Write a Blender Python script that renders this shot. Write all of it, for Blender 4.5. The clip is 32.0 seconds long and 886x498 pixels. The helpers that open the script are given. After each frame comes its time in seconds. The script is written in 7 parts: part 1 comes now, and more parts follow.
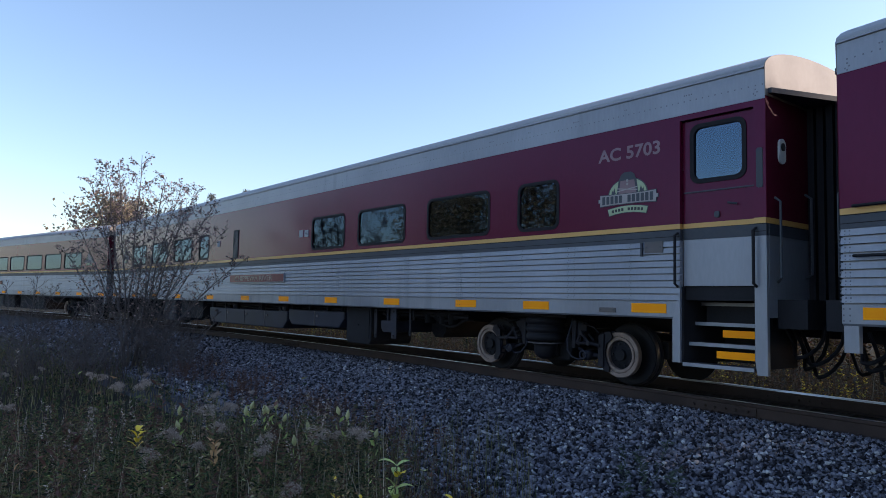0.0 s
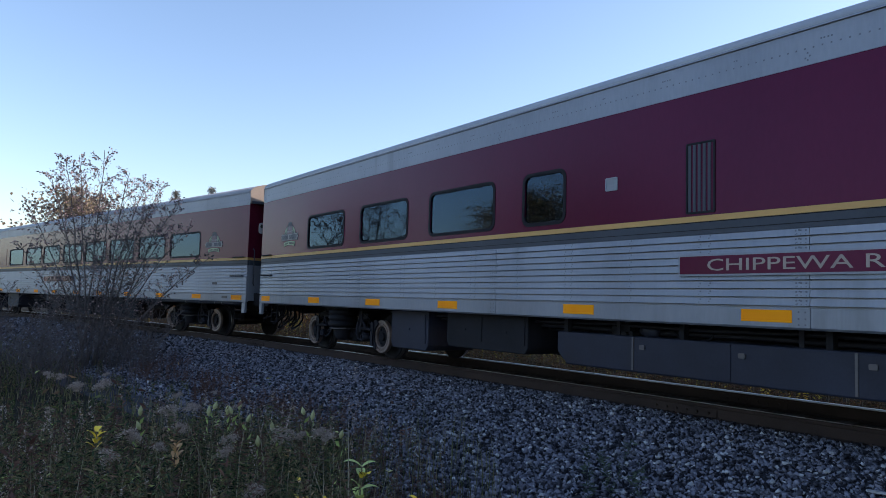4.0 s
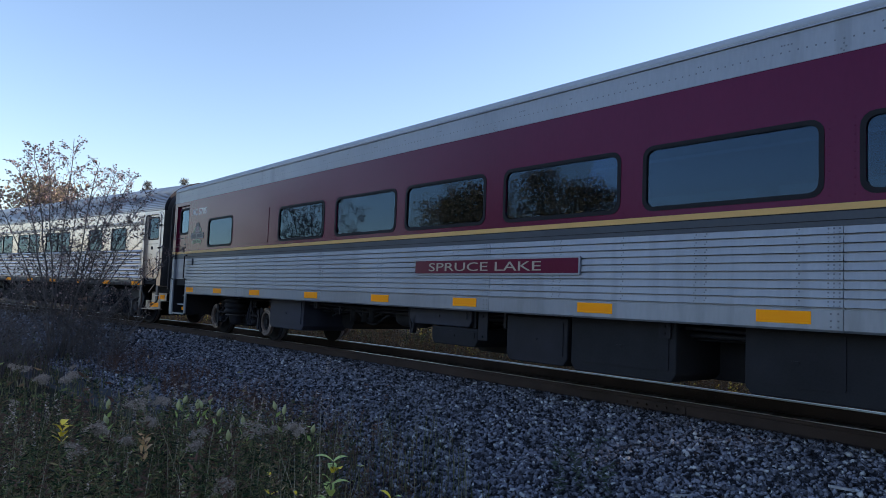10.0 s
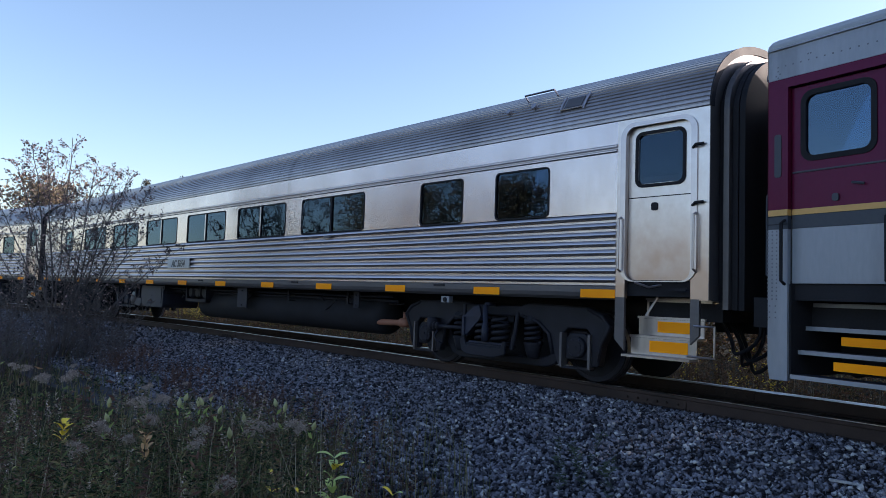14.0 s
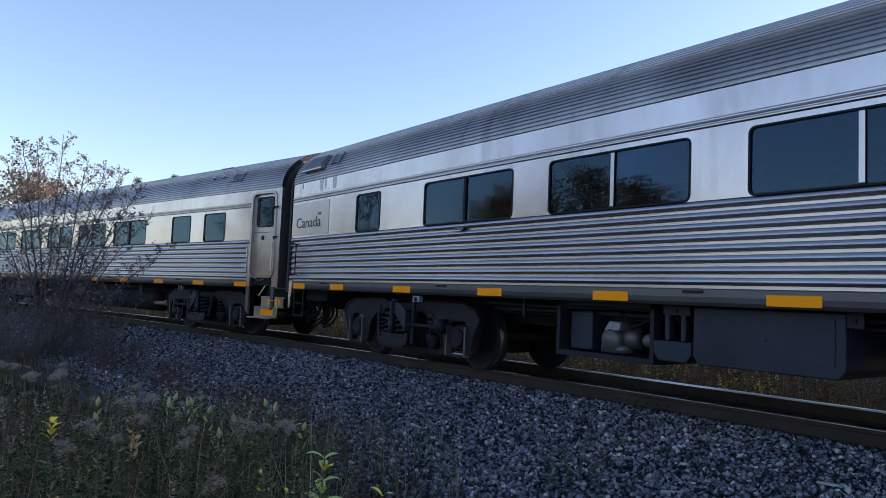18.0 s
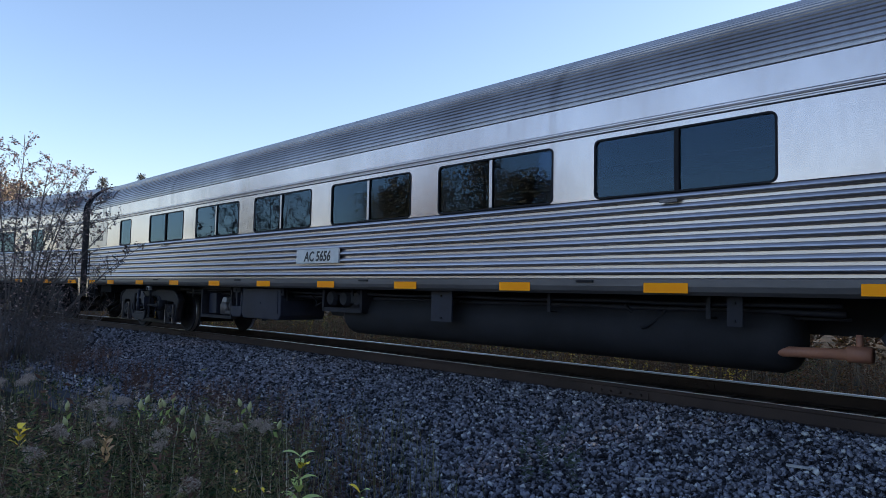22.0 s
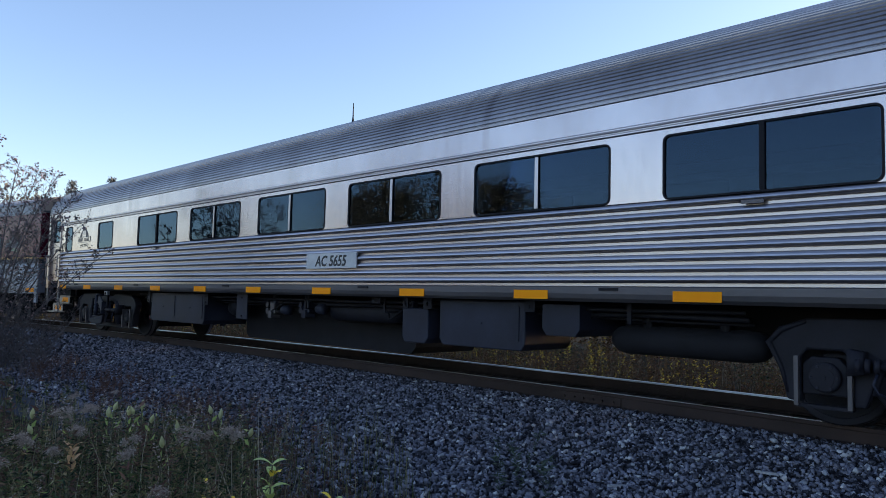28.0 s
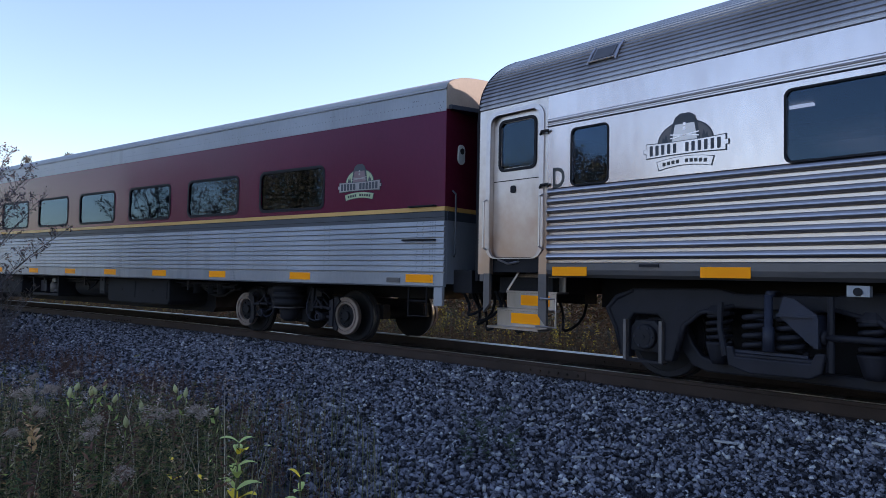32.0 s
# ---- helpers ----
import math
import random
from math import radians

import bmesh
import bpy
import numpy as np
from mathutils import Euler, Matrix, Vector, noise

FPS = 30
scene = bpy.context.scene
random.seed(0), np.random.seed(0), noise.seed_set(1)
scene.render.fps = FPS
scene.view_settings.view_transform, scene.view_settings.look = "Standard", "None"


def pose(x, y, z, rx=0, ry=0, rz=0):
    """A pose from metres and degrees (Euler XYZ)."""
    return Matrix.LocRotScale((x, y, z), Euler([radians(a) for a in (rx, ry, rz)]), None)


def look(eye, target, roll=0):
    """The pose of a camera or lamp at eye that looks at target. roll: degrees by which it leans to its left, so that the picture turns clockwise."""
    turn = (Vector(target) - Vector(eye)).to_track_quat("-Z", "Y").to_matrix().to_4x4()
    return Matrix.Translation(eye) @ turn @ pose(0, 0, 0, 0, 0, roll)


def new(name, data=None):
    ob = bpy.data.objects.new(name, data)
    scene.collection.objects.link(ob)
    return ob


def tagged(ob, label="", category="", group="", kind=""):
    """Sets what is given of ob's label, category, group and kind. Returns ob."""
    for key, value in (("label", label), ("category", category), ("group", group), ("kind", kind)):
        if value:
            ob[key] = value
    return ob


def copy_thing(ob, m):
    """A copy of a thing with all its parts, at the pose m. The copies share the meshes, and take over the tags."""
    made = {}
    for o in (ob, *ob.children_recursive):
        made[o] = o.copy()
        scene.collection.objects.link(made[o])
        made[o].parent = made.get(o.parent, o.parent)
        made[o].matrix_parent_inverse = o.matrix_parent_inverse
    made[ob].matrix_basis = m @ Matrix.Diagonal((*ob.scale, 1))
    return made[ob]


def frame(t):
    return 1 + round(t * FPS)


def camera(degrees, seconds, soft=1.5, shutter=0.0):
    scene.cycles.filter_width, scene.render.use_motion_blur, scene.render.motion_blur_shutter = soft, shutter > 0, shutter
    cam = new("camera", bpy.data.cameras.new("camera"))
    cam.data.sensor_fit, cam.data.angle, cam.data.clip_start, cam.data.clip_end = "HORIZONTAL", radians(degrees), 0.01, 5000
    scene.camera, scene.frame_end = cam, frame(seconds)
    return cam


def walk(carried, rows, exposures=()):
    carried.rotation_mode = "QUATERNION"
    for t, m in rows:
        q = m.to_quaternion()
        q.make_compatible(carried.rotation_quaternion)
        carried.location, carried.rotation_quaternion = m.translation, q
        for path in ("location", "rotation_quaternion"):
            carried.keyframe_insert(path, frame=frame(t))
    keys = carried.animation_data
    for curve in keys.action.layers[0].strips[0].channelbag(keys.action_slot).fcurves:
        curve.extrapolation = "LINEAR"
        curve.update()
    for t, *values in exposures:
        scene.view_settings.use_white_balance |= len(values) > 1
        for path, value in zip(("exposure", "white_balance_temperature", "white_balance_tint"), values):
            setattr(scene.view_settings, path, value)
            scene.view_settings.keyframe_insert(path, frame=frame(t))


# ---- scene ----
# The camera stands beside a curved track, held in the hand, and pans slowly.
# World: z = 0 is the top of the rails, the train runs towards +x, the camera is on the -y side.
cam = camera(64.0, 32.0, soft=0.65, shutter=0.0)
EYE = (0.0, -7.911, 1.057)
PAN = [
    (0, 4.16, -1.21, 58.39),
    (0.5, 4.35, -0.98, 57.92),
    (1, 4.37, -0.99, 57.18),
    (1.5, 4.31, -1.26, 56.52),
    (2, 4.41, -1.33, 56.32),
    (2.5, 4.28, -1.86, 55.73),
    (3, 4.45, -1.69, 55.89),
    (3.5, 4.41, -1.72, 55.86),
    (5.5, 3.80, -1.60, 55.23),
    (6, 3.90, -1.80, 55.03),
    (6.5, 3.76, -1.62, 54.55),
    (7, 3.87, -1.96, 54.46),
    (7.5, 3.86, -2.32, 54.58),
    (8, 3.66, -2.26, 54.22),
    (8.5, 3.88, -2.43, 54.45),
    (9, 4.01, -2.31, 53.86),
    (9.5, 4.06, -2.24, 53.34),
    (10, 3.99, -2.33, 53.65),
    (10.5, 3.85, -2.30, 53.89),
    (11, 3.86, -2.15, 53.62),
    (11.5, 3.78, -1.96, 53.65),
    (12, 3.77, -1.84, 53.67),
    (12.5, 3.82, -1.80, 53.68),
    (13, 3.77, -1.63, 53.53),
    (13.5, 3.80, -1.80, 53.60),
    (14, 3.70, -1.97, 53.65),
    (14.5, 3.98, -2.28, 53.73),
    (15, 4.01, -2.14, 53.50),
    (15.5, 4.16, -2.08, 53.26),
    (17.5, 3.80, -2.55, 52.89),
    (18, 3.79, -2.38, 52.97),
    (18.5, 3.87, -2.30, 53.42),
    (19, 3.57, -2.14, 52.99),
    (19.5, 3.56, -2.19, 52.59),
    (20, 3.82, -2.05, 52.59),
    (20.5, 3.85, -1.88, 52.18),
    (21, 3.41, -1.64, 51.39),
    (21.5, 3.59, -1.13, 51.07),
    (22, 3.43, -1.13, 50.84),
    (22.5, 3.86, -1.41, 50.72),
    (23, 4.16, -1.42, 50.34),
    (23.5, 3.95, -1.31, 50.19),
    (24, 3.94, -1.31, 49.80),
    (24.5, 3.82, -1.49, 49.64),
    (25, 3.76, -1.51, 49.80),
    (25.5, 3.54, -1.54, 49.60),
    (27.5, 3.99, -1.40, 48.95),
    (28, 4.03, -1.42, 48.78),
    (28.5, 3.96, -1.39, 48.84),
    (29, 3.51, -1.46, 48.67),
    (29.5, 2.44, -1.55, 46.49),
    (30, 2.37, -0.88, 45.57),
    (30.5, 1.79, -1.20, 45.68),
    (31, 1.98, -0.43, 46.27),
    (31.5, 2.02, -0.95, 46.35),
    (32, 2.19, -1.04, 46.09),
]
walk(cam, [(t, pose(*EYE, 90 + a, b, c)) for t, a, b, c in PAN], [(0.0, 1.0, 6080, 20), (28.8, 1.0, 6080, 20), (30.1, 1.20, 6300, 25), (32.0, 1.27, 6300, 25)])

# The track is an arc; heading and place after s metres along it, measured from the point opposite the camera.
BEND = -0.00720


def track(s):
    a = BEND * s
    if abs(a) < 1e-6:
        return s, 0.0, a
    return math.sin(a) / BEND, (1 - math.cos(a)) / BEND, a


def beside(s, off, z=0.0):
    """A point off metres to the left of the track's middle (the far side is positive)."""
    x, y, a = track(s)
    return Vector((x - math.sin(a) * off, y + math.cos(a) * off, z))


# How far the train's first full car has come, every second.
RUN = np.array([-4.48, -1.07, 2.31, 5.88, 9.43, 13.04, 16.72, 20.48, 24.34, 28.15, 32.02, 35.92, 39.67, 43.75, 47.90, 51.96, 56.02, 60.17, 64.36, 68.56, 72.76, 76.80, 81.09, 85.33, 89.64, 93.90, 97.99, 102.15, 106.33, 110.49, 114.65, 118.84, 123.03])
PITCH = 25.91


def train_run(t):
    """Natural cubic spline through RUN."""
    n, h = len(RUN), 1.0
    A, r = np.eye(n), np.zeros(n)
    for i in range(1, n - 1):
        A[i, i - 1], A[i, i], A[i, i + 1] = h / 6, 2 * h / 3, h / 6
        r[i] = (RUN[i + 1] - 2 * RUN[i] + RUN[i - 1]) / h
    m = np.linalg.solve(A, r)
    i = max(0, min(int(t // h), n - 2))
    b = t / h - i
    a = 1 - b
    return float(a * RUN[i] + b * RUN[i + 1] + ((a ** 3 - a) * m[i] + (b ** 3 - b) * m[i + 1]) * h * h / 6)


def car_pose(t, k):
    """Pose of car k at t: its middle, on the chord between its two trucks."""
    s = train_run(t) - PITCH * k - PITCH / 2
    ax, ay, _ = track(s + 9.07)
    bx, by, _ = track(s - 9.07)
    return pose((ax + bx) / 2, (ay + by) / 2, 0, 0, 0, math.degrees(math.atan2(ay - by, ax - bx)))


# ---- sky and sun: a low sun on the far side of the train, ahead of it ----
SUN_TO = Vector((0.36, 0.93, 0.25)).normalized()
world = bpy.data.worlds.new("evening_sky")
scene.world = world
world.use_nodes = True
wn = world.node_tree
sky = wn.nodes.new("ShaderNodeTexSky")
sky.sky_type, sky.sun_disc = "NISHITA", False
sky.sun_elevation = math.asin(SUN_TO.z)
sky.sun_rotation = math.atan2(SUN_TO.x, SUN_TO.y)
sky.air_density, sky.dust_density, sky.ozone_density = 1.0, 0.8, 1.5
wn.links.new(sky.outputs[0], wn.nodes["Background"].inputs[0])
wn.nodes["Background"].inputs[1].default_value = 0.15
sun = new("sun", bpy.data.lights.new("sun", "SUN"))
sun.data.energy, sun.data.angle, sun.data.color = 3.0, radians(0.5), (1.0, 0.84, 0.66)
sun.matrix_world = look(SUN_TO * 50, (0, 0, 0))


# ---- materials ----
def surf(name, a, b, rough=0.6, metal=0.0, big=1.5, fine=40.0, bump=0.15, stretch=(1, 1, 1), island=0.0, each=0.0, spec=0.5, thin=0.0, depth=0.004):
    """A surface between colours a and b: large stains, fine grain, uneven gloss and relief."""
    m = bpy.data.materials.new(name)
    m.use_nodes = True
    n, l = m.node_tree.nodes, m.node_tree.links
    p = n["Principled BSDF"]
    tc, mp = n.new("ShaderNodeTexCoord"), n.new("ShaderNodeMapping")
    mp.inputs["Scale"].default_value = stretch
    l.new(tc.outputs["Object"], mp.inputs[0])
    n1, n2 = n.new("ShaderNodeTexNoise"), n.new("ShaderNodeTexNoise")
    n1.inputs["Scale"].default_value, n2.inputs["Scale"].default_value = big, fine
    n1.inputs["Detail"].default_value, n2.inputs["Detail"].default_value = 4.0, 3.0
    l.new(mp.outputs[0], n1.inputs["Vector"])
    l.new(mp.outputs[0], n2.inputs["Vector"])
    mean = n.new("ShaderNodeMath")
    mean.operation = "MULTIPLY_ADD"
    l.new(n2.outputs[0], mean.inputs[0])
    mean.inputs[1].default_value = 0.45
    half = n.new("ShaderNodeMath")
    half.operation = "MULTIPLY_ADD"
    l.new(n1.outputs[0], half.inputs[0])
    half.inputs[1].default_value, half.inputs[2].default_value = 1.7, -0.62
    l.new(half.outputs[0], mean.inputs[2])
    last = mean.outputs[0]
    if island or each:
        r = n.new("ShaderNodeNewGeometry") if island else n.new("ShaderNodeObjectInfo")
        add = n.new("ShaderNodeMath")
        add.operation = "MULTIPLY_ADD"
        l.new(r.outputs["Random Per Island" if island else "Random"], add.inputs[0])
        add.inputs[1].default_value = island or each
        sub = n.new("ShaderNodeMath")
        sub.operation = "SUBTRACT"
        l.new(last, sub.inputs[0])
        sub.inputs[1].default_value = 0.5 * (island or each)
        l.new(sub.outputs[0], add.inputs[2])
        last = add.outputs[0]
    mix = n.new("ShaderNodeMix")
    mix.data_type = "RGBA"
    mix.clamp_factor = True
    l.new(last, mix.inputs[0])
    mix.inputs[6].default_value, mix.inputs[7].default_value = (*a, 1), (*b, 1)
    l.new(mix.outputs[2], p.inputs["Base Color"])
    rr = n.new("ShaderNodeMath")
    rr.operation = "MULTIPLY_ADD"
    l.new(n1.outputs[0], rr.inputs[0])
    rr.inputs[1].default_value, rr.inputs[2].default_value = 0.3 * rough, 0.85 * rough
    l.new(rr.outputs[0], p.inputs["Roughness"])
    p.inputs["Metallic"].default_value = metal
    p.inputs["Specular IOR Level"].default_value = spec
    if bump:
        bp = n.new("ShaderNodeBump")
        bp.inputs["Strength"].default_value, bp.inputs["Distance"].default_value = bump, depth
        l.new(n2.outputs[0], bp.inputs["Height"])
        l.new(bp.outputs[0], p.inputs["Normal"])
    if thin:
        tr, ms = n.new("ShaderNodeBsdfTranslucent"), n.new("ShaderNodeMixShader")
        l.new(mix.outputs[2], tr.inputs[0])
        ms.inputs[0].default_value = thin
        l.new(p.outputs[0], ms.inputs[1])
        l.new(tr.outputs[0], ms.inputs[2])
        l.new(ms.outputs[0], n["Material Output"].inputs[0])
    return m


def leaf_mix(name, colours, thin=0.35, rough=0.55):
    """Foliage: every leaf takes one of the colours."""
    m = surf(name, colours[0], colours[1], rough, 0, 0.6, 30, 0.0, island=0.6, thin=thin, spec=0.18)
    n, l = m.node_tree.nodes, m.node_tree.links
    g, ramp = n.new("ShaderNodeNewGeometry"), n.new("ShaderNodeValToRGB")
    e = ramp.color_ramp.elements
    while len(e) < len(colours):
        e.new(0.5)
    for i, c in enumerate(colours):
        e[i].position, e[i].color = i / (len(colours) - 1), (*c, 1)
    l.new(g.outputs["Random Per Island"], ramp.inputs[0])
    for node in list(n):
        if node.type == "BSDF_PRINCIPLED":
            l.new(ramp.outputs[0], node.inputs["Base Color"])
        if node.type == "BSDF_TRANSLUCENT":
            l.new(ramp.outputs[0], node.inputs[0])
    return m


def washed(m, colour, z0, z1):
    """A wash of stain that runs up from z0 and dies out, ragged, at z1."""
    n, l = m.node_tree.nodes, m.node_tree.links
    p = n["Principled BSDF"]
    base = p.inputs["Base Color"].links[0].from_socket
    tc, sp, nz, ad, rg, mx = [n.new("ShaderNode" + k) for k in ("TexCoord", "SeparateXYZ", "TexNoise", "Math", "MapRange", "Mix")]
    nz.inputs["Scale"].default_value = 2.2
    nz.inputs["Detail"].default_value = 5.0
    l.new(tc.outputs["Object"], sp.inputs[0])
    l.new(tc.outputs["Object"], nz.inputs["Vector"])
    ad.operation = "MULTIPLY_ADD"
    l.new(nz.outputs[0], ad.inputs[0])
    ad.inputs[1].default_value = 1.6
    l.new(sp.outputs[2], ad.inputs[2])
    rg.inputs["From Min"].default_value, rg.inputs["From Max"].default_value = z0 + 0.8, z1 + 0.8
    rg.inputs["To Min"].default_value, rg.inputs["To Max"].default_value = 0.8, 0.0
    l.new(ad.outputs[0], rg.inputs["Value"])
    mx.data_type = "RGBA"
    l.new(rg.outputs[0], mx.inputs[0])
    l.new(base, mx.inputs[6])
    mx.inputs[7].default_value = (*colour, 1)
    l.new(mx.outputs[2], p.inputs["Base Color"])
    return m


def streaked(m, colour, strength=0.7):
    """Narrow runs of soot down the metal, gathered in patches."""
    n, l = m.node_tree.nodes, m.node_tree.links
    p = n["Principled BSDF"]
    base = p.inputs["Base Color"].links[0].from_socket
    tc, mp, fine, wide, r1, r2, mul, mx = [n.new("ShaderNode" + k) for k in ("TexCoord", "Mapping", "TexNoise", "TexNoise", "MapRange", "MapRange", "Math", "Mix")]
    mp.inputs["Scale"].default_value = (5.0, 0.4, 0.35)
    l.new(tc.outputs["Object"], mp.inputs[0])
    l.new(mp.outputs[0], fine.inputs["Vector"])
    l.new(tc.outputs["Object"], wide.inputs["Vector"])
    fine.inputs["Scale"].default_value, fine.inputs["Detail"].default_value = 1.0, 4.0
    wide.inputs["Scale"].default_value, wide.inputs["Detail"].default_value = 0.45, 2.0
    for r, s, lo, hi in ((r1, fine, 0.50, 0.66), (r2, wide, 0.46, 0.60)):
        r.inputs["From Min"].default_value, r.inputs["From Max"].default_value = lo, hi
        l.new(s.outputs[0], r.inputs["Value"])
    r1.inputs["To Max"].default_value = strength
    mul.operation = "MULTIPLY"
    l.new(r1.outputs[0], mul.inputs[0])
    l.new(r2.outputs[0], mul.inputs[1])
    mx.data_type = "RGBA"
    l.new(mul.outputs[0], mx.inputs[0])
    l.new(base, mx.inputs[6])
    mx.inputs[7].default_value = (*colour, 1)
    l.new(mx.outputs[2], p.inputs["Base Color"])
    return m


def glow(name, colour, strength):
    m = bpy.data.materials.new(name)
    m.use_nodes = True
    p = m.node_tree.nodes["Principled BSDF"]
    p.inputs["Emission Color"].default_value, p.inputs["Emission Strength"].default_value = (*colour, 1), strength
    return m


def window_glass(name, tint, ior):
    """Tinted window glass: a clear tinted sheet with a mirror sheen that grows at grazing angles."""
    m = bpy.data.materials.new(name)
    m.use_nodes = True
    n, l = m.node_tree.nodes, m.node_tree.links
    n.remove(n["Principled BSDF"])
    t, g, f, x = n.new("ShaderNodeBsdfTransparent"), n.new("ShaderNodeBsdfGlossy"), n.new("ShaderNodeFresnel"), n.new("ShaderNodeMixShader")
    t.inputs[0].default_value = (*tint, 1)
    g.inputs["Roughness"].default_value = 0.02
    g.inputs[0].default_value = (0.40, 0.60, 0.84, 1)
    f.inputs[0].default_value = ior
    tc, nz, bp = n.new("ShaderNodeTexCoord"), n.new("ShaderNodeTexNoise"), n.new("ShaderNodeBump")
    nz.inputs["Scale"].default_value = 1.3
    bp.inputs["Strength"].default_value, bp.inputs["Distance"].default_value = 0.02, 0.012
    l.new(tc.outputs["Object"], nz.inputs["Vector"])
    l.new(nz.outputs[0], bp.inputs["Height"])
    l.new(bp.outputs[0], g.inputs["Normal"])
    l.new(f.outputs[0], x.inputs[0])
    l.new(t.outputs[0], x.inputs[1])
    l.new(g.outputs[0], x.inputs[2])
    l.new(x.outputs[0], n["Material Output"].inputs[0])
    return m


MAROON = surf("maroon_paint", (0.076, 0.004, 0.019), (0.112, 0.008, 0.032), 0.24, 0, 0.5, 25, 0.02, (1, 1, 0.35), spec=0.18)
# darker matt copy of the maroon, to keep sun glint off the ends
ENDMAROON = surf("matt_maroon_paint", (0.06, 0.004, 0.014), (0.10, 0.010, 0.026), 0.7, 0, 0.8, 25, 0.03, spec=0.05)
MAROON.node_tree.nodes["Principled BSDF"].inputs["Specular Tint"].default_value = (0.74, 0.58, 1.0, 1)
SILVER = surf("silver_paint", (0.165, 0.178, 0.214), (0.282, 0.30, 0.348), 0.44, 0.3, 0.7, 30, 0.06, (1, 1, 0.25))
ROOFING = surf("roof_paint", (0.29, 0.305, 0.335), (0.42, 0.44, 0.475), 0.6, 0, 0.6, 18, 0.06, spec=0.2)
GREY = surf("slate_paint", (0.032, 0.038, 0.052), (0.062, 0.070, 0.088), 0.5, 0, 1, 30, 0.05, spec=0.3)
STRIPE = surf("ochre_stripe", (0.50, 0.27, 0.07), (0.62, 0.35, 0.10), 0.45, 0, 1, 30, 0.03)
REFLECT = surf("amber_reflector", (0.98, 0.30, 0.0005), (1.0, 0.355, 0.001), 0.5, 0, 4, 120, 0.05, spec=0.12)
STEEL = surf("stainless_steel", (0.342, 0.312, 0.322), (0.540, 0.500, 0.513), 0.34, 1.0, 0.6, 20, 0.02, (0.5, 1, 0.7))
SIGNSTEEL = surf("dulled_sign_panel", (0.31, 0.275, 0.275), (0.48, 0.445, 0.455), 0.33, 0.9, 0.9, 12, 0.05, (1.0, 1, 0.6))
SOOT = surf("soot_film", (0.20, 0.185, 0.19), (0.36, 0.335, 0.345), 0.32, 0.88, 2, 25, 0.05, (1, 1, 0.3))
SILLSTEEL = surf("dull_sill_steel", (0.075, 0.070, 0.076), (0.14, 0.13, 0.138), 0.5, 0.5, 1.2, 20, 0.05, (0.4, 1, 1))
STEELROOF = surf("weathered_stainless", (0.22, 0.20, 0.20), (0.44, 0.41, 0.415), 0.38, 0.9, 0.9, 20, 0.05, (1.0, 1, 0.25))
STEELDIRTY = surf("stained_stainless", (0.36, 0.311, 0.309), (0.55, 0.50, 0.508), 0.24, 0.93, 0.8, 9, 0.05, (1.3, 1, 0.45))
BLACK = surf("black_rubber", (0.007, 0.007, 0.010), (0.016, 0.016, 0.021), 0.65, 0, 3, 60, 0.2, spec=0.18)
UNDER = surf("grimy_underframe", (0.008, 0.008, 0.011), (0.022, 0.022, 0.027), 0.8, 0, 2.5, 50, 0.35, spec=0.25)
TRUCKGREY = surf("grimy_cast_steel", (0.007, 0.007, 0.011), (0.021, 0.021, 0.031), 0.65, 0, 3, 60, 0.3, spec=0.25)
BOXGREY = surf("grey_equipment_paint", (0.011, 0.013, 0.024), (0.030, 0.034, 0.056), 0.55, 0, 2, 40, 0.12, spec=0.27)
RIVET = surf("painted_rivet", (0.085, 0.09, 0.112), (0.135, 0.142, 0.172), 0.5, 0, 4, 60, 0.03)
TREAD = surf("worn_wheel_rim", (0.12, 0.09, 0.08), (0.28, 0.215, 0.19), 0.5, 0.2, 6, 60, 0.15)
# rust, brightened in colour for sunlight that never reaches the cylinder
RUST = surf("sunlit_rusty_primer", (0.20, 0.08, 0.05), (0.32, 0.135, 0.08), 0.6, 0, 4, 50, 0.2)
WHITE = surf("white_lettering", (0.50, 0.50, 0.50), (0.66, 0.66, 0.65), 0.5, 0, 8, 90, 0.03)
PALE = surf("pale_gold_lettering", (0.30, 0.235, 0.20), (0.40, 0.32, 0.27), 0.5, 0, 8, 90, 0.03)
INK = surf("black_lettering", (0.012, 0.012, 0.014), (0.03, 0.03, 0.034), 0.5, 0, 8, 90, 0.03)
LEAFGREEN = surf("pale_green_emblem", (0.30, 0.37, 0.22), (0.38, 0.45, 0.28), 0.5, 0, 8, 90, 0.03)
BADGE = surf("pale_emblem", (0.25, 0.225, 0.225), (0.36, 0.325, 0.325), 0.5, 0, 6, 70, 0.03)
REDFLAG = surf("red_emblem", (0.35, 0.03, 0.03), (0.45, 0.05, 0.05), 0.5, 0, 8, 90, 0.03)
LINING = surf("cabin_lining", (0.16, 0.15, 0.14), (0.24, 0.22, 0.20), 0.7, 0, 2, 40, 0.05)
GLASS = window_glass("tinted_glass", (0.24, 0.28, 0.34), 1.54)
# far panes left untinted to brighten the sky in the blind gaps
CLEARGLASS = window_glass("clear_glass", (0.82, 0.86, 0.88), 1.45)
DOORGLASS = window_glass("door_glass", (0.24, 0.33, 0.40), 2.0)
# silver end paint toned cream: the low sun's warmth is in the colour
SUNWARM = surf("sun_warmed_end_paint", (0.19, 0.155, 0.125), (0.29, 0.245, 0.205), 0.7, 0, 2, 20, 0.1)
POLISHED = surf("polished_wheel_tread", (0.20, 0.20, 0.21), (0.34, 0.34, 0.35), 0.3, 0.9, 5, 60, 0.05)
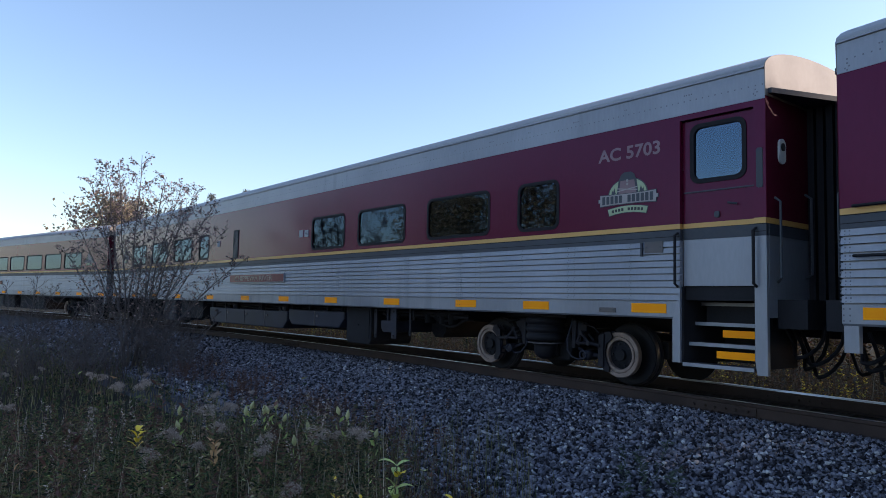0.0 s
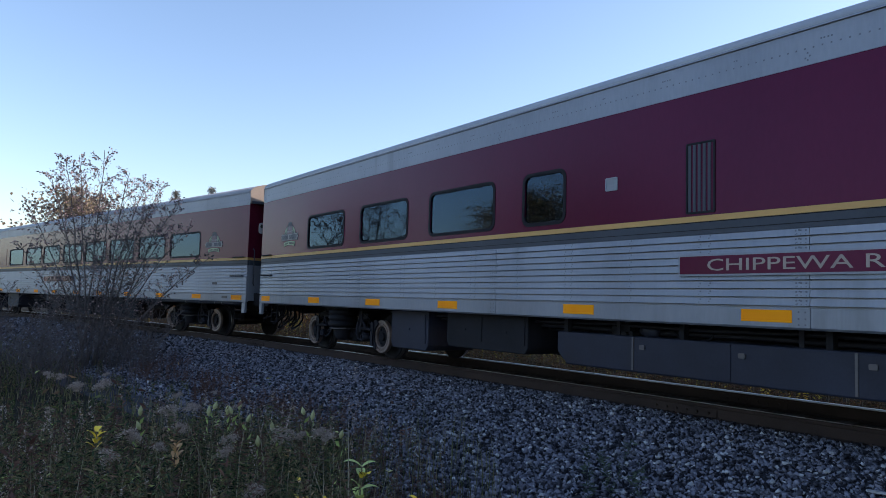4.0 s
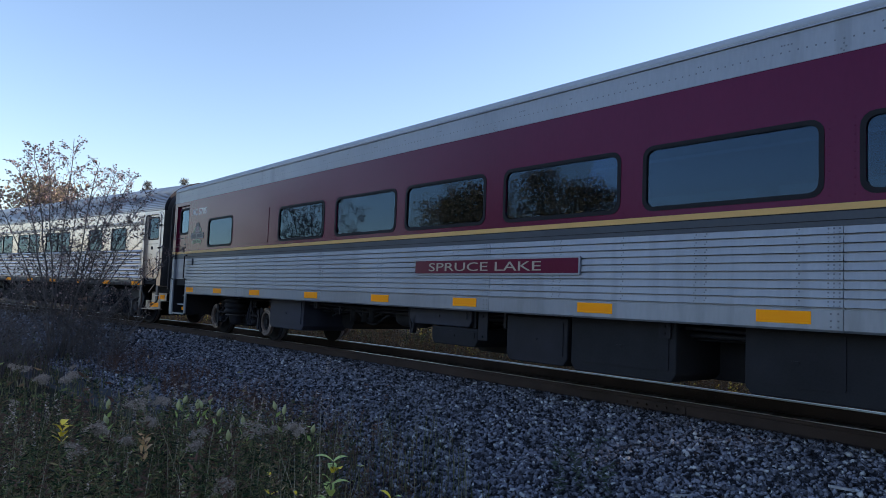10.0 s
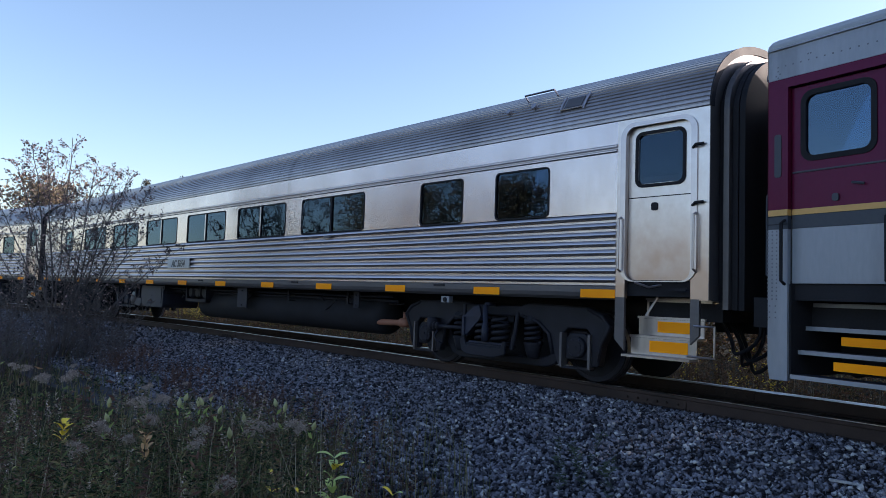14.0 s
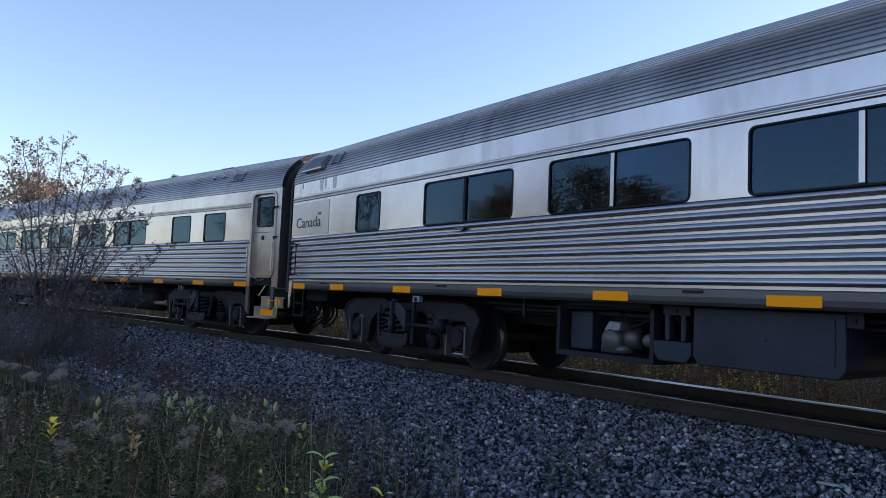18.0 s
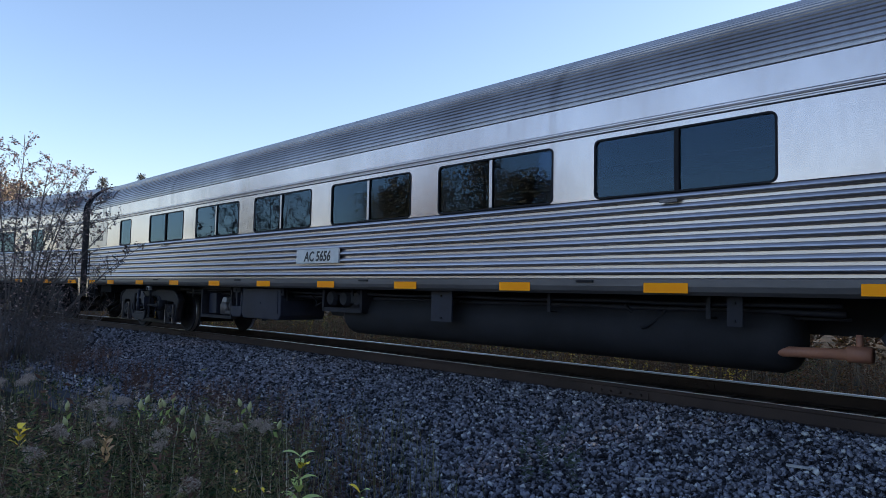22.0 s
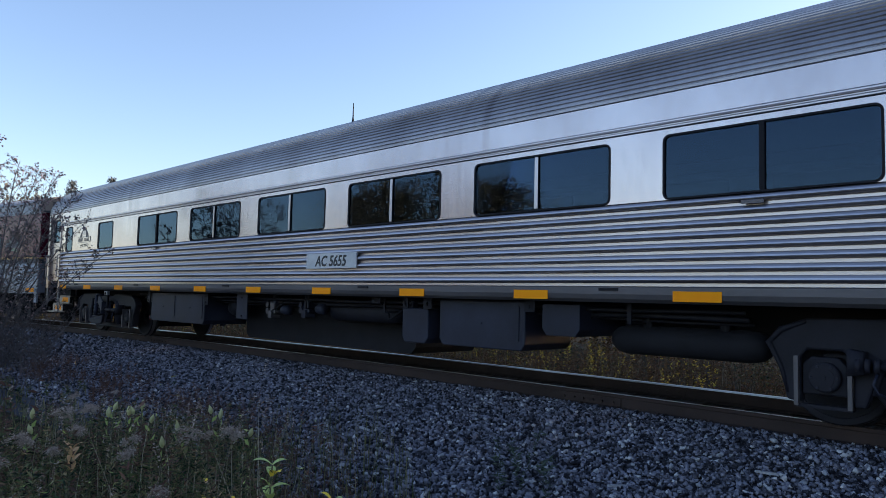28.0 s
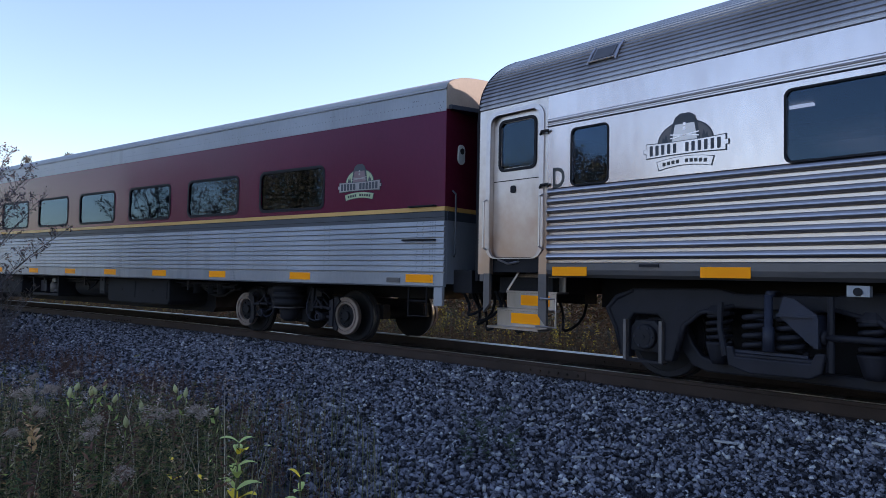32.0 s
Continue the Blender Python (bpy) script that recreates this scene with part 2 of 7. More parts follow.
FADED = surf("faded_lettering", (0.16, 0.085, 0.10), (0.24, 0.155, 0.175), 0.5, 0, 5, 60, 0.03)
DOORSTEEL = surf("rust_stained_stainless", (0.40, 0.34, 0.315), (0.64, 0.615, 0.62), 0.36, 0.88, 1.1, 14, 0.05, (1, 1, 0.8))
washed(DOORSTEEL, (0.34, 0.225, 0.165), 1.25, 2.15)
streaked(STEELDIRTY, (0.24, 0.195, 0.195), 0.4)
streaked(STEELROOF, (0.09, 0.082, 0.085), 0.38)
streaked(SILVER, (0.10, 0.10, 0.11), 0.35)
LAMP = glow("ceiling_tube", (1.0, 0.93, 0.82), 2.2)
RAILRUST = surf("rusty_rail", (0.024, 0.016, 0.014), (0.060, 0.040, 0.034), 0.8, 0, 2, 80, 0.4, spec=0.25)
RAILTOP = surf("polished_rail_head", (0.42, 0.42, 0.45), (0.60, 0.60, 0.63), 0.3, 1.0, 3, 60, 0.03, (0.1, 1, 1))
TIMBER = surf("creosoted_tie", (0.018, 0.014, 0.012), (0.06, 0.048, 0.04), 0.85, 0, 3, 40, 0.6, (1, 8, 8), each=0.4)
STONE = surf("ballast_stone", (0.008, 0.008, 0.013), (0.228, 0.224, 0.262), 0.75, 0, 9, 120, 0.35, island=1.5, spec=0.3)
PALESTONE = surf("pale_ballast_stone", (0.26, 0.26, 0.27), (0.56, 0.55, 0.55), 0.75, 0, 9, 120, 0.5, island=0.8)
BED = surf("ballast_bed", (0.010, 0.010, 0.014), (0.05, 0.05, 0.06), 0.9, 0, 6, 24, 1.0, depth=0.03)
EARTH = surf("meadow_soil", (0.014, 0.014, 0.009), (0.042, 0.034, 0.022), 0.95, 0, 0.5, 9, 0.8, depth=0.05, spec=0.1)
BARK = surf("grey_bark", (0.032, 0.028, 0.029), (0.085, 0.074, 0.073), 0.85, 0, 6, 50, 0.5, (1, 1, 0.3))
TWIG = surf("grey_twig", (0.075, 0.064, 0.062), (0.17, 0.145, 0.14), 0.85, 0, 6, 50, 0.3, (1, 1, 0.3))


# ---- mesh helpers ----
def part(name, bm, material, parent=None, label=""):
    """Links a bmesh as one mesh object."""
    me = bpy.data.meshes.new(name)
    bmesh.ops.recalc_face_normals(bm, faces=bm.faces[:])
    bm.to_mesh(me)
    bm.free()
    me.materials.append(material)
    return link(name, me, parent, label)


def link(name, me, parent=None, label=""):
    ob = new(name, me)
    if parent:
        ob.parent = parent
    return tagged(ob, label) if label else ob


def shade(ob):
    ob.data.polygons.foreach_set("use_smooth", [True] * len(ob.data.polygons))
    return ob


def soften(ob, width=0.012):
    """Rounds the edges, as on a casting or a folded sheet."""
    b = ob.modifiers.new("edges", "BEVEL")
    b.width, b.segments, b.limit_method = width, 2, "ANGLE"
    return ob


def bx(bm, x0, x1, y0, y1, z0, z1):
    v = [bm.verts.new((x, y, z)) for x in (x0, x1) for y in (y0, y1) for z in (z0, z1)]
    for f in ((0, 1, 3, 2), (4, 6, 7, 5), (0, 4, 5, 1), (2, 3, 7, 6), (0, 2, 6, 4), (1, 5, 7, 3)):
        bm.faces.new([v[i] for i in f])
    return bm


def loft(bm, loops, cap=True):
    """Joins loops of points of equal length, one after another."""
    vs = [[bm.verts.new(p) for p in lp] for lp in loops]
    n = len(vs[0])
    for a, b in zip(vs, vs[1:]):
        for i in range(n):
            bm.faces.new((a[i], a[(i + 1) % n], b[(i + 1) % n], b[i]))
    if cap:
        bm.faces.new(vs[0][::-1])
        bm.faces.new(vs[-1])
    return bm


def ext(bm, prof, x0, x1):
    """A closed outline of (y, z), drawn out from x0 to x1."""
    return loft(bm, [[(x, y, z) for y, z in prof] for x in (x0, x1)])


def slab(bm, loop, y0, y1):
    """A closed outline of (x, z), drawn out from y0 to y1."""
    return loft(bm, [[(x, y, z) for x, z in loop] for y in (y0, y1)])


def tube(bm, pts, r, n=8):
    pts = [Vector(p) for p in pts]
    rad = r if isinstance(r, (list, tuple)) else [r] * len(pts)
    loops = []
    side = None
    for i, p in enumerate(pts):
        d = (pts[min(i + 1, len(pts) - 1)] - pts[max(i - 1, 0)]).normalized()
        if side is None:
            side = d.orthogonal().normalized()
        side = (side - d * side.dot(d)).normalized()
        up = d.cross(side)
        loops.append([p + rad[i] * (math.cos(k * 6.28319 / n) * side + math.sin(k * 6.28319 / n) * up) for k in range(n)])
    return loft(bm, loops)


def rrect(x0, x1, z0, z1, r, n=4):
    pts = []
    for cx, cz, a0 in ((x1 - r, z1 - r, 0), (x0 + r, z1 - r, 90), (x0 + r, z0 + r, 180), (x1 - r, z0 + r, 270)):
        for k in range(n + 1):
            a = radians(a0 + 90 * k / n)
            pts.append((cx + r * math.cos(a), cz + r * math.sin(a)))
    return pts


def ring(bm, outer, inner, y0, y1):
    """A frame between two outlines of equal length."""
    A, B = [[[bm.verts.new((x, y, z)) for x, z in lp] for lp in (outer, inner)] for y in (y0, y1)]
    n = len(outer)
    for i in range(n):
        j = (i + 1) % n
        for q in ((A[0][i], A[0][j], A[1][j], A[1][i]), (B[0][i], B[1][i], B[1][j], B[0][j]), (A[0][i], B[0][i], B[0][j], A[0][j]), (A[1][i], A[1][j], B[1][j], B[1][i])):
            bm.faces.new(q)
    return bm


def holed(bm, x0, x1, z0, z1, holes, y0, y1):
    """A wall from y0 to y1 with rectangular openings (a, b, c, d) through it."""
    xs = sorted({x0, x1, *[h[0] for h in holes], *[h[1] for h in holes]})
    zs = sorted({z0, z1, *[h[2] for h in holes], *[h[3] for h in holes]})
    full = {(i, j) for i in range(len(xs) - 1) for j in range(len(zs) - 1) if not any(h[0] < (xs[i] + xs[i + 1]) / 2 < h[1] and h[2] < (zs[j] + zs[j + 1]) / 2 < h[3] for h in holes)}
    cache = {}

    def v(i, y, j):
        k = (i, y, j)
        if k not in cache:
            cache[k] = bm.verts.new((xs[i], y, zs[j]))
        return cache[k]
    for i, j in full:
        for y in (y0, y1):
            bm.faces.new((v(i, y, j), v(i + 1, y, j), v(i + 1, y, j + 1), v(i, y, j + 1)))
        for di, dj, a, b in ((-1, 0, (0, 0), (0, 1)), (1, 0, (1, 0), (1, 1)), (0, -1, (0, 0), (1, 0)), (0, 1, (0, 1), (1, 1))):
            if (i + di, j + dj) not in full:
                bm.faces.new((v(i + a[0], y0, j + a[1]), v(i + b[0], y0, j + b[1]), v(i + b[0], y1, j + b[1]), v(i + a[0], y1, j + a[1])))
    return bm


def np_mesh(name, V, F, material):
    me = bpy.data.meshes.new(name)
    V, F = np.asarray(V, np.float32), np.asarray(F, np.int32)
    me.vertices.add(len(V))
    me.vertices.foreach_set("co", V.ravel())
    me.loops.add(F.size)
    me.loops.foreach_set("vertex_index", F.ravel())
    me.polygons.add(len(F))
    me.polygons.foreach_set("loop_start", np.arange(0, F.size, 3, dtype=np.int32))
    me.update(calc_edges=True)
    me.materials.append(material)
    return me


RNG = np.random.default_rng(7)


def turns(n, tilt=3.2):
    """n random turns: any way round, tipped by up to tilt."""
    a, b, c = RNG.uniform(0, 6.283, n), RNG.uniform(-tilt, tilt, n), RNG.uniform(-tilt, tilt, n)
    ca, sa, cb, sb, cc, sc = np.cos(a), np.sin(a), np.cos(b), np.sin(b), np.cos(c), np.sin(c)
    R = np.empty((n, 3, 3))
    R[:, 0] = np.stack([ca * cb, ca * sb * sc - sa * cc, ca * sb * cc + sa * sc], 1)
    R[:, 1] = np.stack([sa * cb, sa * sb * sc + ca * cc, sa * sb * cc - ca * sc], 1)
    R[:, 2] = np.stack([-sb, cb * sc, cb * cc], 1)
    return R


def scatter(T, F, P, R, S):
    """Copies of a small shape: places P, turns R, sizes S. Returns vertices and faces."""
    n, k = len(P), len(T)
    S = np.asarray(S, float).reshape(n, 1, -1)
    V = np.einsum("nij,nkj->nki", R, T[None] * S) + P[:, None]
    return V.reshape(-1, 3), (np.asarray(F)[None] + (np.arange(n) * k)[:, None, None]).reshape(-1, 3)


LEAF = np.array([(0, 0, 0), (0.28, 0.45, 0.07), (0, 1, -0.05), (-0.28, 0.45, 0.07)])
LEAF_F = [(0, 1, 2), (0, 2, 3)]


# ---- the train ----
HALF = 1.525      # half the width of a car
WHEELS = []       # (wheelset, car number, place along the car, radius)
CARS = []         # (car, number)


def lathe(bm, prof, n=28):
    """Turns an outline of (radius, y) round the y axis; an outline clear of the axis makes a ring."""
    hollow = prof[0][0] > 0.01
    return loft(bm, [[(r * math.cos(6.28319 * k / n), y, r * math.sin(6.28319 * k / n)) for k in range(n)] for r, y in prof + (prof[:1] if hollow else [])], not hollow)


def words(text, x0, x1, z, height, y, material, parent, name="lettering", label="", slant=0.0, bold=0.0):
    """Raised lettering on the near side of a car, as wide as x0 to x1."""
    cu = bpy.data.curves.new(name, "FONT")
    cu.body, cu.align_x, cu.align_y, cu.extrude, cu.shear, cu.offset = text, "LEFT", "BOTTOM_BASELINE", 0.004, slant, bold
    cu.resolution_u = 3
    ob = bpy.data.objects.new(name, cu)
    scene.collection.objects.link(ob)
    me = bpy.data.meshes.new_from_object(ob)
    bpy.data.objects.remove(ob)
    c = np.empty(len(me.vertices) * 3)
    me.vertices.foreach_get("co", c)
    c = c.reshape(-1, 3)
    lo, hi = c.min(0), c.max(0)
    q = np.empty_like(c)
    q[:, 0] = x0 + (c[:, 0] - lo[0]) / (hi[0] - lo[0]) * (x1 - x0)
    q[:, 1] = y - (c[:, 2] - lo[2]) * 0.5
    q[:, 2] = z + (c[:, 1] - lo[1]) / (hi[1] - lo[1]) * height
    me.vertices.foreach_set("co", q.ravel())
    me.materials.clear()
    me.materials.append(material)
    return link(name, me, parent, label)


def emblem(x, z, w, parent, dark):
    """The operator's badge as plain shapes: an engine nose in a dome, over a banner and a ribbon."""
    y = -HALF
    light, ink = (STEELDIRTY, GREY) if dark else (BADGE, GREY)

    def piece(name, loop, near, far, mat, up, label=""):
        bm = bmesh.new()
        slab(bm, [(x + u * w, z + v * w) for u, v in loop], y - near, y - far)
        return part(name, bm, mat, up, label)

    def dome(rx, rz, v):
        return [(rx * math.cos(radians(a)), v + rz * math.sin(radians(a))) for a in range(0, 181, 10)]

    nose = [(-0.165, 0.07), (0.165, 0.07), (0.135, 0.25), (0.10, 0.33), (0.05, 0.362), (-0.05, 0.362), (-0.10, 0.33), (-0.135, 0.25)]
    badge = piece("emblem", dome(0.335, 0.235, 0.065), 0.003, -0.002, ink, parent, "round-topped badge with a banner and a ribbon")
    piece("dome", dome(0.315, 0.21, 0.075), 0.005, 0.0025, SILLSTEEL if dark else LEAFGREEN, badge)
    piece("hood", [(u * 1.12, 0.07 + (v - 0.07) * 1.05) for u, v in nose], 0.007, 0.0045, ink, badge)
    piece("nose", [(-0.15, 0.075), (0.15, 0.075), (0.115, 0.26), (-0.115, 0.26)], 0.009, 0.0065, SIGNSTEEL if dark else FADED, badge)
    for v in (0.205, 0.255):
        piece("lamp", [(0.02 * math.cos(radians(a)), v + 0.02 * math.sin(radians(a))) for a in range(0, 360, 36)], 0.011, 0.0085, light, badge)
    for d in (-1, 1):
        piece("beam", [(-0.17 * d, 0.105), (-0.17 * d, 0.118), (0.17 * d, 0.16), (0.17 * d, 0.147)][::d], 0.0105, 0.0085, light, badge)
        piece("crag", [(0.20 * d, 0.08), (0.225 * d, 0.17), (0.245 * d, 0.11), (0.265 * d, 0.14), (0.275 * d, 0.08)][::d], 0.007, 0.0045, ink, badge)
    side = [(0.47, 0.078), (0.47, 0.024), (0.5, 0.024), (0.5, -0.024), (0.47, -0.024), (0.47, -0.078)]
    loop = side + [(0.2, -0.068), (-0.2, -0.068)] + [(-u, v) for u, v in side[::-1]] + [(-0.2, 0.068), (0.2, 0.068)]
    piece("banner_edge", [(u * 1.018, v * 1.13) for u, v in loop], 0.009, 0.0, ink, badge)
    banner = piece("banner", loop, 0.012, 0.0085, light, badge)
    for i in range(12):
        if i == 5:
            continue
        u0 = -0.437 + i * 0.0733
        bm = bmesh.new()
        k = 0.05 + 0.008 * abs(i - 5.5) / 5.5
        slab(bm, rrect(x + (u0 + (0.011 if dark else 0.006)) * w, x + (u0 + (0.048 if dark else 0.056)) * w, z - k * w, z + k * w, 0.006, 2), y - 0.015, y - 0.0115)
        part("bar", bm, ink, banner)
    us = [-0.335, -0.22, -0.11, 0.0, 0.11, 0.22, 0.335]

    def strip(a, top, low):
        return [(u * a, top - 0.32 * u * u) for u in us] + [(u * a * 0.92, low - 0.32 * u * u) for u in us[::-1]]

    piece("ribbon_edge", strip(1.03, -0.094, -0.198), 0.006, -0.002, ink, badge)
    ribbon = piece("ribbon", strip(1.0, -0.100, -0.190), 0.009, 0.0055, light if dark else LEAFGREEN, badge)
    for i in range(10):
        if i == 4:
            continue
        u = -0.245 + i * 0.0545
        piece("bar", [(u - 0.018, -0.128 - 0.32 * u * u), (u + 0.018, -0.128 - 0.32 * u * u), (u + 0.018, -0.168 - 0.32 * u * u), (u - 0.018, -0.168 - 0.32 * u * u)], 0.012, 0.0085, INK, ribbon)
    return badge


def window(x0, x1, z0, z1, sgn, car, frame_mat, split=False, wide=0.032, r=0.09, bars=None):
    """A window: rubber or metal frame, and a pane set back in it."""
    ys = [sgn * (HALF + 0.007), sgn * (HALF - 0.05)]
    bm = bmesh.new()
    ring(bm, rrect(x0 - wide, x1 + wide, z0 - wide, z1 + wide, r + wide * 0.7), rrect(x0, x1, z0, z1, r), *ys)
    if split:
        m = (x0 + x1) / 2
        bx(bm, m - 0.022, m + 0.022, min(ys), max(ys), z0 - 0.001, z1 + 0.001)
    w = part("window", bm, frame_mat, car)
    bm = bmesh.new()
    bx(bm, x0 - 0.01, x1 + 0.01, *sorted((sgn * (HALF - 0.021), sgn * (HALF - 0.013))), z0 - 0.01, z1 + 0.01)
    p = part("pane", bm, GLASS if sgn < 0 else CLEARGLASS, w)
    p.visible_shadow = False
    if sgn > 0:
        # drawn far-side blinds, added to dim the cabin; some gape for bright slivers
        j = abs(math.sin(x0 * 12.9 + x1 * 7.3))
        g0 = x0 + (x1 - x0) * (0.15 + 0.5 * j)
        gap = [(g0, g0 + 0.16 + 0.3 * ((j * 7) % 1), 2.44, 2.52 + 0.08 * ((j * 13) % 1))] if (j * 31) % 1 < (0.75 if not split else 0.4) else []
        bm = bmesh.new()
        holed(bm, x0 - 0.03, x1 + 0.03, z0 - 0.03, z1 + 0.03, gap, HALF - 0.085, HALF - 0.075)
        part("blind", bm, LINING, w)
    if split:
        bm = bmesh.new()
        m = (x0 + x1) / 2
        bx(bm, m - 0.024, m + 0.024, *sorted((sgn * (HALF + 0.010), sgn * (HALF + 0.005))), z0 + 0.01, z1 - 0.01)
        part("mullion", bm, bars or STEEL, w)
    return w


def wheelset(car, k, x, r, gauge=0.79, disc=False):
    """Axle with two wheels, which turns as the car rolls."""
    bm = bmesh.new()
    reach = 1.0 if disc else 0.76
    lathe(bm, [(0.0, -reach), (0.075, -reach), (0.085, -0.6), (0.085, 0.6), (0.075, reach), (0.0, reach)], 14)
    w = part("wheelset", bm, UNDER, car)
    for s in (-1, 1):
        bm = bmesh.new()
        lathe(bm, [(0.0, s * (gauge - 0.01)), (0.06, s * (gauge - 0.01)), (0.075, s * (gauge - 0.05)), (r * 0.5, s * (gauge - 0.06)), (r * 0.8, s * (gauge - 0.01)), (r * 0.985, s * (gauge - 0.005)), (r, s * (gauge - 0.02)), (r * 1.005, s * (gauge - 0.10)), (r + 0.028, s * (gauge - 0.115)), (r + 0.028, s * (gauge - 0.145)), (r * 0.8, s * (gauge - 0.15)), (r * 0.5, s * (gauge - 0.10)), (0.0, s * (gauge - 0.12))], 40)
        shade(part("wheel", bm, UNDER, w))
        bm = bmesh.new()
        if disc:
            # a ventilated brake disc stands clear of the wheel on its hub
            f = gauge + 0.215
            lathe(bm, [(0.185, s * (f - 0.07)), (0.187, s * (f - 0.012)), (0.192, s * (f - 0.004)), (0.226, s * (f - 0.004)), (0.229, s * (f - 0.016)), (0.241, s * (f - 0.016)), (0.244, s * f), (0.290, s * f), (0.297, s * (f - 0.008)), (0.297, s * (f - 0.07))], 56)
            part("brake_disc", bm, TREAD, w, "worn bare steel brake disc")
            bm = bmesh.new()
            lathe(bm, [(0.0, s * (f - 0.05)), (0.10, s * (f - 0.05)), (0.115, s * (f - 0.07)), (0.19, s * (f - 0.055)), (0.19, s * (f - 0.075)), (0.12, s * (f - 0.13)), (0.11, s * gauge), (0.0, s * gauge)], 28)
            shade(part("disc_hub", bm, UNDER, w))
            bm = bmesh.new()
            for i in range(10):
                a = i * 0.62832
                tube(bm, [(0.148 * math.cos(a), s * (f - 0.075), 0.148 * math.sin(a)), (0.148 * math.cos(a), s * (f - 0.045), 0.148 * math.sin(a))], 0.014, 6)
            tagged(part("hub_bolts", bm, TRUCKGREY, w), kind="stuff")
        else:
            lathe(bm, [(r * 0.84, s * (gauge - 0.012)), (r * 0.86, s * (gauge - 0.001)), (r * 0.97, s * (gauge - 0.001)), (r * 0.985, s * (gauge - 0.008))], 40)
            part("rim", bm, TRUCKGREY, w)
        bm = bmesh.new()
        lathe(bm, [(r * 0.99, s * (gauge - 0.025)), (r + 0.002, s * (gauge - 0.028)), (r + 0.0045, s * (gauge - 0.098)), (r + 0.001, s * (gauge - 0.101))], 48)
        shade(part("tread", bm, POLISHED, w, "polished running tread"))
    WHEELS.append((w, k, x, r))


def spring(bm, x, y, z0, z1, r=0.085, loops=4, wire=0.019):
    n = loops * 10
    tube(bm, [(x + r * math.cos(i * 0.6283), y + r * math.sin(i * 0.6283), z0 + (z1 - z0) * i / n) for i in range(n + 1)], wire, 6)


def inboard_truck(car, k, x, half=1.30):
    """Truck with its frame inside the wheels: air springs, disc brakes in the open."""
    bm = bmesh.new()
    for s in (-1, 1):
        slab(bm, [(x - 1.7, 0.36), (x - 1.7, 0.58), (x - 0.6, 0.66), (x + 0.6, 0.66), (x + 1.7, 0.58), (x + 1.7, 0.36), (x + 0.5, 0.30), (x - 0.5, 0.30)], *sorted((s * 0.42, s * 0.58)))
    t = part("truck", bm, UNDER, car, "grimy inside-frame truck")
    bm = bmesh.new()
    slab(bm, [(x - 0.30, 0.24), (x + 0.30, 0.24), (x + 0.36, 0.50), (x + 0.30, 0.62), (x - 0.30, 0.62), (x - 0.36, 0.50)], -0.9, 0.9)
    soften(part("bolster", bm, UNDER, t), 0.03)
    bm = bmesh.new()
    bx(bm, x - 0.55, x + 0.55, -1.25, 1.25, 0.86, 0.93)
    part("spring_beam", bm, UNDER, t)
    for s in (-1, 1):
        bm = bmesh.new()
        tube(bm, [(x, s * 1.06, z) for z in (0.51, 0.53, 0.555, 0.59, 0.615, 0.63, 0.645, 0.67, 0.705, 0.73, 0.745, 0.76, 0.79, 0.82, 0.85, 0.87)], [0.23, 0.272, 0.287, 0.287, 0.272, 0.25, 0.272, 0.29, 0.29, 0.272, 0.25, 0.272, 0.29, 0.29, 0.272, 0.2], 28)
        shade(part("air_spring", bm, BLACK, t, "black rubber air bellows"))
        bm = bmesh.new()
        lathe_pts = [(0.0, 0.500), (0.255, 0.500), (0.262, 0.492), (0.262, 0.482), (0.0, 0.482)]
        loft(bm, [[(x + r * math.cos(6.28319 * q / 28), s * 1.06 + r * math.sin(6.28319 * q / 28), z) for q in range(28)] for r, z in lathe_pts[1:4]])
        part("spring_plate", bm, SILLSTEEL, t, "thin steel plate under the bellows")
        bm = bmesh.new()
        tube(bm, [(x, s * 1.06, z) for z in (0.255, 0.262, 0.285, 0.31, 0.36, 0.42, 0.46, 0.481)], [0.02, 0.075, 0.115, 0.14, 0.158, 0.166, 0.17, 0.19], 22)
        shade(part("spring_seat", bm, TRUCKGREY, t))
        bm = bmesh.new()
        bx(bm, x - 0.13, x + 0.13, *sorted((s * 0.55, s * 1.0)), 0.30, 0.44)
        part("seat_arm", bm, UNDER, t)
    for d in (-1, 1):
        a = x + d * half

        def at(u, y, z):
            return (a - d * u, y, z)
        # pads astride the disc, on the side that faces the truck's middle
        bm = bmesh.new()
        for y0, y1 in ((-1.035, -1.008), (-0.93, -0.905)):
            slab(bm, [(a - d * u, z) for u, z in ((0.09, 0.62), (0.13, 0.70), (0.22, 0.69), (0.285, 0.56), (0.315, 0.42), (0.285, 0.27), (0.23, 0.17), (0.15, 0.16), (0.14, 0.22), (0.195, 0.31), (0.215, 0.42), (0.19, 0.53))], y0, y1)
        cal = soften(part("brake_caliper", bm, TRUCKGREY, t), 0.006)
        bm = bmesh.new()
        for z in (0.60, 0.44, 0.28):
            tube(bm, [at(0.25, -1.06, z), at(0.25, -0.89, z)], 0.024, 8)
        slab(bm, [(a - d * u, z) for u, z in ((0.215, 0.66), (0.30, 0.64), (0.31, 0.24), (0.225, 0.22))], -1.062, -1.036)
        part("pad_holder", bm, TRUCKGREY, cal)
        # levers: a braced triangle from the holder to the bracket
        bm = bmesh.new()
        for y in (-1.06, -0.92):
            tube(bm, [at(0.27, y, 0.50), at(0.46, y, 0.525), at(0.60, y, 0.66)], [0.026, 0.022, 0.02], 7)
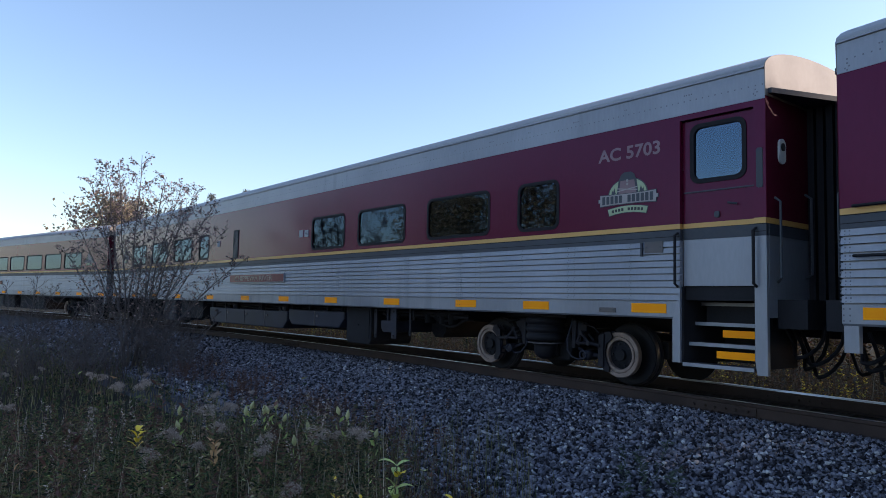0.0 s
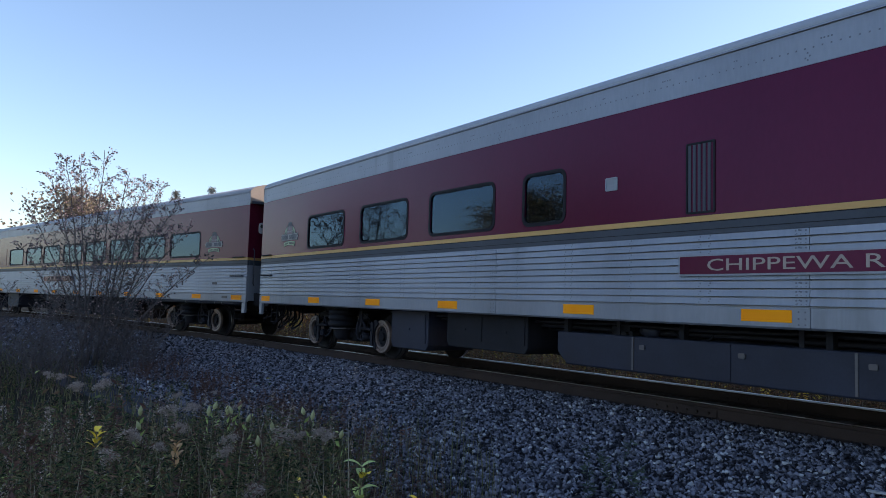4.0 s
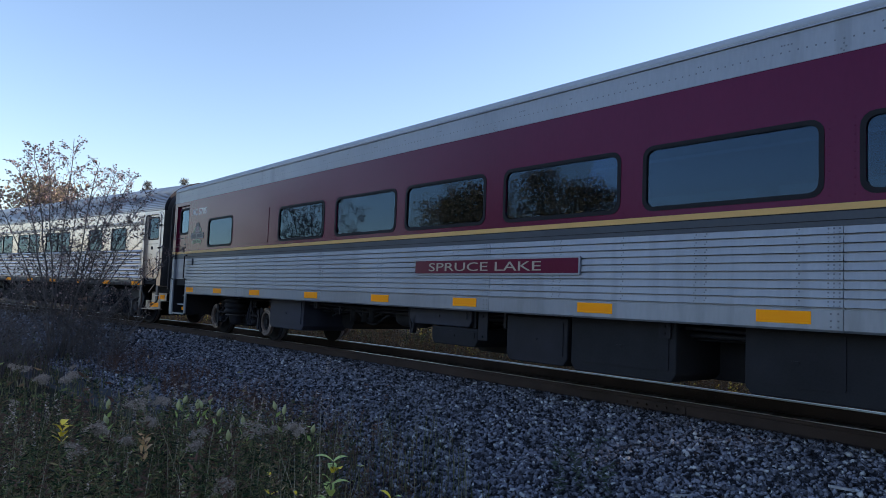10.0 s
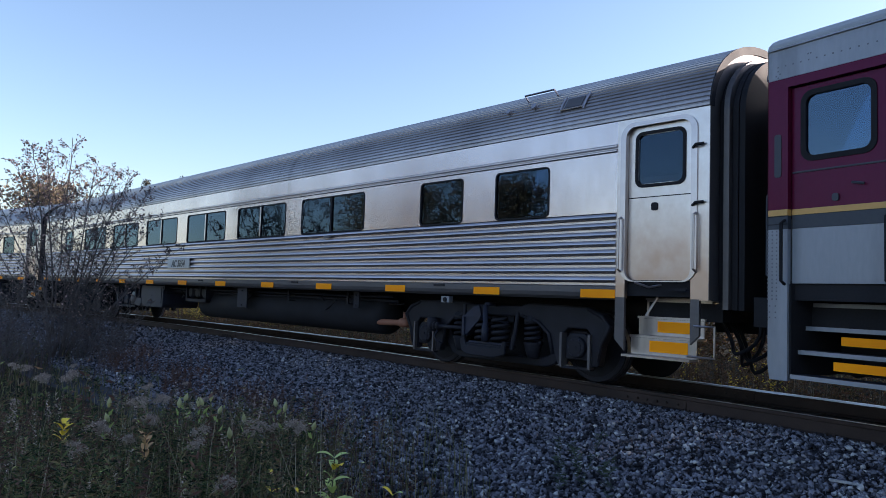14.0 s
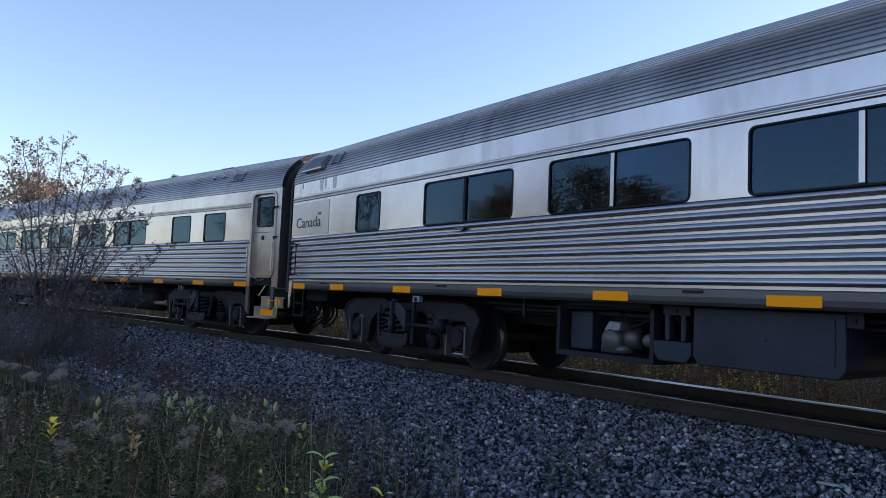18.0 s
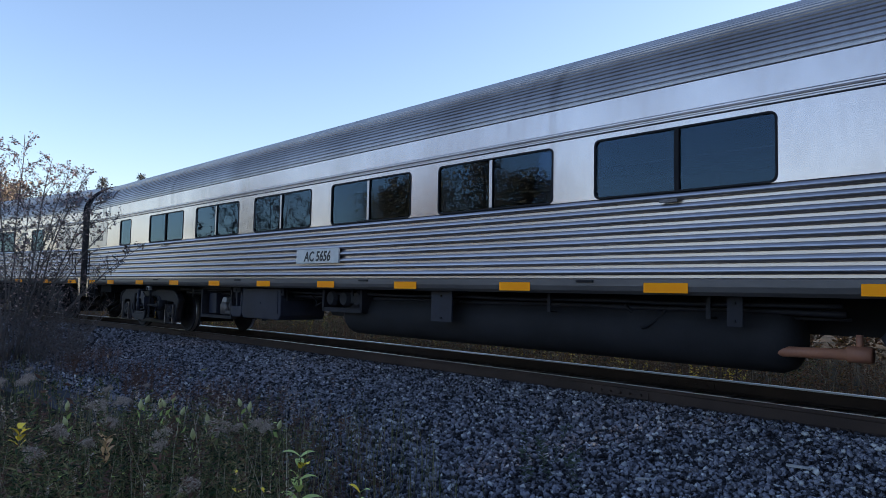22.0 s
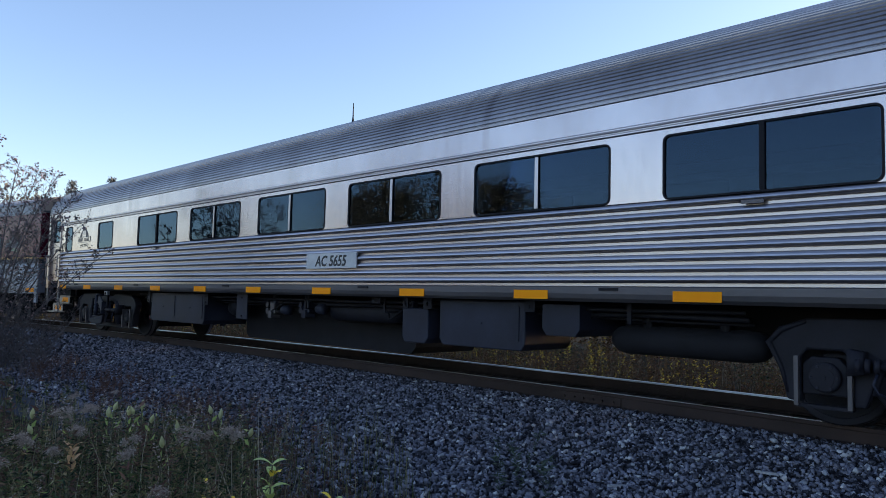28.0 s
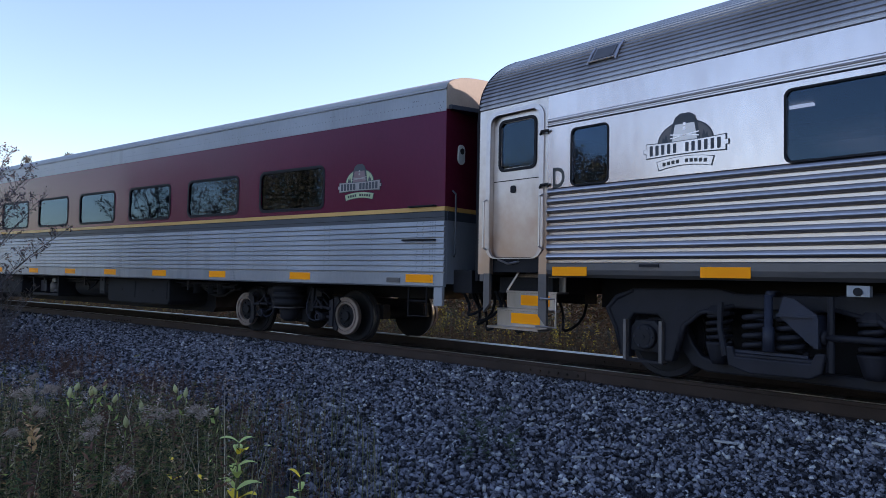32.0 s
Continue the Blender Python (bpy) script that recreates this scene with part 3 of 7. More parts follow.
            tube(bm, [at(0.46, y, 0.525), at(0.68, y, 0.515)], [0.022, 0.02], 7)
            tube(bm, [at(0.60, y, 0.66), at(0.68, y, 0.515)], 0.018, 7)
        tube(bm, [at(0.60, -1.08, 0.66), at(0.60, -0.88, 0.66)], 0.03, 10)
        tube(bm, [at(0.46, -1.09, 0.525), at(0.46, -0.88, 0.525)], 0.034, 10)
        part("brake_lever", bm, TRUCKGREY, cal)
        bm = bmesh.new()
        slab(bm, [(a - d * u, z) for u, z in ((0.56, 0.80), (0.74, 0.82), (0.76, 0.50), (0.70, 0.46), (0.66, 0.62), (0.58, 0.66))], -0.98, -0.93)
        slab(bm, [(a - d * u, z) for u, z in ((0.72, 0.82), (0.80, 0.82), (0.80, 0.44), (0.74, 0.44))], -1.02, -0.6)
        soften(part("brake_bracket", bm, TRUCKGREY, cal), 0.008)
        bm = bmesh.new()
        tube(bm, [at(0.50, -1.09, 0.365), at(0.50, -1.05, 0.365), at(0.50, -0.86, 0.365)], [0.052, 0.07, 0.07], 16)
        tube(bm, [at(0.30, -0.98, 0.36), at(0.50, -0.98, 0.365)], 0.03, 8)
        tube(bm, [at(0.52, -0.98, 0.37), at(0.70, -0.98, 0.44)], 0.022, 8)
        shade(part("brake_cylinder", bm, TRUCKGREY, cal))
        bm = bmesh.new()
        tube(bm, [at(0.535 * 1.0 - 0.055 * math.cos(q * 0.5236), -1.095, 0.365 + 0.055 * math.sin(q * 0.5236)) for q in range(13)], 0.011, 6)
        shade(part("cylinder_ring", bm, BOXGREY, cal))
        bm = bmesh.new()
        tube(bm, [at(0.54, -1.04, 0.33), at(0.64, -1.06, 0.295), at(0.76, -1.06, 0.325), at(0.85, -1.05, 0.42), at(0.87, -1.03, 0.56), at(0.84, -1.0, 0.72), at(0.80, -0.98, 0.88)], 0.013, 6)
        shade(part("air_hose", bm, BOXGREY, t))
        bm = bmesh.new()
        tube(bm, [at(0.28, -1.06, 0.66), at(0.36, -1.08, 0.74), at(0.50, -1.06, 0.77), at(0.66, -1.02, 0.80)], 0.011, 6)
        shade(part("air_hose", bm, BLACK, t))
        wheelset(car, k, a, 0.40, disc=True)
    return t


def outboard_truck(car, k, x, m, half=1.42):
    """Cast truck with outside frame, axle boxes, equalizer and coil springs; m: the way its damper rod points."""
    bm = bmesh.new()
    bx(bm, x - 1.1, x + 1.1, -0.55, 0.55, 0.2, 0.8)
    t = part("truck", bm, UNDER, car, "grimy cast steel outside-frame truck")
    bm = bmesh.new()
    bx(bm, x - 0.3, x + 0.3, -1.12, 1.12, 0.72, 0.94)
    part("bolster", bm, UNDER, t)
    p = half

    for s in (-1, 1):
        bm = bmesh.new()
        top = [(p + 0.32, 0.24), (p + 0.37, 0.50), (p + 0.50, 0.74), (p + 0.38, 0.88), (p + 0.16, 0.965), (0.62, 0.985), (0.45, 0.94), (0.0, 0.94)]
        low = [(0.0, 0.79), (0.45, 0.80), (0.82, 0.73), (0.99, 0.60), (1.06, 0.36), (p - 0.31, 0.22), (p - 0.22, 0.22), (p - 0.22, 0.62), (p - 0.14, 0.69), (p + 0.14, 0.69), (p + 0.20, 0.62), (p + 0.20, 0.22)]
        loop = [(x + u, z) for u, z in top] + [(x - u, z) for u, z in top[-2::-1]] + [(x - u, z) for u, z in low[:0:-1]] + [(x + u, z) for u, z in low]
        slab(bm, loop, *sorted((s * 1.06, s * 1.19)))
        sf = soften(part("side_frame", bm, TRUCKGREY, t), 0.022)
        if s > 0:
            continue
        # thickened rim of the casting, and the wear liners at the pedestals
        for d in (-1, 1):
            bm = bmesh.new()
            tube(bm, [(x + d * u, -1.19, z) for u, z in ((1.04, 0.34), (0.97, 0.60), (0.80, 0.74), (0.45, 0.825))], [0.02, 0.028, 0.028, 0.02], 8)
            shade(part("frame_rib", bm, TRUCKGREY, sf))
            bm = bmesh.new()
            tube(bm, [(x + d * (p + u), -1.19, z) for u, z in ((0.31, 0.3), (0.36, 0.52), (0.47, 0.74), (0.36, 0.86), (0.15, 0.94))], [0.012, 0.022, 0.03, 0.03, 0.018], 8)
            shade(part("frame_rib", bm, TRUCKGREY, sf))
            for u in (-0.225, 0.205):
                bm = bmesh.new()
                bx(bm, x + d * p + u - 0.018, x + d * p + u + 0.018, -1.235, -1.12, 0.20, 0.63)
                part("pedestal_liner", bm, SILLSTEEL, sf, "worn steel pedestal liner")
            bm = bmesh.new()
            bx(bm, x + d * p - 0.24, x + d * p + 0.22, -1.21, -1.13, 0.185, 0.215)
            part("pedestal_tie", bm, TRUCKGREY, sf)
        # equalizer: a swan-necked beam from box to box
        bm = bmesh.new()
        up = [(p + 0.06, 0.66), (p - 0.26, 0.67), (1.03, 0.58), (0.96, 0.42), (0.86, 0.30), (0.70, 0.255), (0.0, 0.255)]
        dn = [(0.0, 0.15), (0.80, 0.145), (0.97, 0.20), (1.07, 0.33), (1.13, 0.50), (p - 0.20, 0.57), (p + 0.06, 0.57)]
        loop = [(x + u, z) for u, z in up] + [(x - u, z) for u, z in up[-2::-1]] + [(x - u, z) for u, z in dn[:0:-1]] + [(x + u, z) for u, z in dn]
        slab(bm, loop, -1.05, -0.94)
        soften(part("equalizer", bm, TRUCKGREY, t), 0.02)
        for u in (-0.64, 0.72):
            bm = bmesh.new()
            spring(bm, x + m * u, -1.10, 0.46, 0.74, 0.105, 4, 0.024)
            cs = shade(part("coil_spring", bm, TRUCKGREY, t, "thick coil spring"))
            bm = bmesh.new()
            tube(bm, [(x + m * u, -1.10, z) for z in (0.25, 0.30, 0.44, 0.46)], [0.07, 0.09, 0.13, 0.13], 16)
            shade(part("spring_cup", bm, TRUCKGREY, cs))
            bm = bmesh.new()
            tube(bm, [(x + m * u, -1.10, z) for z in (0.735, 0.76, 0.82)], [0.135, 0.135, 0.10], 16)
            part("spring_cap", bm, TRUCKGREY, cs)
        for u in (-0.19, 0.12):
            bm = bmesh.new()
            spring(bm, x + m * u, -1.26, 0.42, 0.76, 0.115, 4, 0.027)
            shade(part("coil_spring", bm, TRUCKGREY, t, "thick coil spring"))
        # swing plank that carries the inner springs
        bm = bmesh.new()
        slab(bm, [(x + m * u, z) for u, z in ((-0.42, 0.46), (-0.36, 0.46), (-0.33, 0.37), (0.33, 0.37), (0.37, 0.46), (0.45, 0.46), (0.42, 0.29), (0.33, 0.235), (-0.20, 0.225), (-0.40, 0.28))], -1.42, -1.37)
        bx(bm, x - 0.36, x + 0.36, -1.40, -1.12, 0.36, 0.40)
        pk = soften(part("swing_plank", bm, TRUCKGREY, t), 0.016)
        bm = bmesh.new()
        bx(bm, *sorted((x + m * -0.34, x + m * 0.30)), -1.385, -1.36, 0.405, 0.43)
        part("plank_lip", bm, BOXGREY, pk)
        bm = bmesh.new()
        tube(bm, [(x + m * -0.53, -1.30, 0.86), (x + m * -0.52, -1.33, 0.62), (x + m * -0.46, -1.34, 0.36)], [0.03, 0.028, 0.034], 8)
        part("swing_hanger", bm, TRUCKGREY, t)
        bm = bmesh.new()
        tube(bm, [(x + m * -0.03, -1.40, 0.94), (x + m * -0.03, -1.40, 0.66), (x + m * -0.03, -1.40, 0.655), (x + m * -0.03, -1.40, 0.44)], [0.036, 0.036, 0.05, 0.05], 12)
        tube(bm, [(x + m * -0.03, -1.40, 0.95), (x + m * -0.03, -1.2, 0.95)], 0.03, 8)
        shade(part("upright_damper", bm, BOXGREY, t))
        bm = bmesh.new()
        tube(bm, [(x + m * 0.46, -1.31, 0.94), (x + m * 0.46, -1.33, 0.3)], [0.028, 0.034], 8)
        part("swing_hanger", bm, TRUCKGREY, t)
        # gusset with the anchor of the long rod
        bm = bmesh.new()
        slab(bm, [(x + m * u, z) for u, z in ((0.05, 0.77), (0.10, 0.93), (0.20, 0.91), (0.38, 0.78), (0.38, 0.52), (0.33, 0.52))], -1.40, -1.37)
        slab(bm, [(x + m * u, z) for u, z in ((0.05, 0.755), (0.39, 0.755), (0.39, 0.78), (0.05, 0.78))], -1.43, -1.2)
        slab(bm, [(x + m * u, z) for u, z in ((0.36, 0.76), (0.40, 0.76), (0.40, 0.50), (0.36, 0.50))], -1.43, -1.2)
        part("anchor_bracket", bm, BOXGREY, t)
        bm = bmesh.new()
        tube(bm, [(x + m * 0.40, -1.34, 0.594), (x + m * 0.96, -1.34, 0.594)], 0.030, 10)
        for u in (0.40, 0.96, 1.03, 1.10):
            tube(bm, [(x + m * u, -1.34, 0.594), (x + m * (u + 0.035), -1.34, 0.594)], 0.062, 14)
        slab(bm, [(x + m * u, z) for u, z in ((1.08, 0.70), (1.20, 0.72), (1.20, 0.50), (1.08, 0.52))], -1.37, -1.2)
        shade(part("anchor_rod", bm, TRUCKGREY, t))
        bm = bmesh.new()
        tube(bm, [(x + m * 0.98, -1.36, 0.53), (x + m * 1.00, -1.40, 0.45), (x + m * 0.97, -1.38, 0.38), (x + m * 0.90, -1.33, 0.34)], 0.012, 6)
        shade(part("air_hose", bm, BOXGREY, t))
    for d in (-1, 1):
        a = x + d * p
        bm = bmesh.new()
        slab(bm, [(a - 0.19, 0.30), (a + 0.17, 0.30), (a + 0.17, 0.56), (a + 0.10, 0.63), (a - 0.12, 0.63), (a - 0.19, 0.56)], -1.17, -0.95)
        ab = soften(part("axle_box", bm, TRUCKGREY, t), 0.014)
        bm = bmesh.new()
        tube(bm, [(a, -1.17, 0.457), (a, -1.215, 0.457), (a, -1.225, 0.457)], [0.135, 0.13, 0.115], 22)
        tube(bm, [(a, -1.225, 0.457), (a, -1.232, 0.457)], 0.085, 18)
        tube(bm, [(a, -1.232, 0.457), (a, -1.242, 0.457)], 0.022, 8)
        part("box_cover", bm, TRUCKGREY, ab)
        bm = bmesh.new()
        for q in range(6):
            c = q * 1.0472
            tube(bm, [(a + 0.105 * math.cos(c), -1.22, 0.457 + 0.105 * math.sin(c)), (a + 0.105 * math.cos(c), -1.236, 0.457 + 0.105 * math.sin(c))], 0.013, 6)
        tagged(part("cover_bolts", bm, BOXGREY, ab), kind="stuff")
        wheelset(car, k, a, 0.457)
    return t


def markers(car, places, z0, z1, y):
    for u in places:
        bm = bmesh.new()
        bx(bm, u - 0.24, u + 0.24, y - 0.004, y + 0.001, z0, z1)
        part("reflector", bm, REFLECT, car)


def gear(car, items):
    """Boxes, tanks and racks slung under the floor: (kind, x0, x1, z0, z1, material)."""
    for kind, x0, x1, z0, z1, mat in items:
        bm = bmesh.new()
        if kind == "tank":
            r = (z1 - z0) / 2
            c = (z0 + z1) / 2
            tube(bm, [(x, -0.82, c) for x in (x0, x0 + 0.06, x0 + 0.16, x1 - 0.16, x1 - 0.06, x1)], [r * 0.55, r * 0.85, r, r, r * 0.85, r * 0.55], 20)
            for u in (x0 + 0.25 * (x1 - x0), x1 - 0.25 * (x1 - x0)):
                bx(bm, u - 0.04, u + 0.04, -0.9, -0.74, c, 1.0)
            shade(part("under_floor_tank", bm, mat, car))
            continue
        if kind == "centre":
            slab(bm, [(x0 + 0.1, z0), (x1 - 0.1, z0), (x1, z0 + 0.1), (x1, z1), (x0, z1), (x0, z0 + 0.1)], -0.45, 0.95)
            part("centre_tank", bm, mat, car)
            continue
        if kind == "rack":
            for a, b in ((x0, x0 + 0.05), (x1 - 0.05, x1)):
                bx(bm, a, b, -1.28, -0.5, z0, 1.0)
            bx(bm, x0 + 0.05, x1 - 0.05, -1.28, -1.2, z0, z0 + 0.06)
            bx(bm, x0 + 0.05, x1 - 0.05, -1.28, -1.2, z1 - 0.05, z1)
            rk = part("equipment_rack", bm, mat, car)
            bm = bmesh.new()
            m, w = (x0 + x1) / 2, (x1 - x0)
            slab(bm, rrect(x0 + 0.08 * w, m - 0.18 * w, z0 + 0.08, z1 - 0.12, 0.02, 2), -1.15, -0.7)
            soften(part("control_box", bm, BOXGREY, rk), 0.012)
            bm = bmesh.new()
            c = m - 0.02 * w
            tube(bm, [(c, -1.12, z0 + 0.21), (c, -1.08, z0 + 0.21), (c, -0.75, z0 + 0.21)], [0.11, 0.145, 0.145], 18)
            slab(bm, rrect(c - 0.13, c + 0.20, z0 + 0.07, z0 + 0.16, 0.02, 2), -1.1, -0.75)
            tube(bm, [(c + 0.10, -0.95, z0 + 0.23), (c + 0.32, -0.95, z0 + 0.25)], [0.10, 0.125], 16)
            cp = shade(part("compressor", bm, SILLSTEEL, rk, "dusty grey compressor"))
            bm = bmesh.new()
            slab(bm, [(c - 0.10, z0 + 0.32), (c - 0.02, z0 + 0.43), (c + 0.15, z0 + 0.42), (c + 0.13, z0 + 0.33), (c + 0.0, z0 + 0.30)], -1.1, -0.82)
            soften(part("cylinder_head", bm, SILVER, cp), 0.014)
            bm = bmesh.new()
            tube(bm, [(c - 0.06, -1.0, z0 + 0.42), (c + 0.08, -1.02, z1 - 0.06), (c + 0.30, -1.0, z1 - 0.14), (c + 0.42, -1.0, z1 - 0.04)], 0.014, 6)
            shade(part("air_line", bm, TRUCKGREY, cp))
            bm = bmesh.new()
            tube(bm, [(x1 - 0.19, -1.14, z0 + 0.24), (x1 - 0.19, -1.1, z0 + 0.24), (x1 - 0.19, -0.9, z0 + 0.24)], [0.06, 0.08, 0.08], 14)
            shade(part("air_filter", bm, SILLSTEEL, rk))
            bm = bmesh.new()
            bx(bm, x0 + 0.05, x1 - 0.05, -0.55, -0.5, z0, z1)
            part("rack_back", bm, UNDER, rk)
            continue
        if kind == "plate":
            bx(bm, x0, x1, -1.33, -1.31, z0, z1)
            bx(bm, x0, x1, -1.31, -1.0, z1 - 0.02, z1)
            hp = part("hanger_plate", bm, mat, car)
            bm = bmesh.new()
            for z in (z0 + 0.05, z1 - 0.06):
                tube(bm, [((x0 + x1) / 2, -1.33, z), ((x0 + x1) / 2, -1.345, z)], 0.016, 6)
            tagged(part("bolts", bm, UNDER, hp), kind="stuff")
            continue
        if kind == "valves":
            m = (x0 + x1) / 2
            bx(bm, m - 0.04, m + 0.10, -1.15, -0.95, z0 + 0.12, z1 - 0.06)
            slab(bm, rrect(m - 0.02, m + 0.09, z0 + 0.01, z0 + 0.14, 0.03, 3), -1.2, -1.0)
            vb = part("valve_block", bm, mat, car, "cluster of pale air valves")
            bm = bmesh.new()
            for u, z, r in ((m - 0.11, z1 - 0.1, 0.045), (m - 0.10, z0 + 0.13, 0.05), (m + 0.13, z0 + 0.12, 0.03)):
                tube(bm, [(u, -1.17, z), (u, -1.02, z)], [r, r * 1.1], 12)
                tube(bm, [(u, -1.08, z), (m, -1.08, z)], 0.015, 6)
            part("valve", bm, mat, vb)
            bm = bmesh.new()
            tube(bm, [(m + 0.03, -1.08, z1 - 0.08), (m + 0.03, -1.08, 1.06)], 0.05, 10)
            part("stem", bm, BOXGREY, vb)
            bm = bmesh.new()
            tube(bm, [(m + 0.20, -1.05, z0 + 0.16), (m + 0.28, -1.05, z0 + 0.16), (m + 0.44, -1.05, z0 + 0.16)], [0.05, 0.085, 0.085], 14)
            shade(part("filter_bowl", bm, BOXGREY, vb))
            continue
        if kind == "rigging":
            for i in range(3):
                tube(bm, [(x0 + (x1 - x0) * q / 8, -1.1 + 0.08 * i, z1 - 0.05 * i - (z1 - z0) * (0.25 + 0.2 * i) * math.sin(0.39 * q) ** 2) for q in range(9)], 0.022, 6)
            for u in (x0 + 0.1 * (x1 - x0), x0 + 0.45 * (x1 - x0), x0 + 0.66 * (x1 - x0)):
                bx(bm, u - 0.02, u + 0.02, -1.12, -0.9, z0 + 0.04, 1.0)
            shade(part("brake_rigging", bm, UNDER, car))
            continue
        if kind == "strut":
            m = (x0 + x1) / 2
            for u in (x0, x1):
                loft(bm, [[(c - 0.02, -1.3, z), (c + 0.02, -1.3, z), (c + 0.02, -1.24, z), (c - 0.02, -1.24, z)] for c, z in ((u, z1), (m + (0.012 if u > m else -0.012), z0))])
            part("hanger_strut", bm, mat, car)
            continue
        if kind == "trough":
            slab(bm, [(x0 + 0.16, z0), (x1 - 0.20, z0), (x1, z0 + 0.18), (x1, z1), (x0, z1), (x0, z0 + 0.15)], -1.3, -0.4)
            tr = soften(part("equipment_case", bm, mat, car, "long grey case with sloping ends"), 0.02)
            n = max(2, round((x1 - x0) / 1.05))
            for i in range(1, n):
                u = x0 + i * (x1 - x0) / n
                bm = bmesh.new()
                bx(bm, u - 0.012, u + 0.012, -1.308, -1.296, z0 + 0.02, z1 - 0.01)
                part("strap", bm, SILLSTEEL if i % 2 else mat, tr)
                bm = bmesh.new()
                slab(bm, rrect(u + 0.10, u + 0.17, z1 - 0.14, z1 - 0.09, 0.01, 2), -1.318, -1.298)
                part("latch", bm, SILLSTEEL, tr)
            for u in (x0 + 0.12, x0 + 0.38 * (x1 - x0), x0 + 0.7 * (x1 - x0), x1 - 0.14):
                bm = bmesh.new()
                bx(bm, u - 0.03, u + 0.03, -1.27, -1.19, z1 - 0.01, 0.98)
                part("hanger", bm, UNDER, tr)
            continue
        if kind == "cylinders":
            bx(bm, x0, x1, -1.25, -0.6, z0, z0 + 0.07)
            bx(bm, x0, x0 + 0.06, -1.25, -0.6, z0, 1.05)
            bx(bm, x1 - 0.06, x1, -1.25, -0.6, z0, 1.05)
            rk = part("cylinder_rack", bm, mat, car)
            for i in range(3):
                u = x0 + (i + 0.5) * (x1 - x0) / 3
                bm = bmesh.new()
                tube(bm, [(u, -1.22, z0 + 0.22), (u, -1.16, z0 + 0.22), (u, -0.6, z0 + 0.22)], [0.1, 0.14, 0.14], 16)
                part("air_cylinder", bm, mat, rk)
            continue
        slab(bm, [(x0 + 0.06, z0), (x1 - 0.06, z0), (x1, z0 + 0.08), (x1, z1), (x0, z1), (x0, z0 + 0.08)], -1.3, -0.35)
        for u in (x0 + 0.1, x1 - 0.16):
            bx(bm, u, u + 0.06, -1.25, -1.15, z1, 1.02)
        b = soften(part("equipment_box", bm, mat, car), 0.015)
        if x1 - x0 > 0.8:
            bm = bmesh.new()
            n = max(1, round((x1 - x0) / 1.0))
            for i in range(n):
                a, c = x0 + (i + 0.06) * (x1 - x0) / n, x0 + (i + 0.94) * (x1 - x0) / n
                slab(bm, rrect(a, c, z0 + 0.11, z1 - 0.05, 0.02, 2), -1.312, -1.298)
                bx(bm, (a + c) / 2 - 0.04, (a + c) / 2 + 0.04, -1.325, -1.31, (z0 + z1) / 2, (z0 + z1) / 2 + 0.025)
            part("hatch", bm, mat, b)


def piping(car, x0, x1, z):
    """Brake pipes and conduits along the underside, on short hangers."""
    for i, (y, r, dz) in enumerate(((-1.15, 0.022, 0.0), (-1.02, 0.03, -0.06), (-0.9, 0.016, -0.11))):
        bm = bmesh.new()
        n = 24
        tube(bm, [(x0 + (x1 - x0) * q / n, y + 0.02 * math.sin(q * 1.7 + i), z + dz - 0.02 * abs(math.sin(q * 0.8 + i))) for q in range(n + 1)], r, 6)
        shade(part("pipe", bm, TRUCKGREY, car))
    for q in range(7):
        u = x0 + (q + 0.4) * (x1 - x0) / 7
        bm = bmesh.new()
        bx(bm, u - 0.025, u + 0.025, -1.2, -0.84, z - 0.16, z - 0.145)
        bx(bm, u - 0.025, u + 0.025, -1.215, -1.2, z - 0.16, z + 0.12)
        part("pipe_hanger", bm, TRUCKGREY, car)
    for q in range(4):
        u = x0 + (q + 0.7) * (x1 - x0) / 4.4
        bm = bmesh.new()
        tube(bm, [(u + 0.5 * j / 8, -1.1 + 0.06 * math.sin(j), z - 0.04 - (0.16 + 0.03 * q) * math.sin(math.pi * j / 8)) for j in range(9)], 0.016, 6)
        shade(part("cable_loop", bm, BLACK, car))


def coupler(car, x, d):
    """Coupler, cables and hoses at the end of a car at x, that faces along d."""
    bm = bmesh.new()
    bx(bm, *sorted((x - d * 0.6, x + d * 0.35)), -0.13, 0.13, 0.72, 0.96)
    slab(bm, [(x + d * 0.3, 0.68), (x + d * 0.56, 0.70), (x + d * 0.58, 1.0), (x + d * 0.3, 1.02)], -0.2, 0.2)
    bx(bm, *sorted((x - d * 0.9, x - d * 0.02)), -1.15, 1.15, 0.86, 1.06)
    c = part("coupler", bm, UNDER, car)
    for y, drop, reach in ((-0.75, 0.44, 0.42), (-0.55, 0.58, 0.38), (-0.95, 0.36, 0.30), (0.5, 0.6, 0.45), (-0.65, 0.50, 0.20)):
        bm = bmesh.new()
        a, b = x - d * 0.15, x + d * reach
        pts = [(a + (b - a) * i / 10, y + 0.1 * math.sin(i * 0.9), 0.92 - drop * math.sin(math.pi * i / 10) ** 0.8 - 0.05 * i / 10) for i in range(11)]
        tube(bm, pts, 0.022, 6)
        shade(part("hose", bm, BLACK, c))
    return c


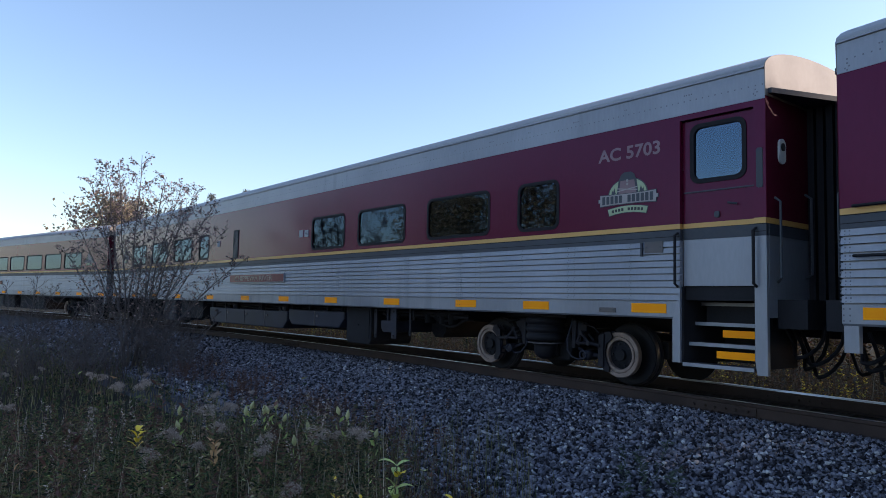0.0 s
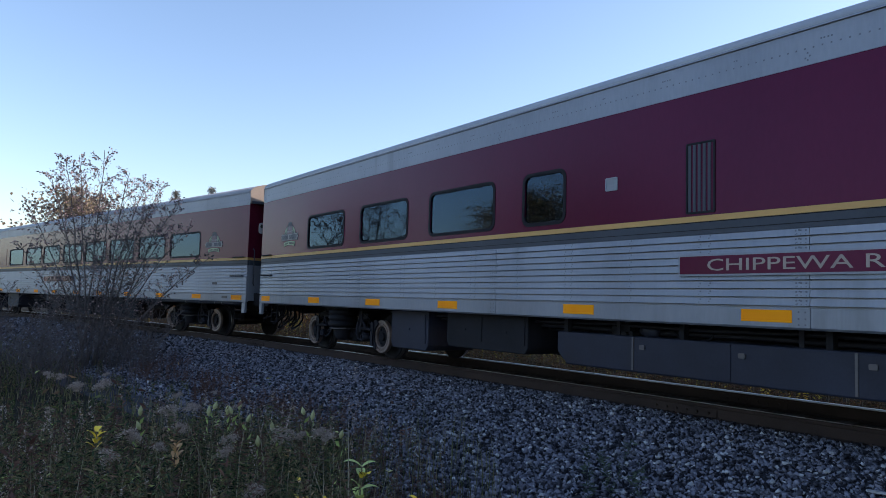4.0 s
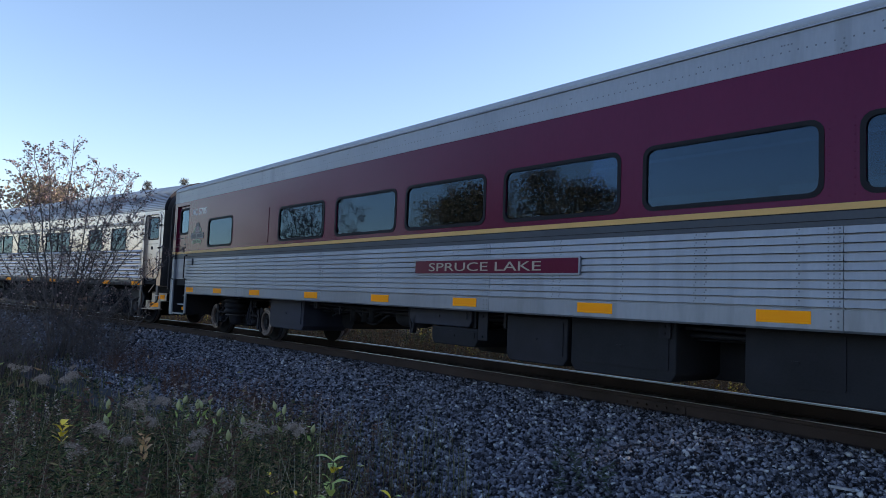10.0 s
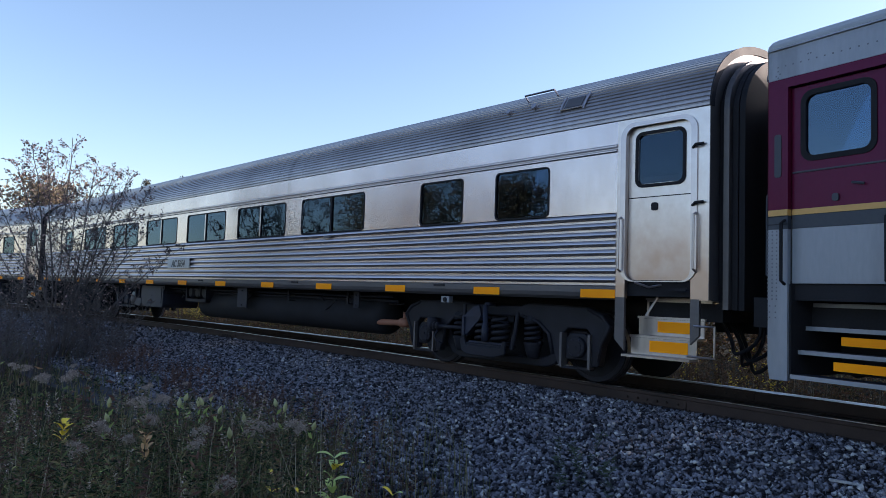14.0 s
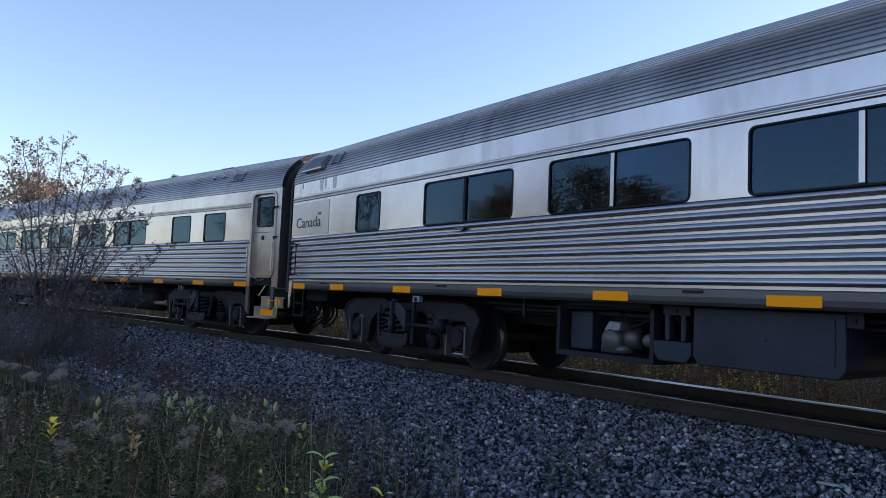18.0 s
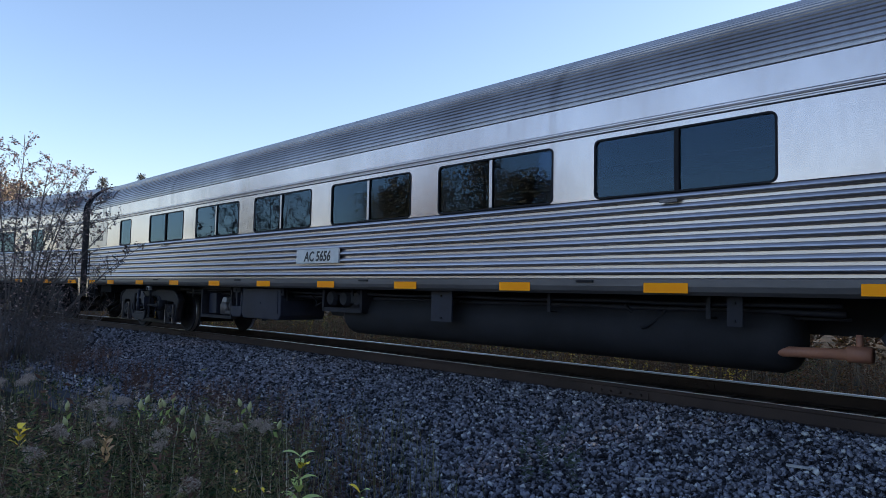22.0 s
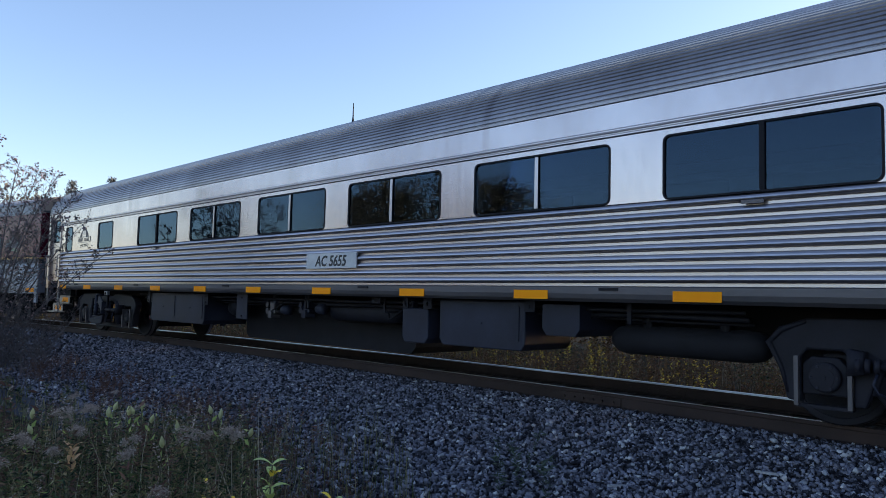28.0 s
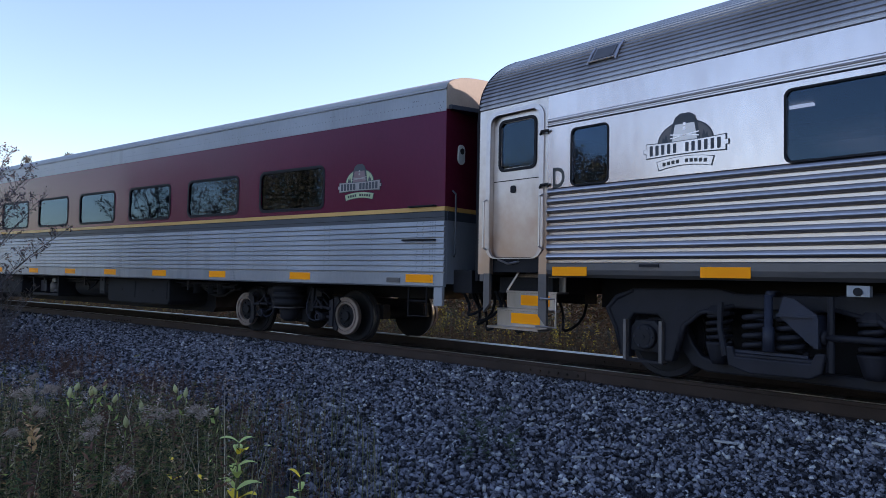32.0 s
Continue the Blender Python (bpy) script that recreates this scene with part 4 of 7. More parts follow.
def shell(car, x0, x1, lining_top):
    """Floor, ceiling and inner faces."""
    bm = bmesh.new()
    bx(bm, x0 + 0.08, x1 - 0.08, -1.44, 1.44, 1.12, 1.3)
    bx(bm, x0 + 1.0, x1 - 1.0, -0.3, 0.3, 0.7, 1.118)
    part("underframe", bm, UNDER, car)
    bm = bmesh.new()
    bx(bm, x0 + 0.1, x1 - 0.1, -1.42, 1.42, lining_top, lining_top + 0.03)
    bx(bm, x0 + 0.1, x1 - 0.1, -0.03, 0.03, 1.31, 1.9)
    part("ceiling_lining", bm, LINING, car)


def rail_bar(bm, pts, r=0.014):
    tube(bm, pts, r, 6)


def maroon_car(k, x0, x1, wins, door, marks, logos, things, label, plate=None, number=None, vents=(), slot=None, joints=(), panel=None, trucks=((-9.15, 1.38), (9.15, 1.26))):
    """A smooth-sided maroon car over ribbed silver lower panels."""
    car = tagged(new("passenger_car"), label, "railway car", "cars of the train")
    CARS.append((car, k))
    body = [(x0, x1)]
    if door:
        a, b = door
        body = [(x0, a), (b, x1)]
    board = 3.235 if k == 0 else 3.262
    for sgn in (-1, 1):
        inn = sgn * (HALF - 0.06)
        # ribbed lower panels
        prof = [(inn, 0.92), (sgn * (HALF - 0.02), 0.905), (sgn * HALF, 0.925), (sgn * HALF, 1.095)]
        for i in range(9):
            z = 1.10 + i * 0.077
            prof += [(sgn * (HALF - 0.03), z - 0.002), (sgn * (HALF - 0.03), z + 0.011), (sgn * (HALF + 0.006), z + 0.015), (sgn * (HALF - 0.002), z + 0.0755)]
        prof += [(sgn * HALF, 1.795), (inn, 1.795)]
        for i, (a, b) in enumerate(body if sgn < 0 else [(x0, x1)]):
            if b - a < 1:
                continue
            cuts = [a] + sorted(j for j in joints if a + 0.3 < j < b - 0.3) + [b]
            for p, q in zip(cuts, cuts[1:]):
                bm = bmesh.new()
                ext(bm, prof, p + 0.003, q - 0.003)
                part("ribbed_panel", bm, SILVER, car, "ribbed silver lower side panel")
        for z0, z1, mat, nm, off in ((1.797, 1.925, GREY, "grey_band", 0.0), (1.927, 1.985, STRIPE, "ochre_stripe", 0.004)):
            for a, b in (body if sgn < 0 else [(x0, x1)]):
                bm = bmesh.new()
                bx(bm, a, b, *sorted((inn, sgn * (HALF + off))), z0, z1)
                band = part(nm, bm, mat, car)
                if mat is GREY and sgn < 0:
                    for z in (1.840, 1.917):
                        bm = bmesh.new()
                        bx(bm, a, b, -HALF - 0.0015, -HALF + 0.002, z, z + 0.007)
                        part("seam", bm, UNDER, band)
        holes = [(a, b, 2.09, 2.685) for a, b in wins]
        if door and sgn > 0:
            holes = holes + [(door[0] + 0.12, door[1] - 0.12, 2.4, 3.1)]
        for a, b in (body if sgn < 0 else [(x0, x1)]):
            bm = bmesh.new()
            holed(bm, a, b, 1.987, board - 0.002, [h for h in holes if a < h[0] and h[1] < b], sgn * HALF, inn)
            part("window_wall", bm, MAROON, car, "glossy maroon side wall")
        if door and sgn < 0:
            bm = bmesh.new()
            bx(bm, door[0], door[1], -HALF, -HALF + 0.06, 3.17, board - 0.002)
            part("door_header", bm, MAROON, car)
        bm = bmesh.new()
        bx(bm, x0, x1, *sorted((inn, sgn * (HALF + 0.003))), board, 3.562)
        part("letterboard", bm, SILVER, car)
        for a, b in wins:
            window(a, b, 2.09, 2.685, sgn, car, BLACK, wide=0.045)
        # rivets: a row under the cornice and pairs at the joints
        if sgn < 0:
            T = np.array([(-1, 0, -1), (1, 0, -1), (1, 0, 1), (-1, 0, 1), (0, -0.7, 0)]) * 0.0075
            F = [(0, 1, 4), (1, 2, 4), (2, 3, 4), (3, 0, 4)]
            P = [(u, -HALF - 0.0035, 3.385) for u in np.arange(x0 + 0.1, x1, 0.0765)]
            for i, u in enumerate(np.arange(x0 + 0.4, x1 - 0.3, 0.826)):
                P += [(u + e, -HALF - 0.0035, 3.445 + 0.004 * (i % 3)) for e in (0.0, 0.026, 0.06, 0.09)[: 2 + 2 * (i % 2)]]
            for u in list(joints) + [x0 + 0.1, x1 - 0.1]:
                P += [(u + e, -HALF - 0.0035, z) for e, z in ((0.0, 3.28), (0.02, 3.315), (-0.02, 3.30), (0.0, 3.345))]
            for j in list(joints) + [x0 + 0.12, x1 - 0.12]:
                for d in (-0.12, -0.075, -0.03):
                    P += [(j + d, -HALF - 0.003, 1.125 + 0.077 * i + e) for i in range(9) for e in (0.0, 0.035)]
                P += [(j + d, -HALF - 0.003, z) for d in (-0.1, -0.04) for z in (0.95, 1.0, 1.06)]
            for n_col, j in enumerate(np.arange(x0 + 0.6, x1 - 0.3, 0.92)):
                P += [(j + e, -HALF - 0.003, 1.13 + 0.077 * i + f) for i in range(9) for e, f in (((0.0, 0.0), (0.02, 0.034)) if n_col % 2 else ((-0.06, 0.0), (-0.045, 0.03), (0.05, 0.01), (0.065, 0.034)))]
            if door:
                P = [p for p in P if not (door[0] - 0.03 < p[0] < door[1] + 0.03 and p[2] < 3.2)]
            P = np.array(P)
            V, Fs = scatter(T, F, P, np.repeat(np.eye(3)[None], len(P), 0), np.ones(len(P)))
            tagged(link("rivets", np_mesh("rivets", V, Fs, RIVET), car), kind="stuff")
            P = np.array([(u, -HALF - 0.0005, z) for a, b in wins for u in (a - 0.085, b + 0.085) for z in np.arange(2.05, 2.72, 0.072)])
            V, Fs = scatter(T, F, P, np.repeat(np.eye(3)[None], len(P), 0), np.ones(len(P)))
            tagged(link("post_rivets", np_mesh("post_rivets", V, Fs, MAROON), car), kind="stuff")
    # roof
    arc = [(-(HALF + 0.012) * math.cos(radians(a)), 3.572 + 0.325 * math.sin(radians(a))) for a in range(0, 181, 9)]
    bm = bmesh.new()
    ext(bm, arc + [(y * 0.95, z - 0.06) for y, z in arc[::-1]], x0, x1)
    roof = shade(part("roof", bm, ROOFING, car, "weathered silver barrel roof"))
    bm = bmesh.new()
    for sgn in (-1, 1):
        bx(bm, x0, x1, *sorted((sgn * (HALF - 0.05), sgn * (HALF + 0.022))), 3.554, 3.573)
    part("cornice", bm, SILVER, roof)
    # ends
    for x, d in ((x0, -1), (x1, 1)):
        xa, xb = sorted((x - d * 0.001, x - d * 0.06))
        bm = bmesh.new()
        bx(bm, xa, xb, -HALF + 0.062, HALF - 0.062, 0.95, 1.92)
        end = part("end_wall", bm, SILVER, car)
        bm = bmesh.new()
        bx(bm, xa, xb, -HALF + 0.062, HALF - 0.062, 1.924, board + 0.3)
        part("end_panel", bm, ENDMAROON, end)
        for z0, z1, mat, nm in ((1.80, 1.918, GREY, "end_band"), (1.925, 1.985, STRIPE, "end_stripe")):
            bm = bmesh.new()
            bx(bm, *sorted((x - d * 0.003, x + d * 0.004)), -HALF + 0.064, HALF - 0.064, z0, z1)
            part(nm, bm, mat, end)
        bm = bmesh.new()
        loft(bm, [[(u, -1.19 + 0.075 * c, 2.715 + 0.06 * h + 0.075 * e) for c, e, h in [(math.cos(radians(a)), math.sin(radians(a)), 1 if a < 180 else -1) for a in range(0, 360, 20)]] for u in sorted((x - d * 0.002, x + d * 0.02))])
        lp = part("marker_lamp", bm, WHITE, end, "oval white marker lamp")
        bm = bmesh.new()
        tube(bm, [(x + d * 0.018, -1.19, 2.76), (x + d * 0.03, -1.19, 2.76)], 0.042, 14)
        part("lens", bm, INK, lp)
        bm = bmesh.new()
        top = [(y * 0.998, z - 0.003) for y, z in arc]
        ext(bm, top + [(HALF + 0.003, board + 0.03), (-HALF - 0.003, board + 0.03)], *sorted((x + d * 0.0006, x + d * 0.008)))
        part("end_arch", bm, SUNWARM, end)
        for i in range(5):
            bm = bmesh.new()
            u = x + d * (0.02 + 0.1 * i)
            ext(bm, [(-0.62, 0.9), (-0.62, 3.28), (0.62, 3.28), (0.62, 0.9), (0.42, 0.9), (0.42, 3.15), (-0.42, 3.15), (-0.42, 0.9)], *sorted((u, u + d * 0.07)))
            part("diaphragm", bm, BLACK, end)
        bm = bmesh.new()
        bx(bm, *sorted((x - d * 0.001, x + d * 0.3)), -1.3, 1.3, 0.84, 1.14)
        part("buffer_beam", bm, UNDER, end)
        # thin strips added to darken sunlit wall ends that should lie in shade
        for s in (-1, 1):
            bm = bmesh.new()
            bx(bm, *sorted((x + d * 0.0005, x + d * 0.006)), *sorted((s * (HALF + 0.001), s * (HALF - 0.066))), 1.99, board + 0.026)
            part("corner_shade_strip", bm, ENDMAROON, end)
        bm = bmesh.new()
        loft(bm, [[(x, -1.48, z0), (x + d * 0.05, -1.48, z0), (x + d * 0.36, -0.66, z0), (x + d * 0.36, 0.66, z0), (x + d * 0.05, 1.48, z0), (x, 1.48, z0)] for z0 in (3.29, 3.345)])
        part("end_hood", bm, GREY, end)
        bm = bmesh.new()
        rail_bar(bm, [(x + d * 0.03, -1.34, 1.32), (x + d * 0.09, -1.40, 1.36), (x + d * 0.09, -1.40, 2.15), (x + d * 0.03, -1.40, 2.2)])
        part("grab_rail", bm, GREY, end)
        bm = bmesh.new()
        rail_bar(bm, [(x + d * 0.03, -0.72, 1.38), (x + d * 0.10, -0.72, 1.42), (x + d * 0.10, -0.72, 2.25), (x + d * 0.03, -0.72, 2.3)])
        part("grab_rail", bm, GREY, end)
        coupler(car, x, d)
        if not door or abs(x - door[0]) > 2:
            bm = bmesh.new()
            bx(bm, *sorted((x - d * 0.02, x - d * 0.16)), -HALF - 0.002, -HALF + 0.05, 0.66, 0.904)
            part("corner_plate", bm, SILVER, car)
            bm = bmesh.new()
            rail_bar(bm, [(x - d * 0.15, -HALF, 1.54), (x - d * 0.15, -HALF - 0.05, 1.54), (x - d * 0.7, -HALF - 0.05, 1.54), (x - d * 0.7, -HALF, 1.54)])
            part("grab_iron", bm, BLACK, car)
            bm = bmesh.new()
            rail_bar(bm, [(x - d * 0.15, -HALF, 1.995), (x - d * 0.15, -HALF - 0.05, 1.995), (x - d * 0.6, -HALF - 0.05, 1.995), (x - d * 0.6, -HALF, 1.995)])
            part("grab_iron", bm, BLACK, car)
            bm = bmesh.new()
            rail_bar(bm, [(x - d * 0.40, -1.38, 0.92), (x - d * 0.40, -1.38, 0.5), (x - d * 0.73, -1.38, 0.5), (x - d * 0.73, -1.38, 0.92)])
            rail_bar(bm, [(x - d * 0.40, -1.38, 0.71), (x - d * 0.73, -1.38, 0.71)])
            part("step_stirrup", bm, BLACK, car)
    shell(car, x0, x1, 3.3)
    if door:
        a, b = door
        out = 1 if a > 0 else -1
        yd = -HALF + 0.055
        bm = bmesh.new()
        holed(bm, a + 0.01, b - 0.01, 1.93, 3.16, [(a + 0.14, b - 0.14, 2.47, 3.07)], yd, yd + 0.05)
        dr = part("vestibule_door", bm, MAROON, car, "recessed maroon vestibule door")
        bm = bmesh.new()
        ring(bm, rrect(a + 0.10, b - 0.10, 2.43, 3.11, 0.11), rrect(a + 0.15, b - 0.15, 2.48, 3.06, 0.08), yd - 0.012, yd + 0.04)
        part("door_gasket", bm, BLACK, dr)
        bm = bmesh.new()
        bx(bm, a + 0.13, b - 0.13, yd + 0.012, yd + 0.02, 2.46, 3.08)
        part("pane", bm, DOORGLASS, dr).visible_shadow = False
        bm = bmesh.new()
        bx(bm, a + 0.02, b - 0.02, yd - 0.012, yd, 2.33, 2.345)
        rail_bar(bm, [(b - 0.2, yd - 0.03, 2.16), (b - 0.3, yd - 0.04, 2.18)], 0.012)
        slab(bm, rrect(a + 0.4, a + 0.46, 2.03, 2.1, 0.02, 2), yd - 0.02, yd)
        part("door_latch", bm, GREY, dr)
        bm = bmesh.new()
        bx(bm, a + 0.01, b - 0.01, yd, yd + 0.05, 1.28, 1.80)
        part("lower_door_panel", bm, SILVER, dr)
        bm = bmesh.new()
        bx(bm, a + 0.01, b - 0.01, yd - 0.002, yd + 0.05, 1.803, 1.927)
        part("door_band", bm, GREY, dr)
        bm = bmesh.new()
        bx(bm, a + 0.01, b - 0.01, yd - 0.006, yd - 0.0021, 1.93, 1.985)
        part("door_stripe", bm, STRIPE, dr)
        # small slot on the corner post, and a bracket on the ribs
        pm = (b + x1) / 2 if out > 0 else (a + x0) / 2
        bm = bmesh.new()
        slab(bm, rrect(pm - 0.035, pm + 0.035, 2.3, 2.72, 0.02, 2), -HALF - 0.006, -HALF + 0.001)
        part("marker_slot", bm, GREY, car)
        bq = a - 0.62 if out > 0 else b + 0.35
        bm = bmesh.new()
        bx(bm, bq + 0.1, bq + 0.125, -HALF - 0.03, -HALF + 0.004, 1.63, 1.79)
        part("bracket", bm, GREY, car)
        # corner post beside the door, with a skirt
        xe = x1 if out > 0 else x0
        p0, p1 = sorted((b if out > 0 else a, xe))
        bm = bmesh.new()
        slab(bm, [(p0, 1.795), (p1, 1.795), (p1, 0.36), (p0 + 0.02, 0.36), (p0, 0.5)], -HALF - 0.002, -HALF + 0.05)
        part("stairwell_post", bm, SILVER, car)
        bm = bmesh.new()
        q0, q1 = (a - 0.1, a) if out > 0 else (b, b + 0.1)
        slab(bm, [(q0, 0.9), (q1, 1.26), (q1, 0.42), (q0, 0.42)], -HALF - 0.004, -HALF + 0.03)
        part("stairwell_skirt", bm, SILVER, car)
        for u in (a - 0.03, b + 0.02):
            bm = bmesh.new()
            rail_bar(bm, [(u, -HALF, 1.88), (u, -HALF - 0.06, 1.85), (u, -HALF - 0.06, 1.3), (u, -HALF, 1.27)], 0.016)
            part("handrail", bm, BLACK, car)
        bm = bmesh.new()
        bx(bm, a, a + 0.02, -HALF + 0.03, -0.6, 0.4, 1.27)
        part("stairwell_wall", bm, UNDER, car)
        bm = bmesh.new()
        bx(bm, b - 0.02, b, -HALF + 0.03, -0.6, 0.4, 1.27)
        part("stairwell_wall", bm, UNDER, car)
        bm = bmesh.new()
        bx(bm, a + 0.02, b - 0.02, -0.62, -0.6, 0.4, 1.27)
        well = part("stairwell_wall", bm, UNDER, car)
        for i in range(4):
            z, y = 0.42 + 0.225 * i, -HALF + 0.02 + 0.13 * i
            bm = bmesh.new()
            bx(bm, a + 0.021, b - 0.021, y, y + 0.26, z - 0.03, z)
            st = part("step", bm, BOXGREY, well)
            bm = bmesh.new()
            bx(bm, a + 0.022, b - 0.022, y - 0.012, y - 0.001, z - 0.034, z + 0.006)
            part("step_nosing", bm, SILVER, st)
            if i < 3:
                bm = bmesh.new()
                bx(bm, a + 0.36, b - 0.06, y + 0.115, y + 0.128, z + 0.07, z + 0.15)
                part("step_edge", bm, REFLECT, well, "amber step marking")
    for n_vent, (u, v, z0, z1) in enumerate(vents):
        bm = bmesh.new()
        ring(bm, rrect(u, v, z0, z1, 0.01, 1), rrect(u + 0.015, v - 0.015, z0 + 0.015, z1 - 0.015, 0.006, 1), -HALF - 0.014, -HALF)
        g = part("vent", bm, ROOFING, car)
        bm = bmesh.new()
        bx(bm, u + 0.014, v - 0.014, -HALF - 0.003, -HALF, z0 + 0.014, z1 - 0.014)
        part("backing", bm, UNDER if n_vent == 1 else ROOFING, g)
        for i in range(4):
            bm = bmesh.new()
            z = z0 + 0.02 + i * (z1 - z0 - 0.03) / 4
            slab(bm, [(u + 0.016, z), (v - 0.016, z), (v - 0.016, z + 0.018), (u + 0.016, z + 0.018)], -HALF - 0.010, -HALF - 0.0032)
            part("slat", bm, ROOFING, g)
    for u, v in ([slot] if slot else []):
        bm = bmesh.new()
        ring(bm, rrect(u, v, 2.01, 2.73, 0.01, 1), rrect(u + 0.02, v - 0.02, 2.03, 2.71, 0.008, 1), -HALF - 0.01, -HALF)
        g = part("louvre", bm, UNDER, car, "tall dark louvred vent")
        for i in range(5):
            bm = bmesh.new()
            w = (v - u - 0.05) / 5
            bx(bm, u + 0.025 + i * w, u + 0.025 + (i + 0.6) * w, -HALF - 0.008, -HALF - 0.001, 2.032, 2.708)
            part("slat", bm, GREY, g)
    for u, v in ([panel] if panel else []):
        bm = bmesh.new()
        slab(bm, rrect(u, v, 2.05, 2.76, 0.03, 2), -HALF - 0.008, -HALF + 0.001)
        part("blanking_panel", bm, MAROON, car)
    markers(car, marks, 0.965, 1.075, -HALF)
    for u in logos:
        emblem(u, 2.347, 0.87, car, False)
    if plate:
        u, v, text = plate
        bm = bmesh.new()
        slab(bm, rrect(u, v, 1.385, 1.60, 0.01, 1), -HALF - 0.03, -HALF - 0.002)
        pl = part("name_plate", bm, SILVER, car, "maroon name board with pale letters")
        bm = bmesh.new()
        slab(bm, rrect(u + 0.02, v - 0.02, 1.405, 1.58, 0.008, 1), -HALF - 0.034, -HALF - 0.029)
        part("board", bm, MAROON, pl)
        words(text, u + 0.11 * (v - u), u + 0.81 * (v - u), 1.435, 0.115, -HALF - 0.034, PALE, pl)
    if number:
        u, v, text = number
        words(text, u, v, 2.835 if k == 0 else 2.865, 0.165, -HALF + 0.002, FADED if k == 0 else WHITE, car, bold=0.022)
    gear(car, things)
    piping(car, x0 + 5.2, x1 - 5.2, 0.86)
    for u, half in trucks:
        inboard_truck(car, k, u, half)
    return car


def access_plate(car, x0, x1, z0, z1):
    bm = bmesh.new()
    slab(bm, rrect(x0, x1, z0, z1, 0.012, 2), -HALF - 0.012, -HALF + 0.002)
    pl = part("access_plate", bm, SILLSTEEL, car, "small grey access plate")
    for u in (x0 + 0.03, x1 - 0.03):
        bm = bmesh.new()
        tube(bm, [(u, -HALF - 0.011, (z0 + z1) / 2), (u, -HALF - 0.018, (z0 + z1) / 2)], 0.009, 6)
        part("screw", bm, GREY, pl)


def conduit(car, x0, x1, z, clamps):
    """A black pipe slung under the sill on pale clamps."""
    bm = bmesh.new()
    tube(bm, [(x0 + (x1 - x0) * i / 16, -1.47, z - 0.006 * math.sin(i * 1.3)) for i in range(17)], 0.04, 10)
    c = shade(part("conduit", bm, BLACK, car, "black conduit under the sill"))
    for u in clamps:
        bm = bmesh.new()
        tube(bm, [(u - 0.016, -1.47, z), (u + 0.016, -1.47, z)], 0.047, 12)
        bx(bm, u - 0.014, u + 0.014, -1.5, -1.45, z + 0.03, 0.94)
        part("clamp", bm, SILLSTEEL, c)


def steel_roof():
    """Outline of the fluted stainless roof."""
    pts, n = [], 56
    for i in range(n):
        a0, a1 = i * 180 / n, (i + 1) * 180 / n
        for f, h in ((0.0, 0.0), (0.18, 0.013), (0.72, 0.013), (0.9, 0.0)):
            a = radians(a0 + (a1 - a0) * f)
            pts.append((-(HALF + h) * math.cos(a), 3.150 + (0.935 + h) * math.sin(a)))
    return pts


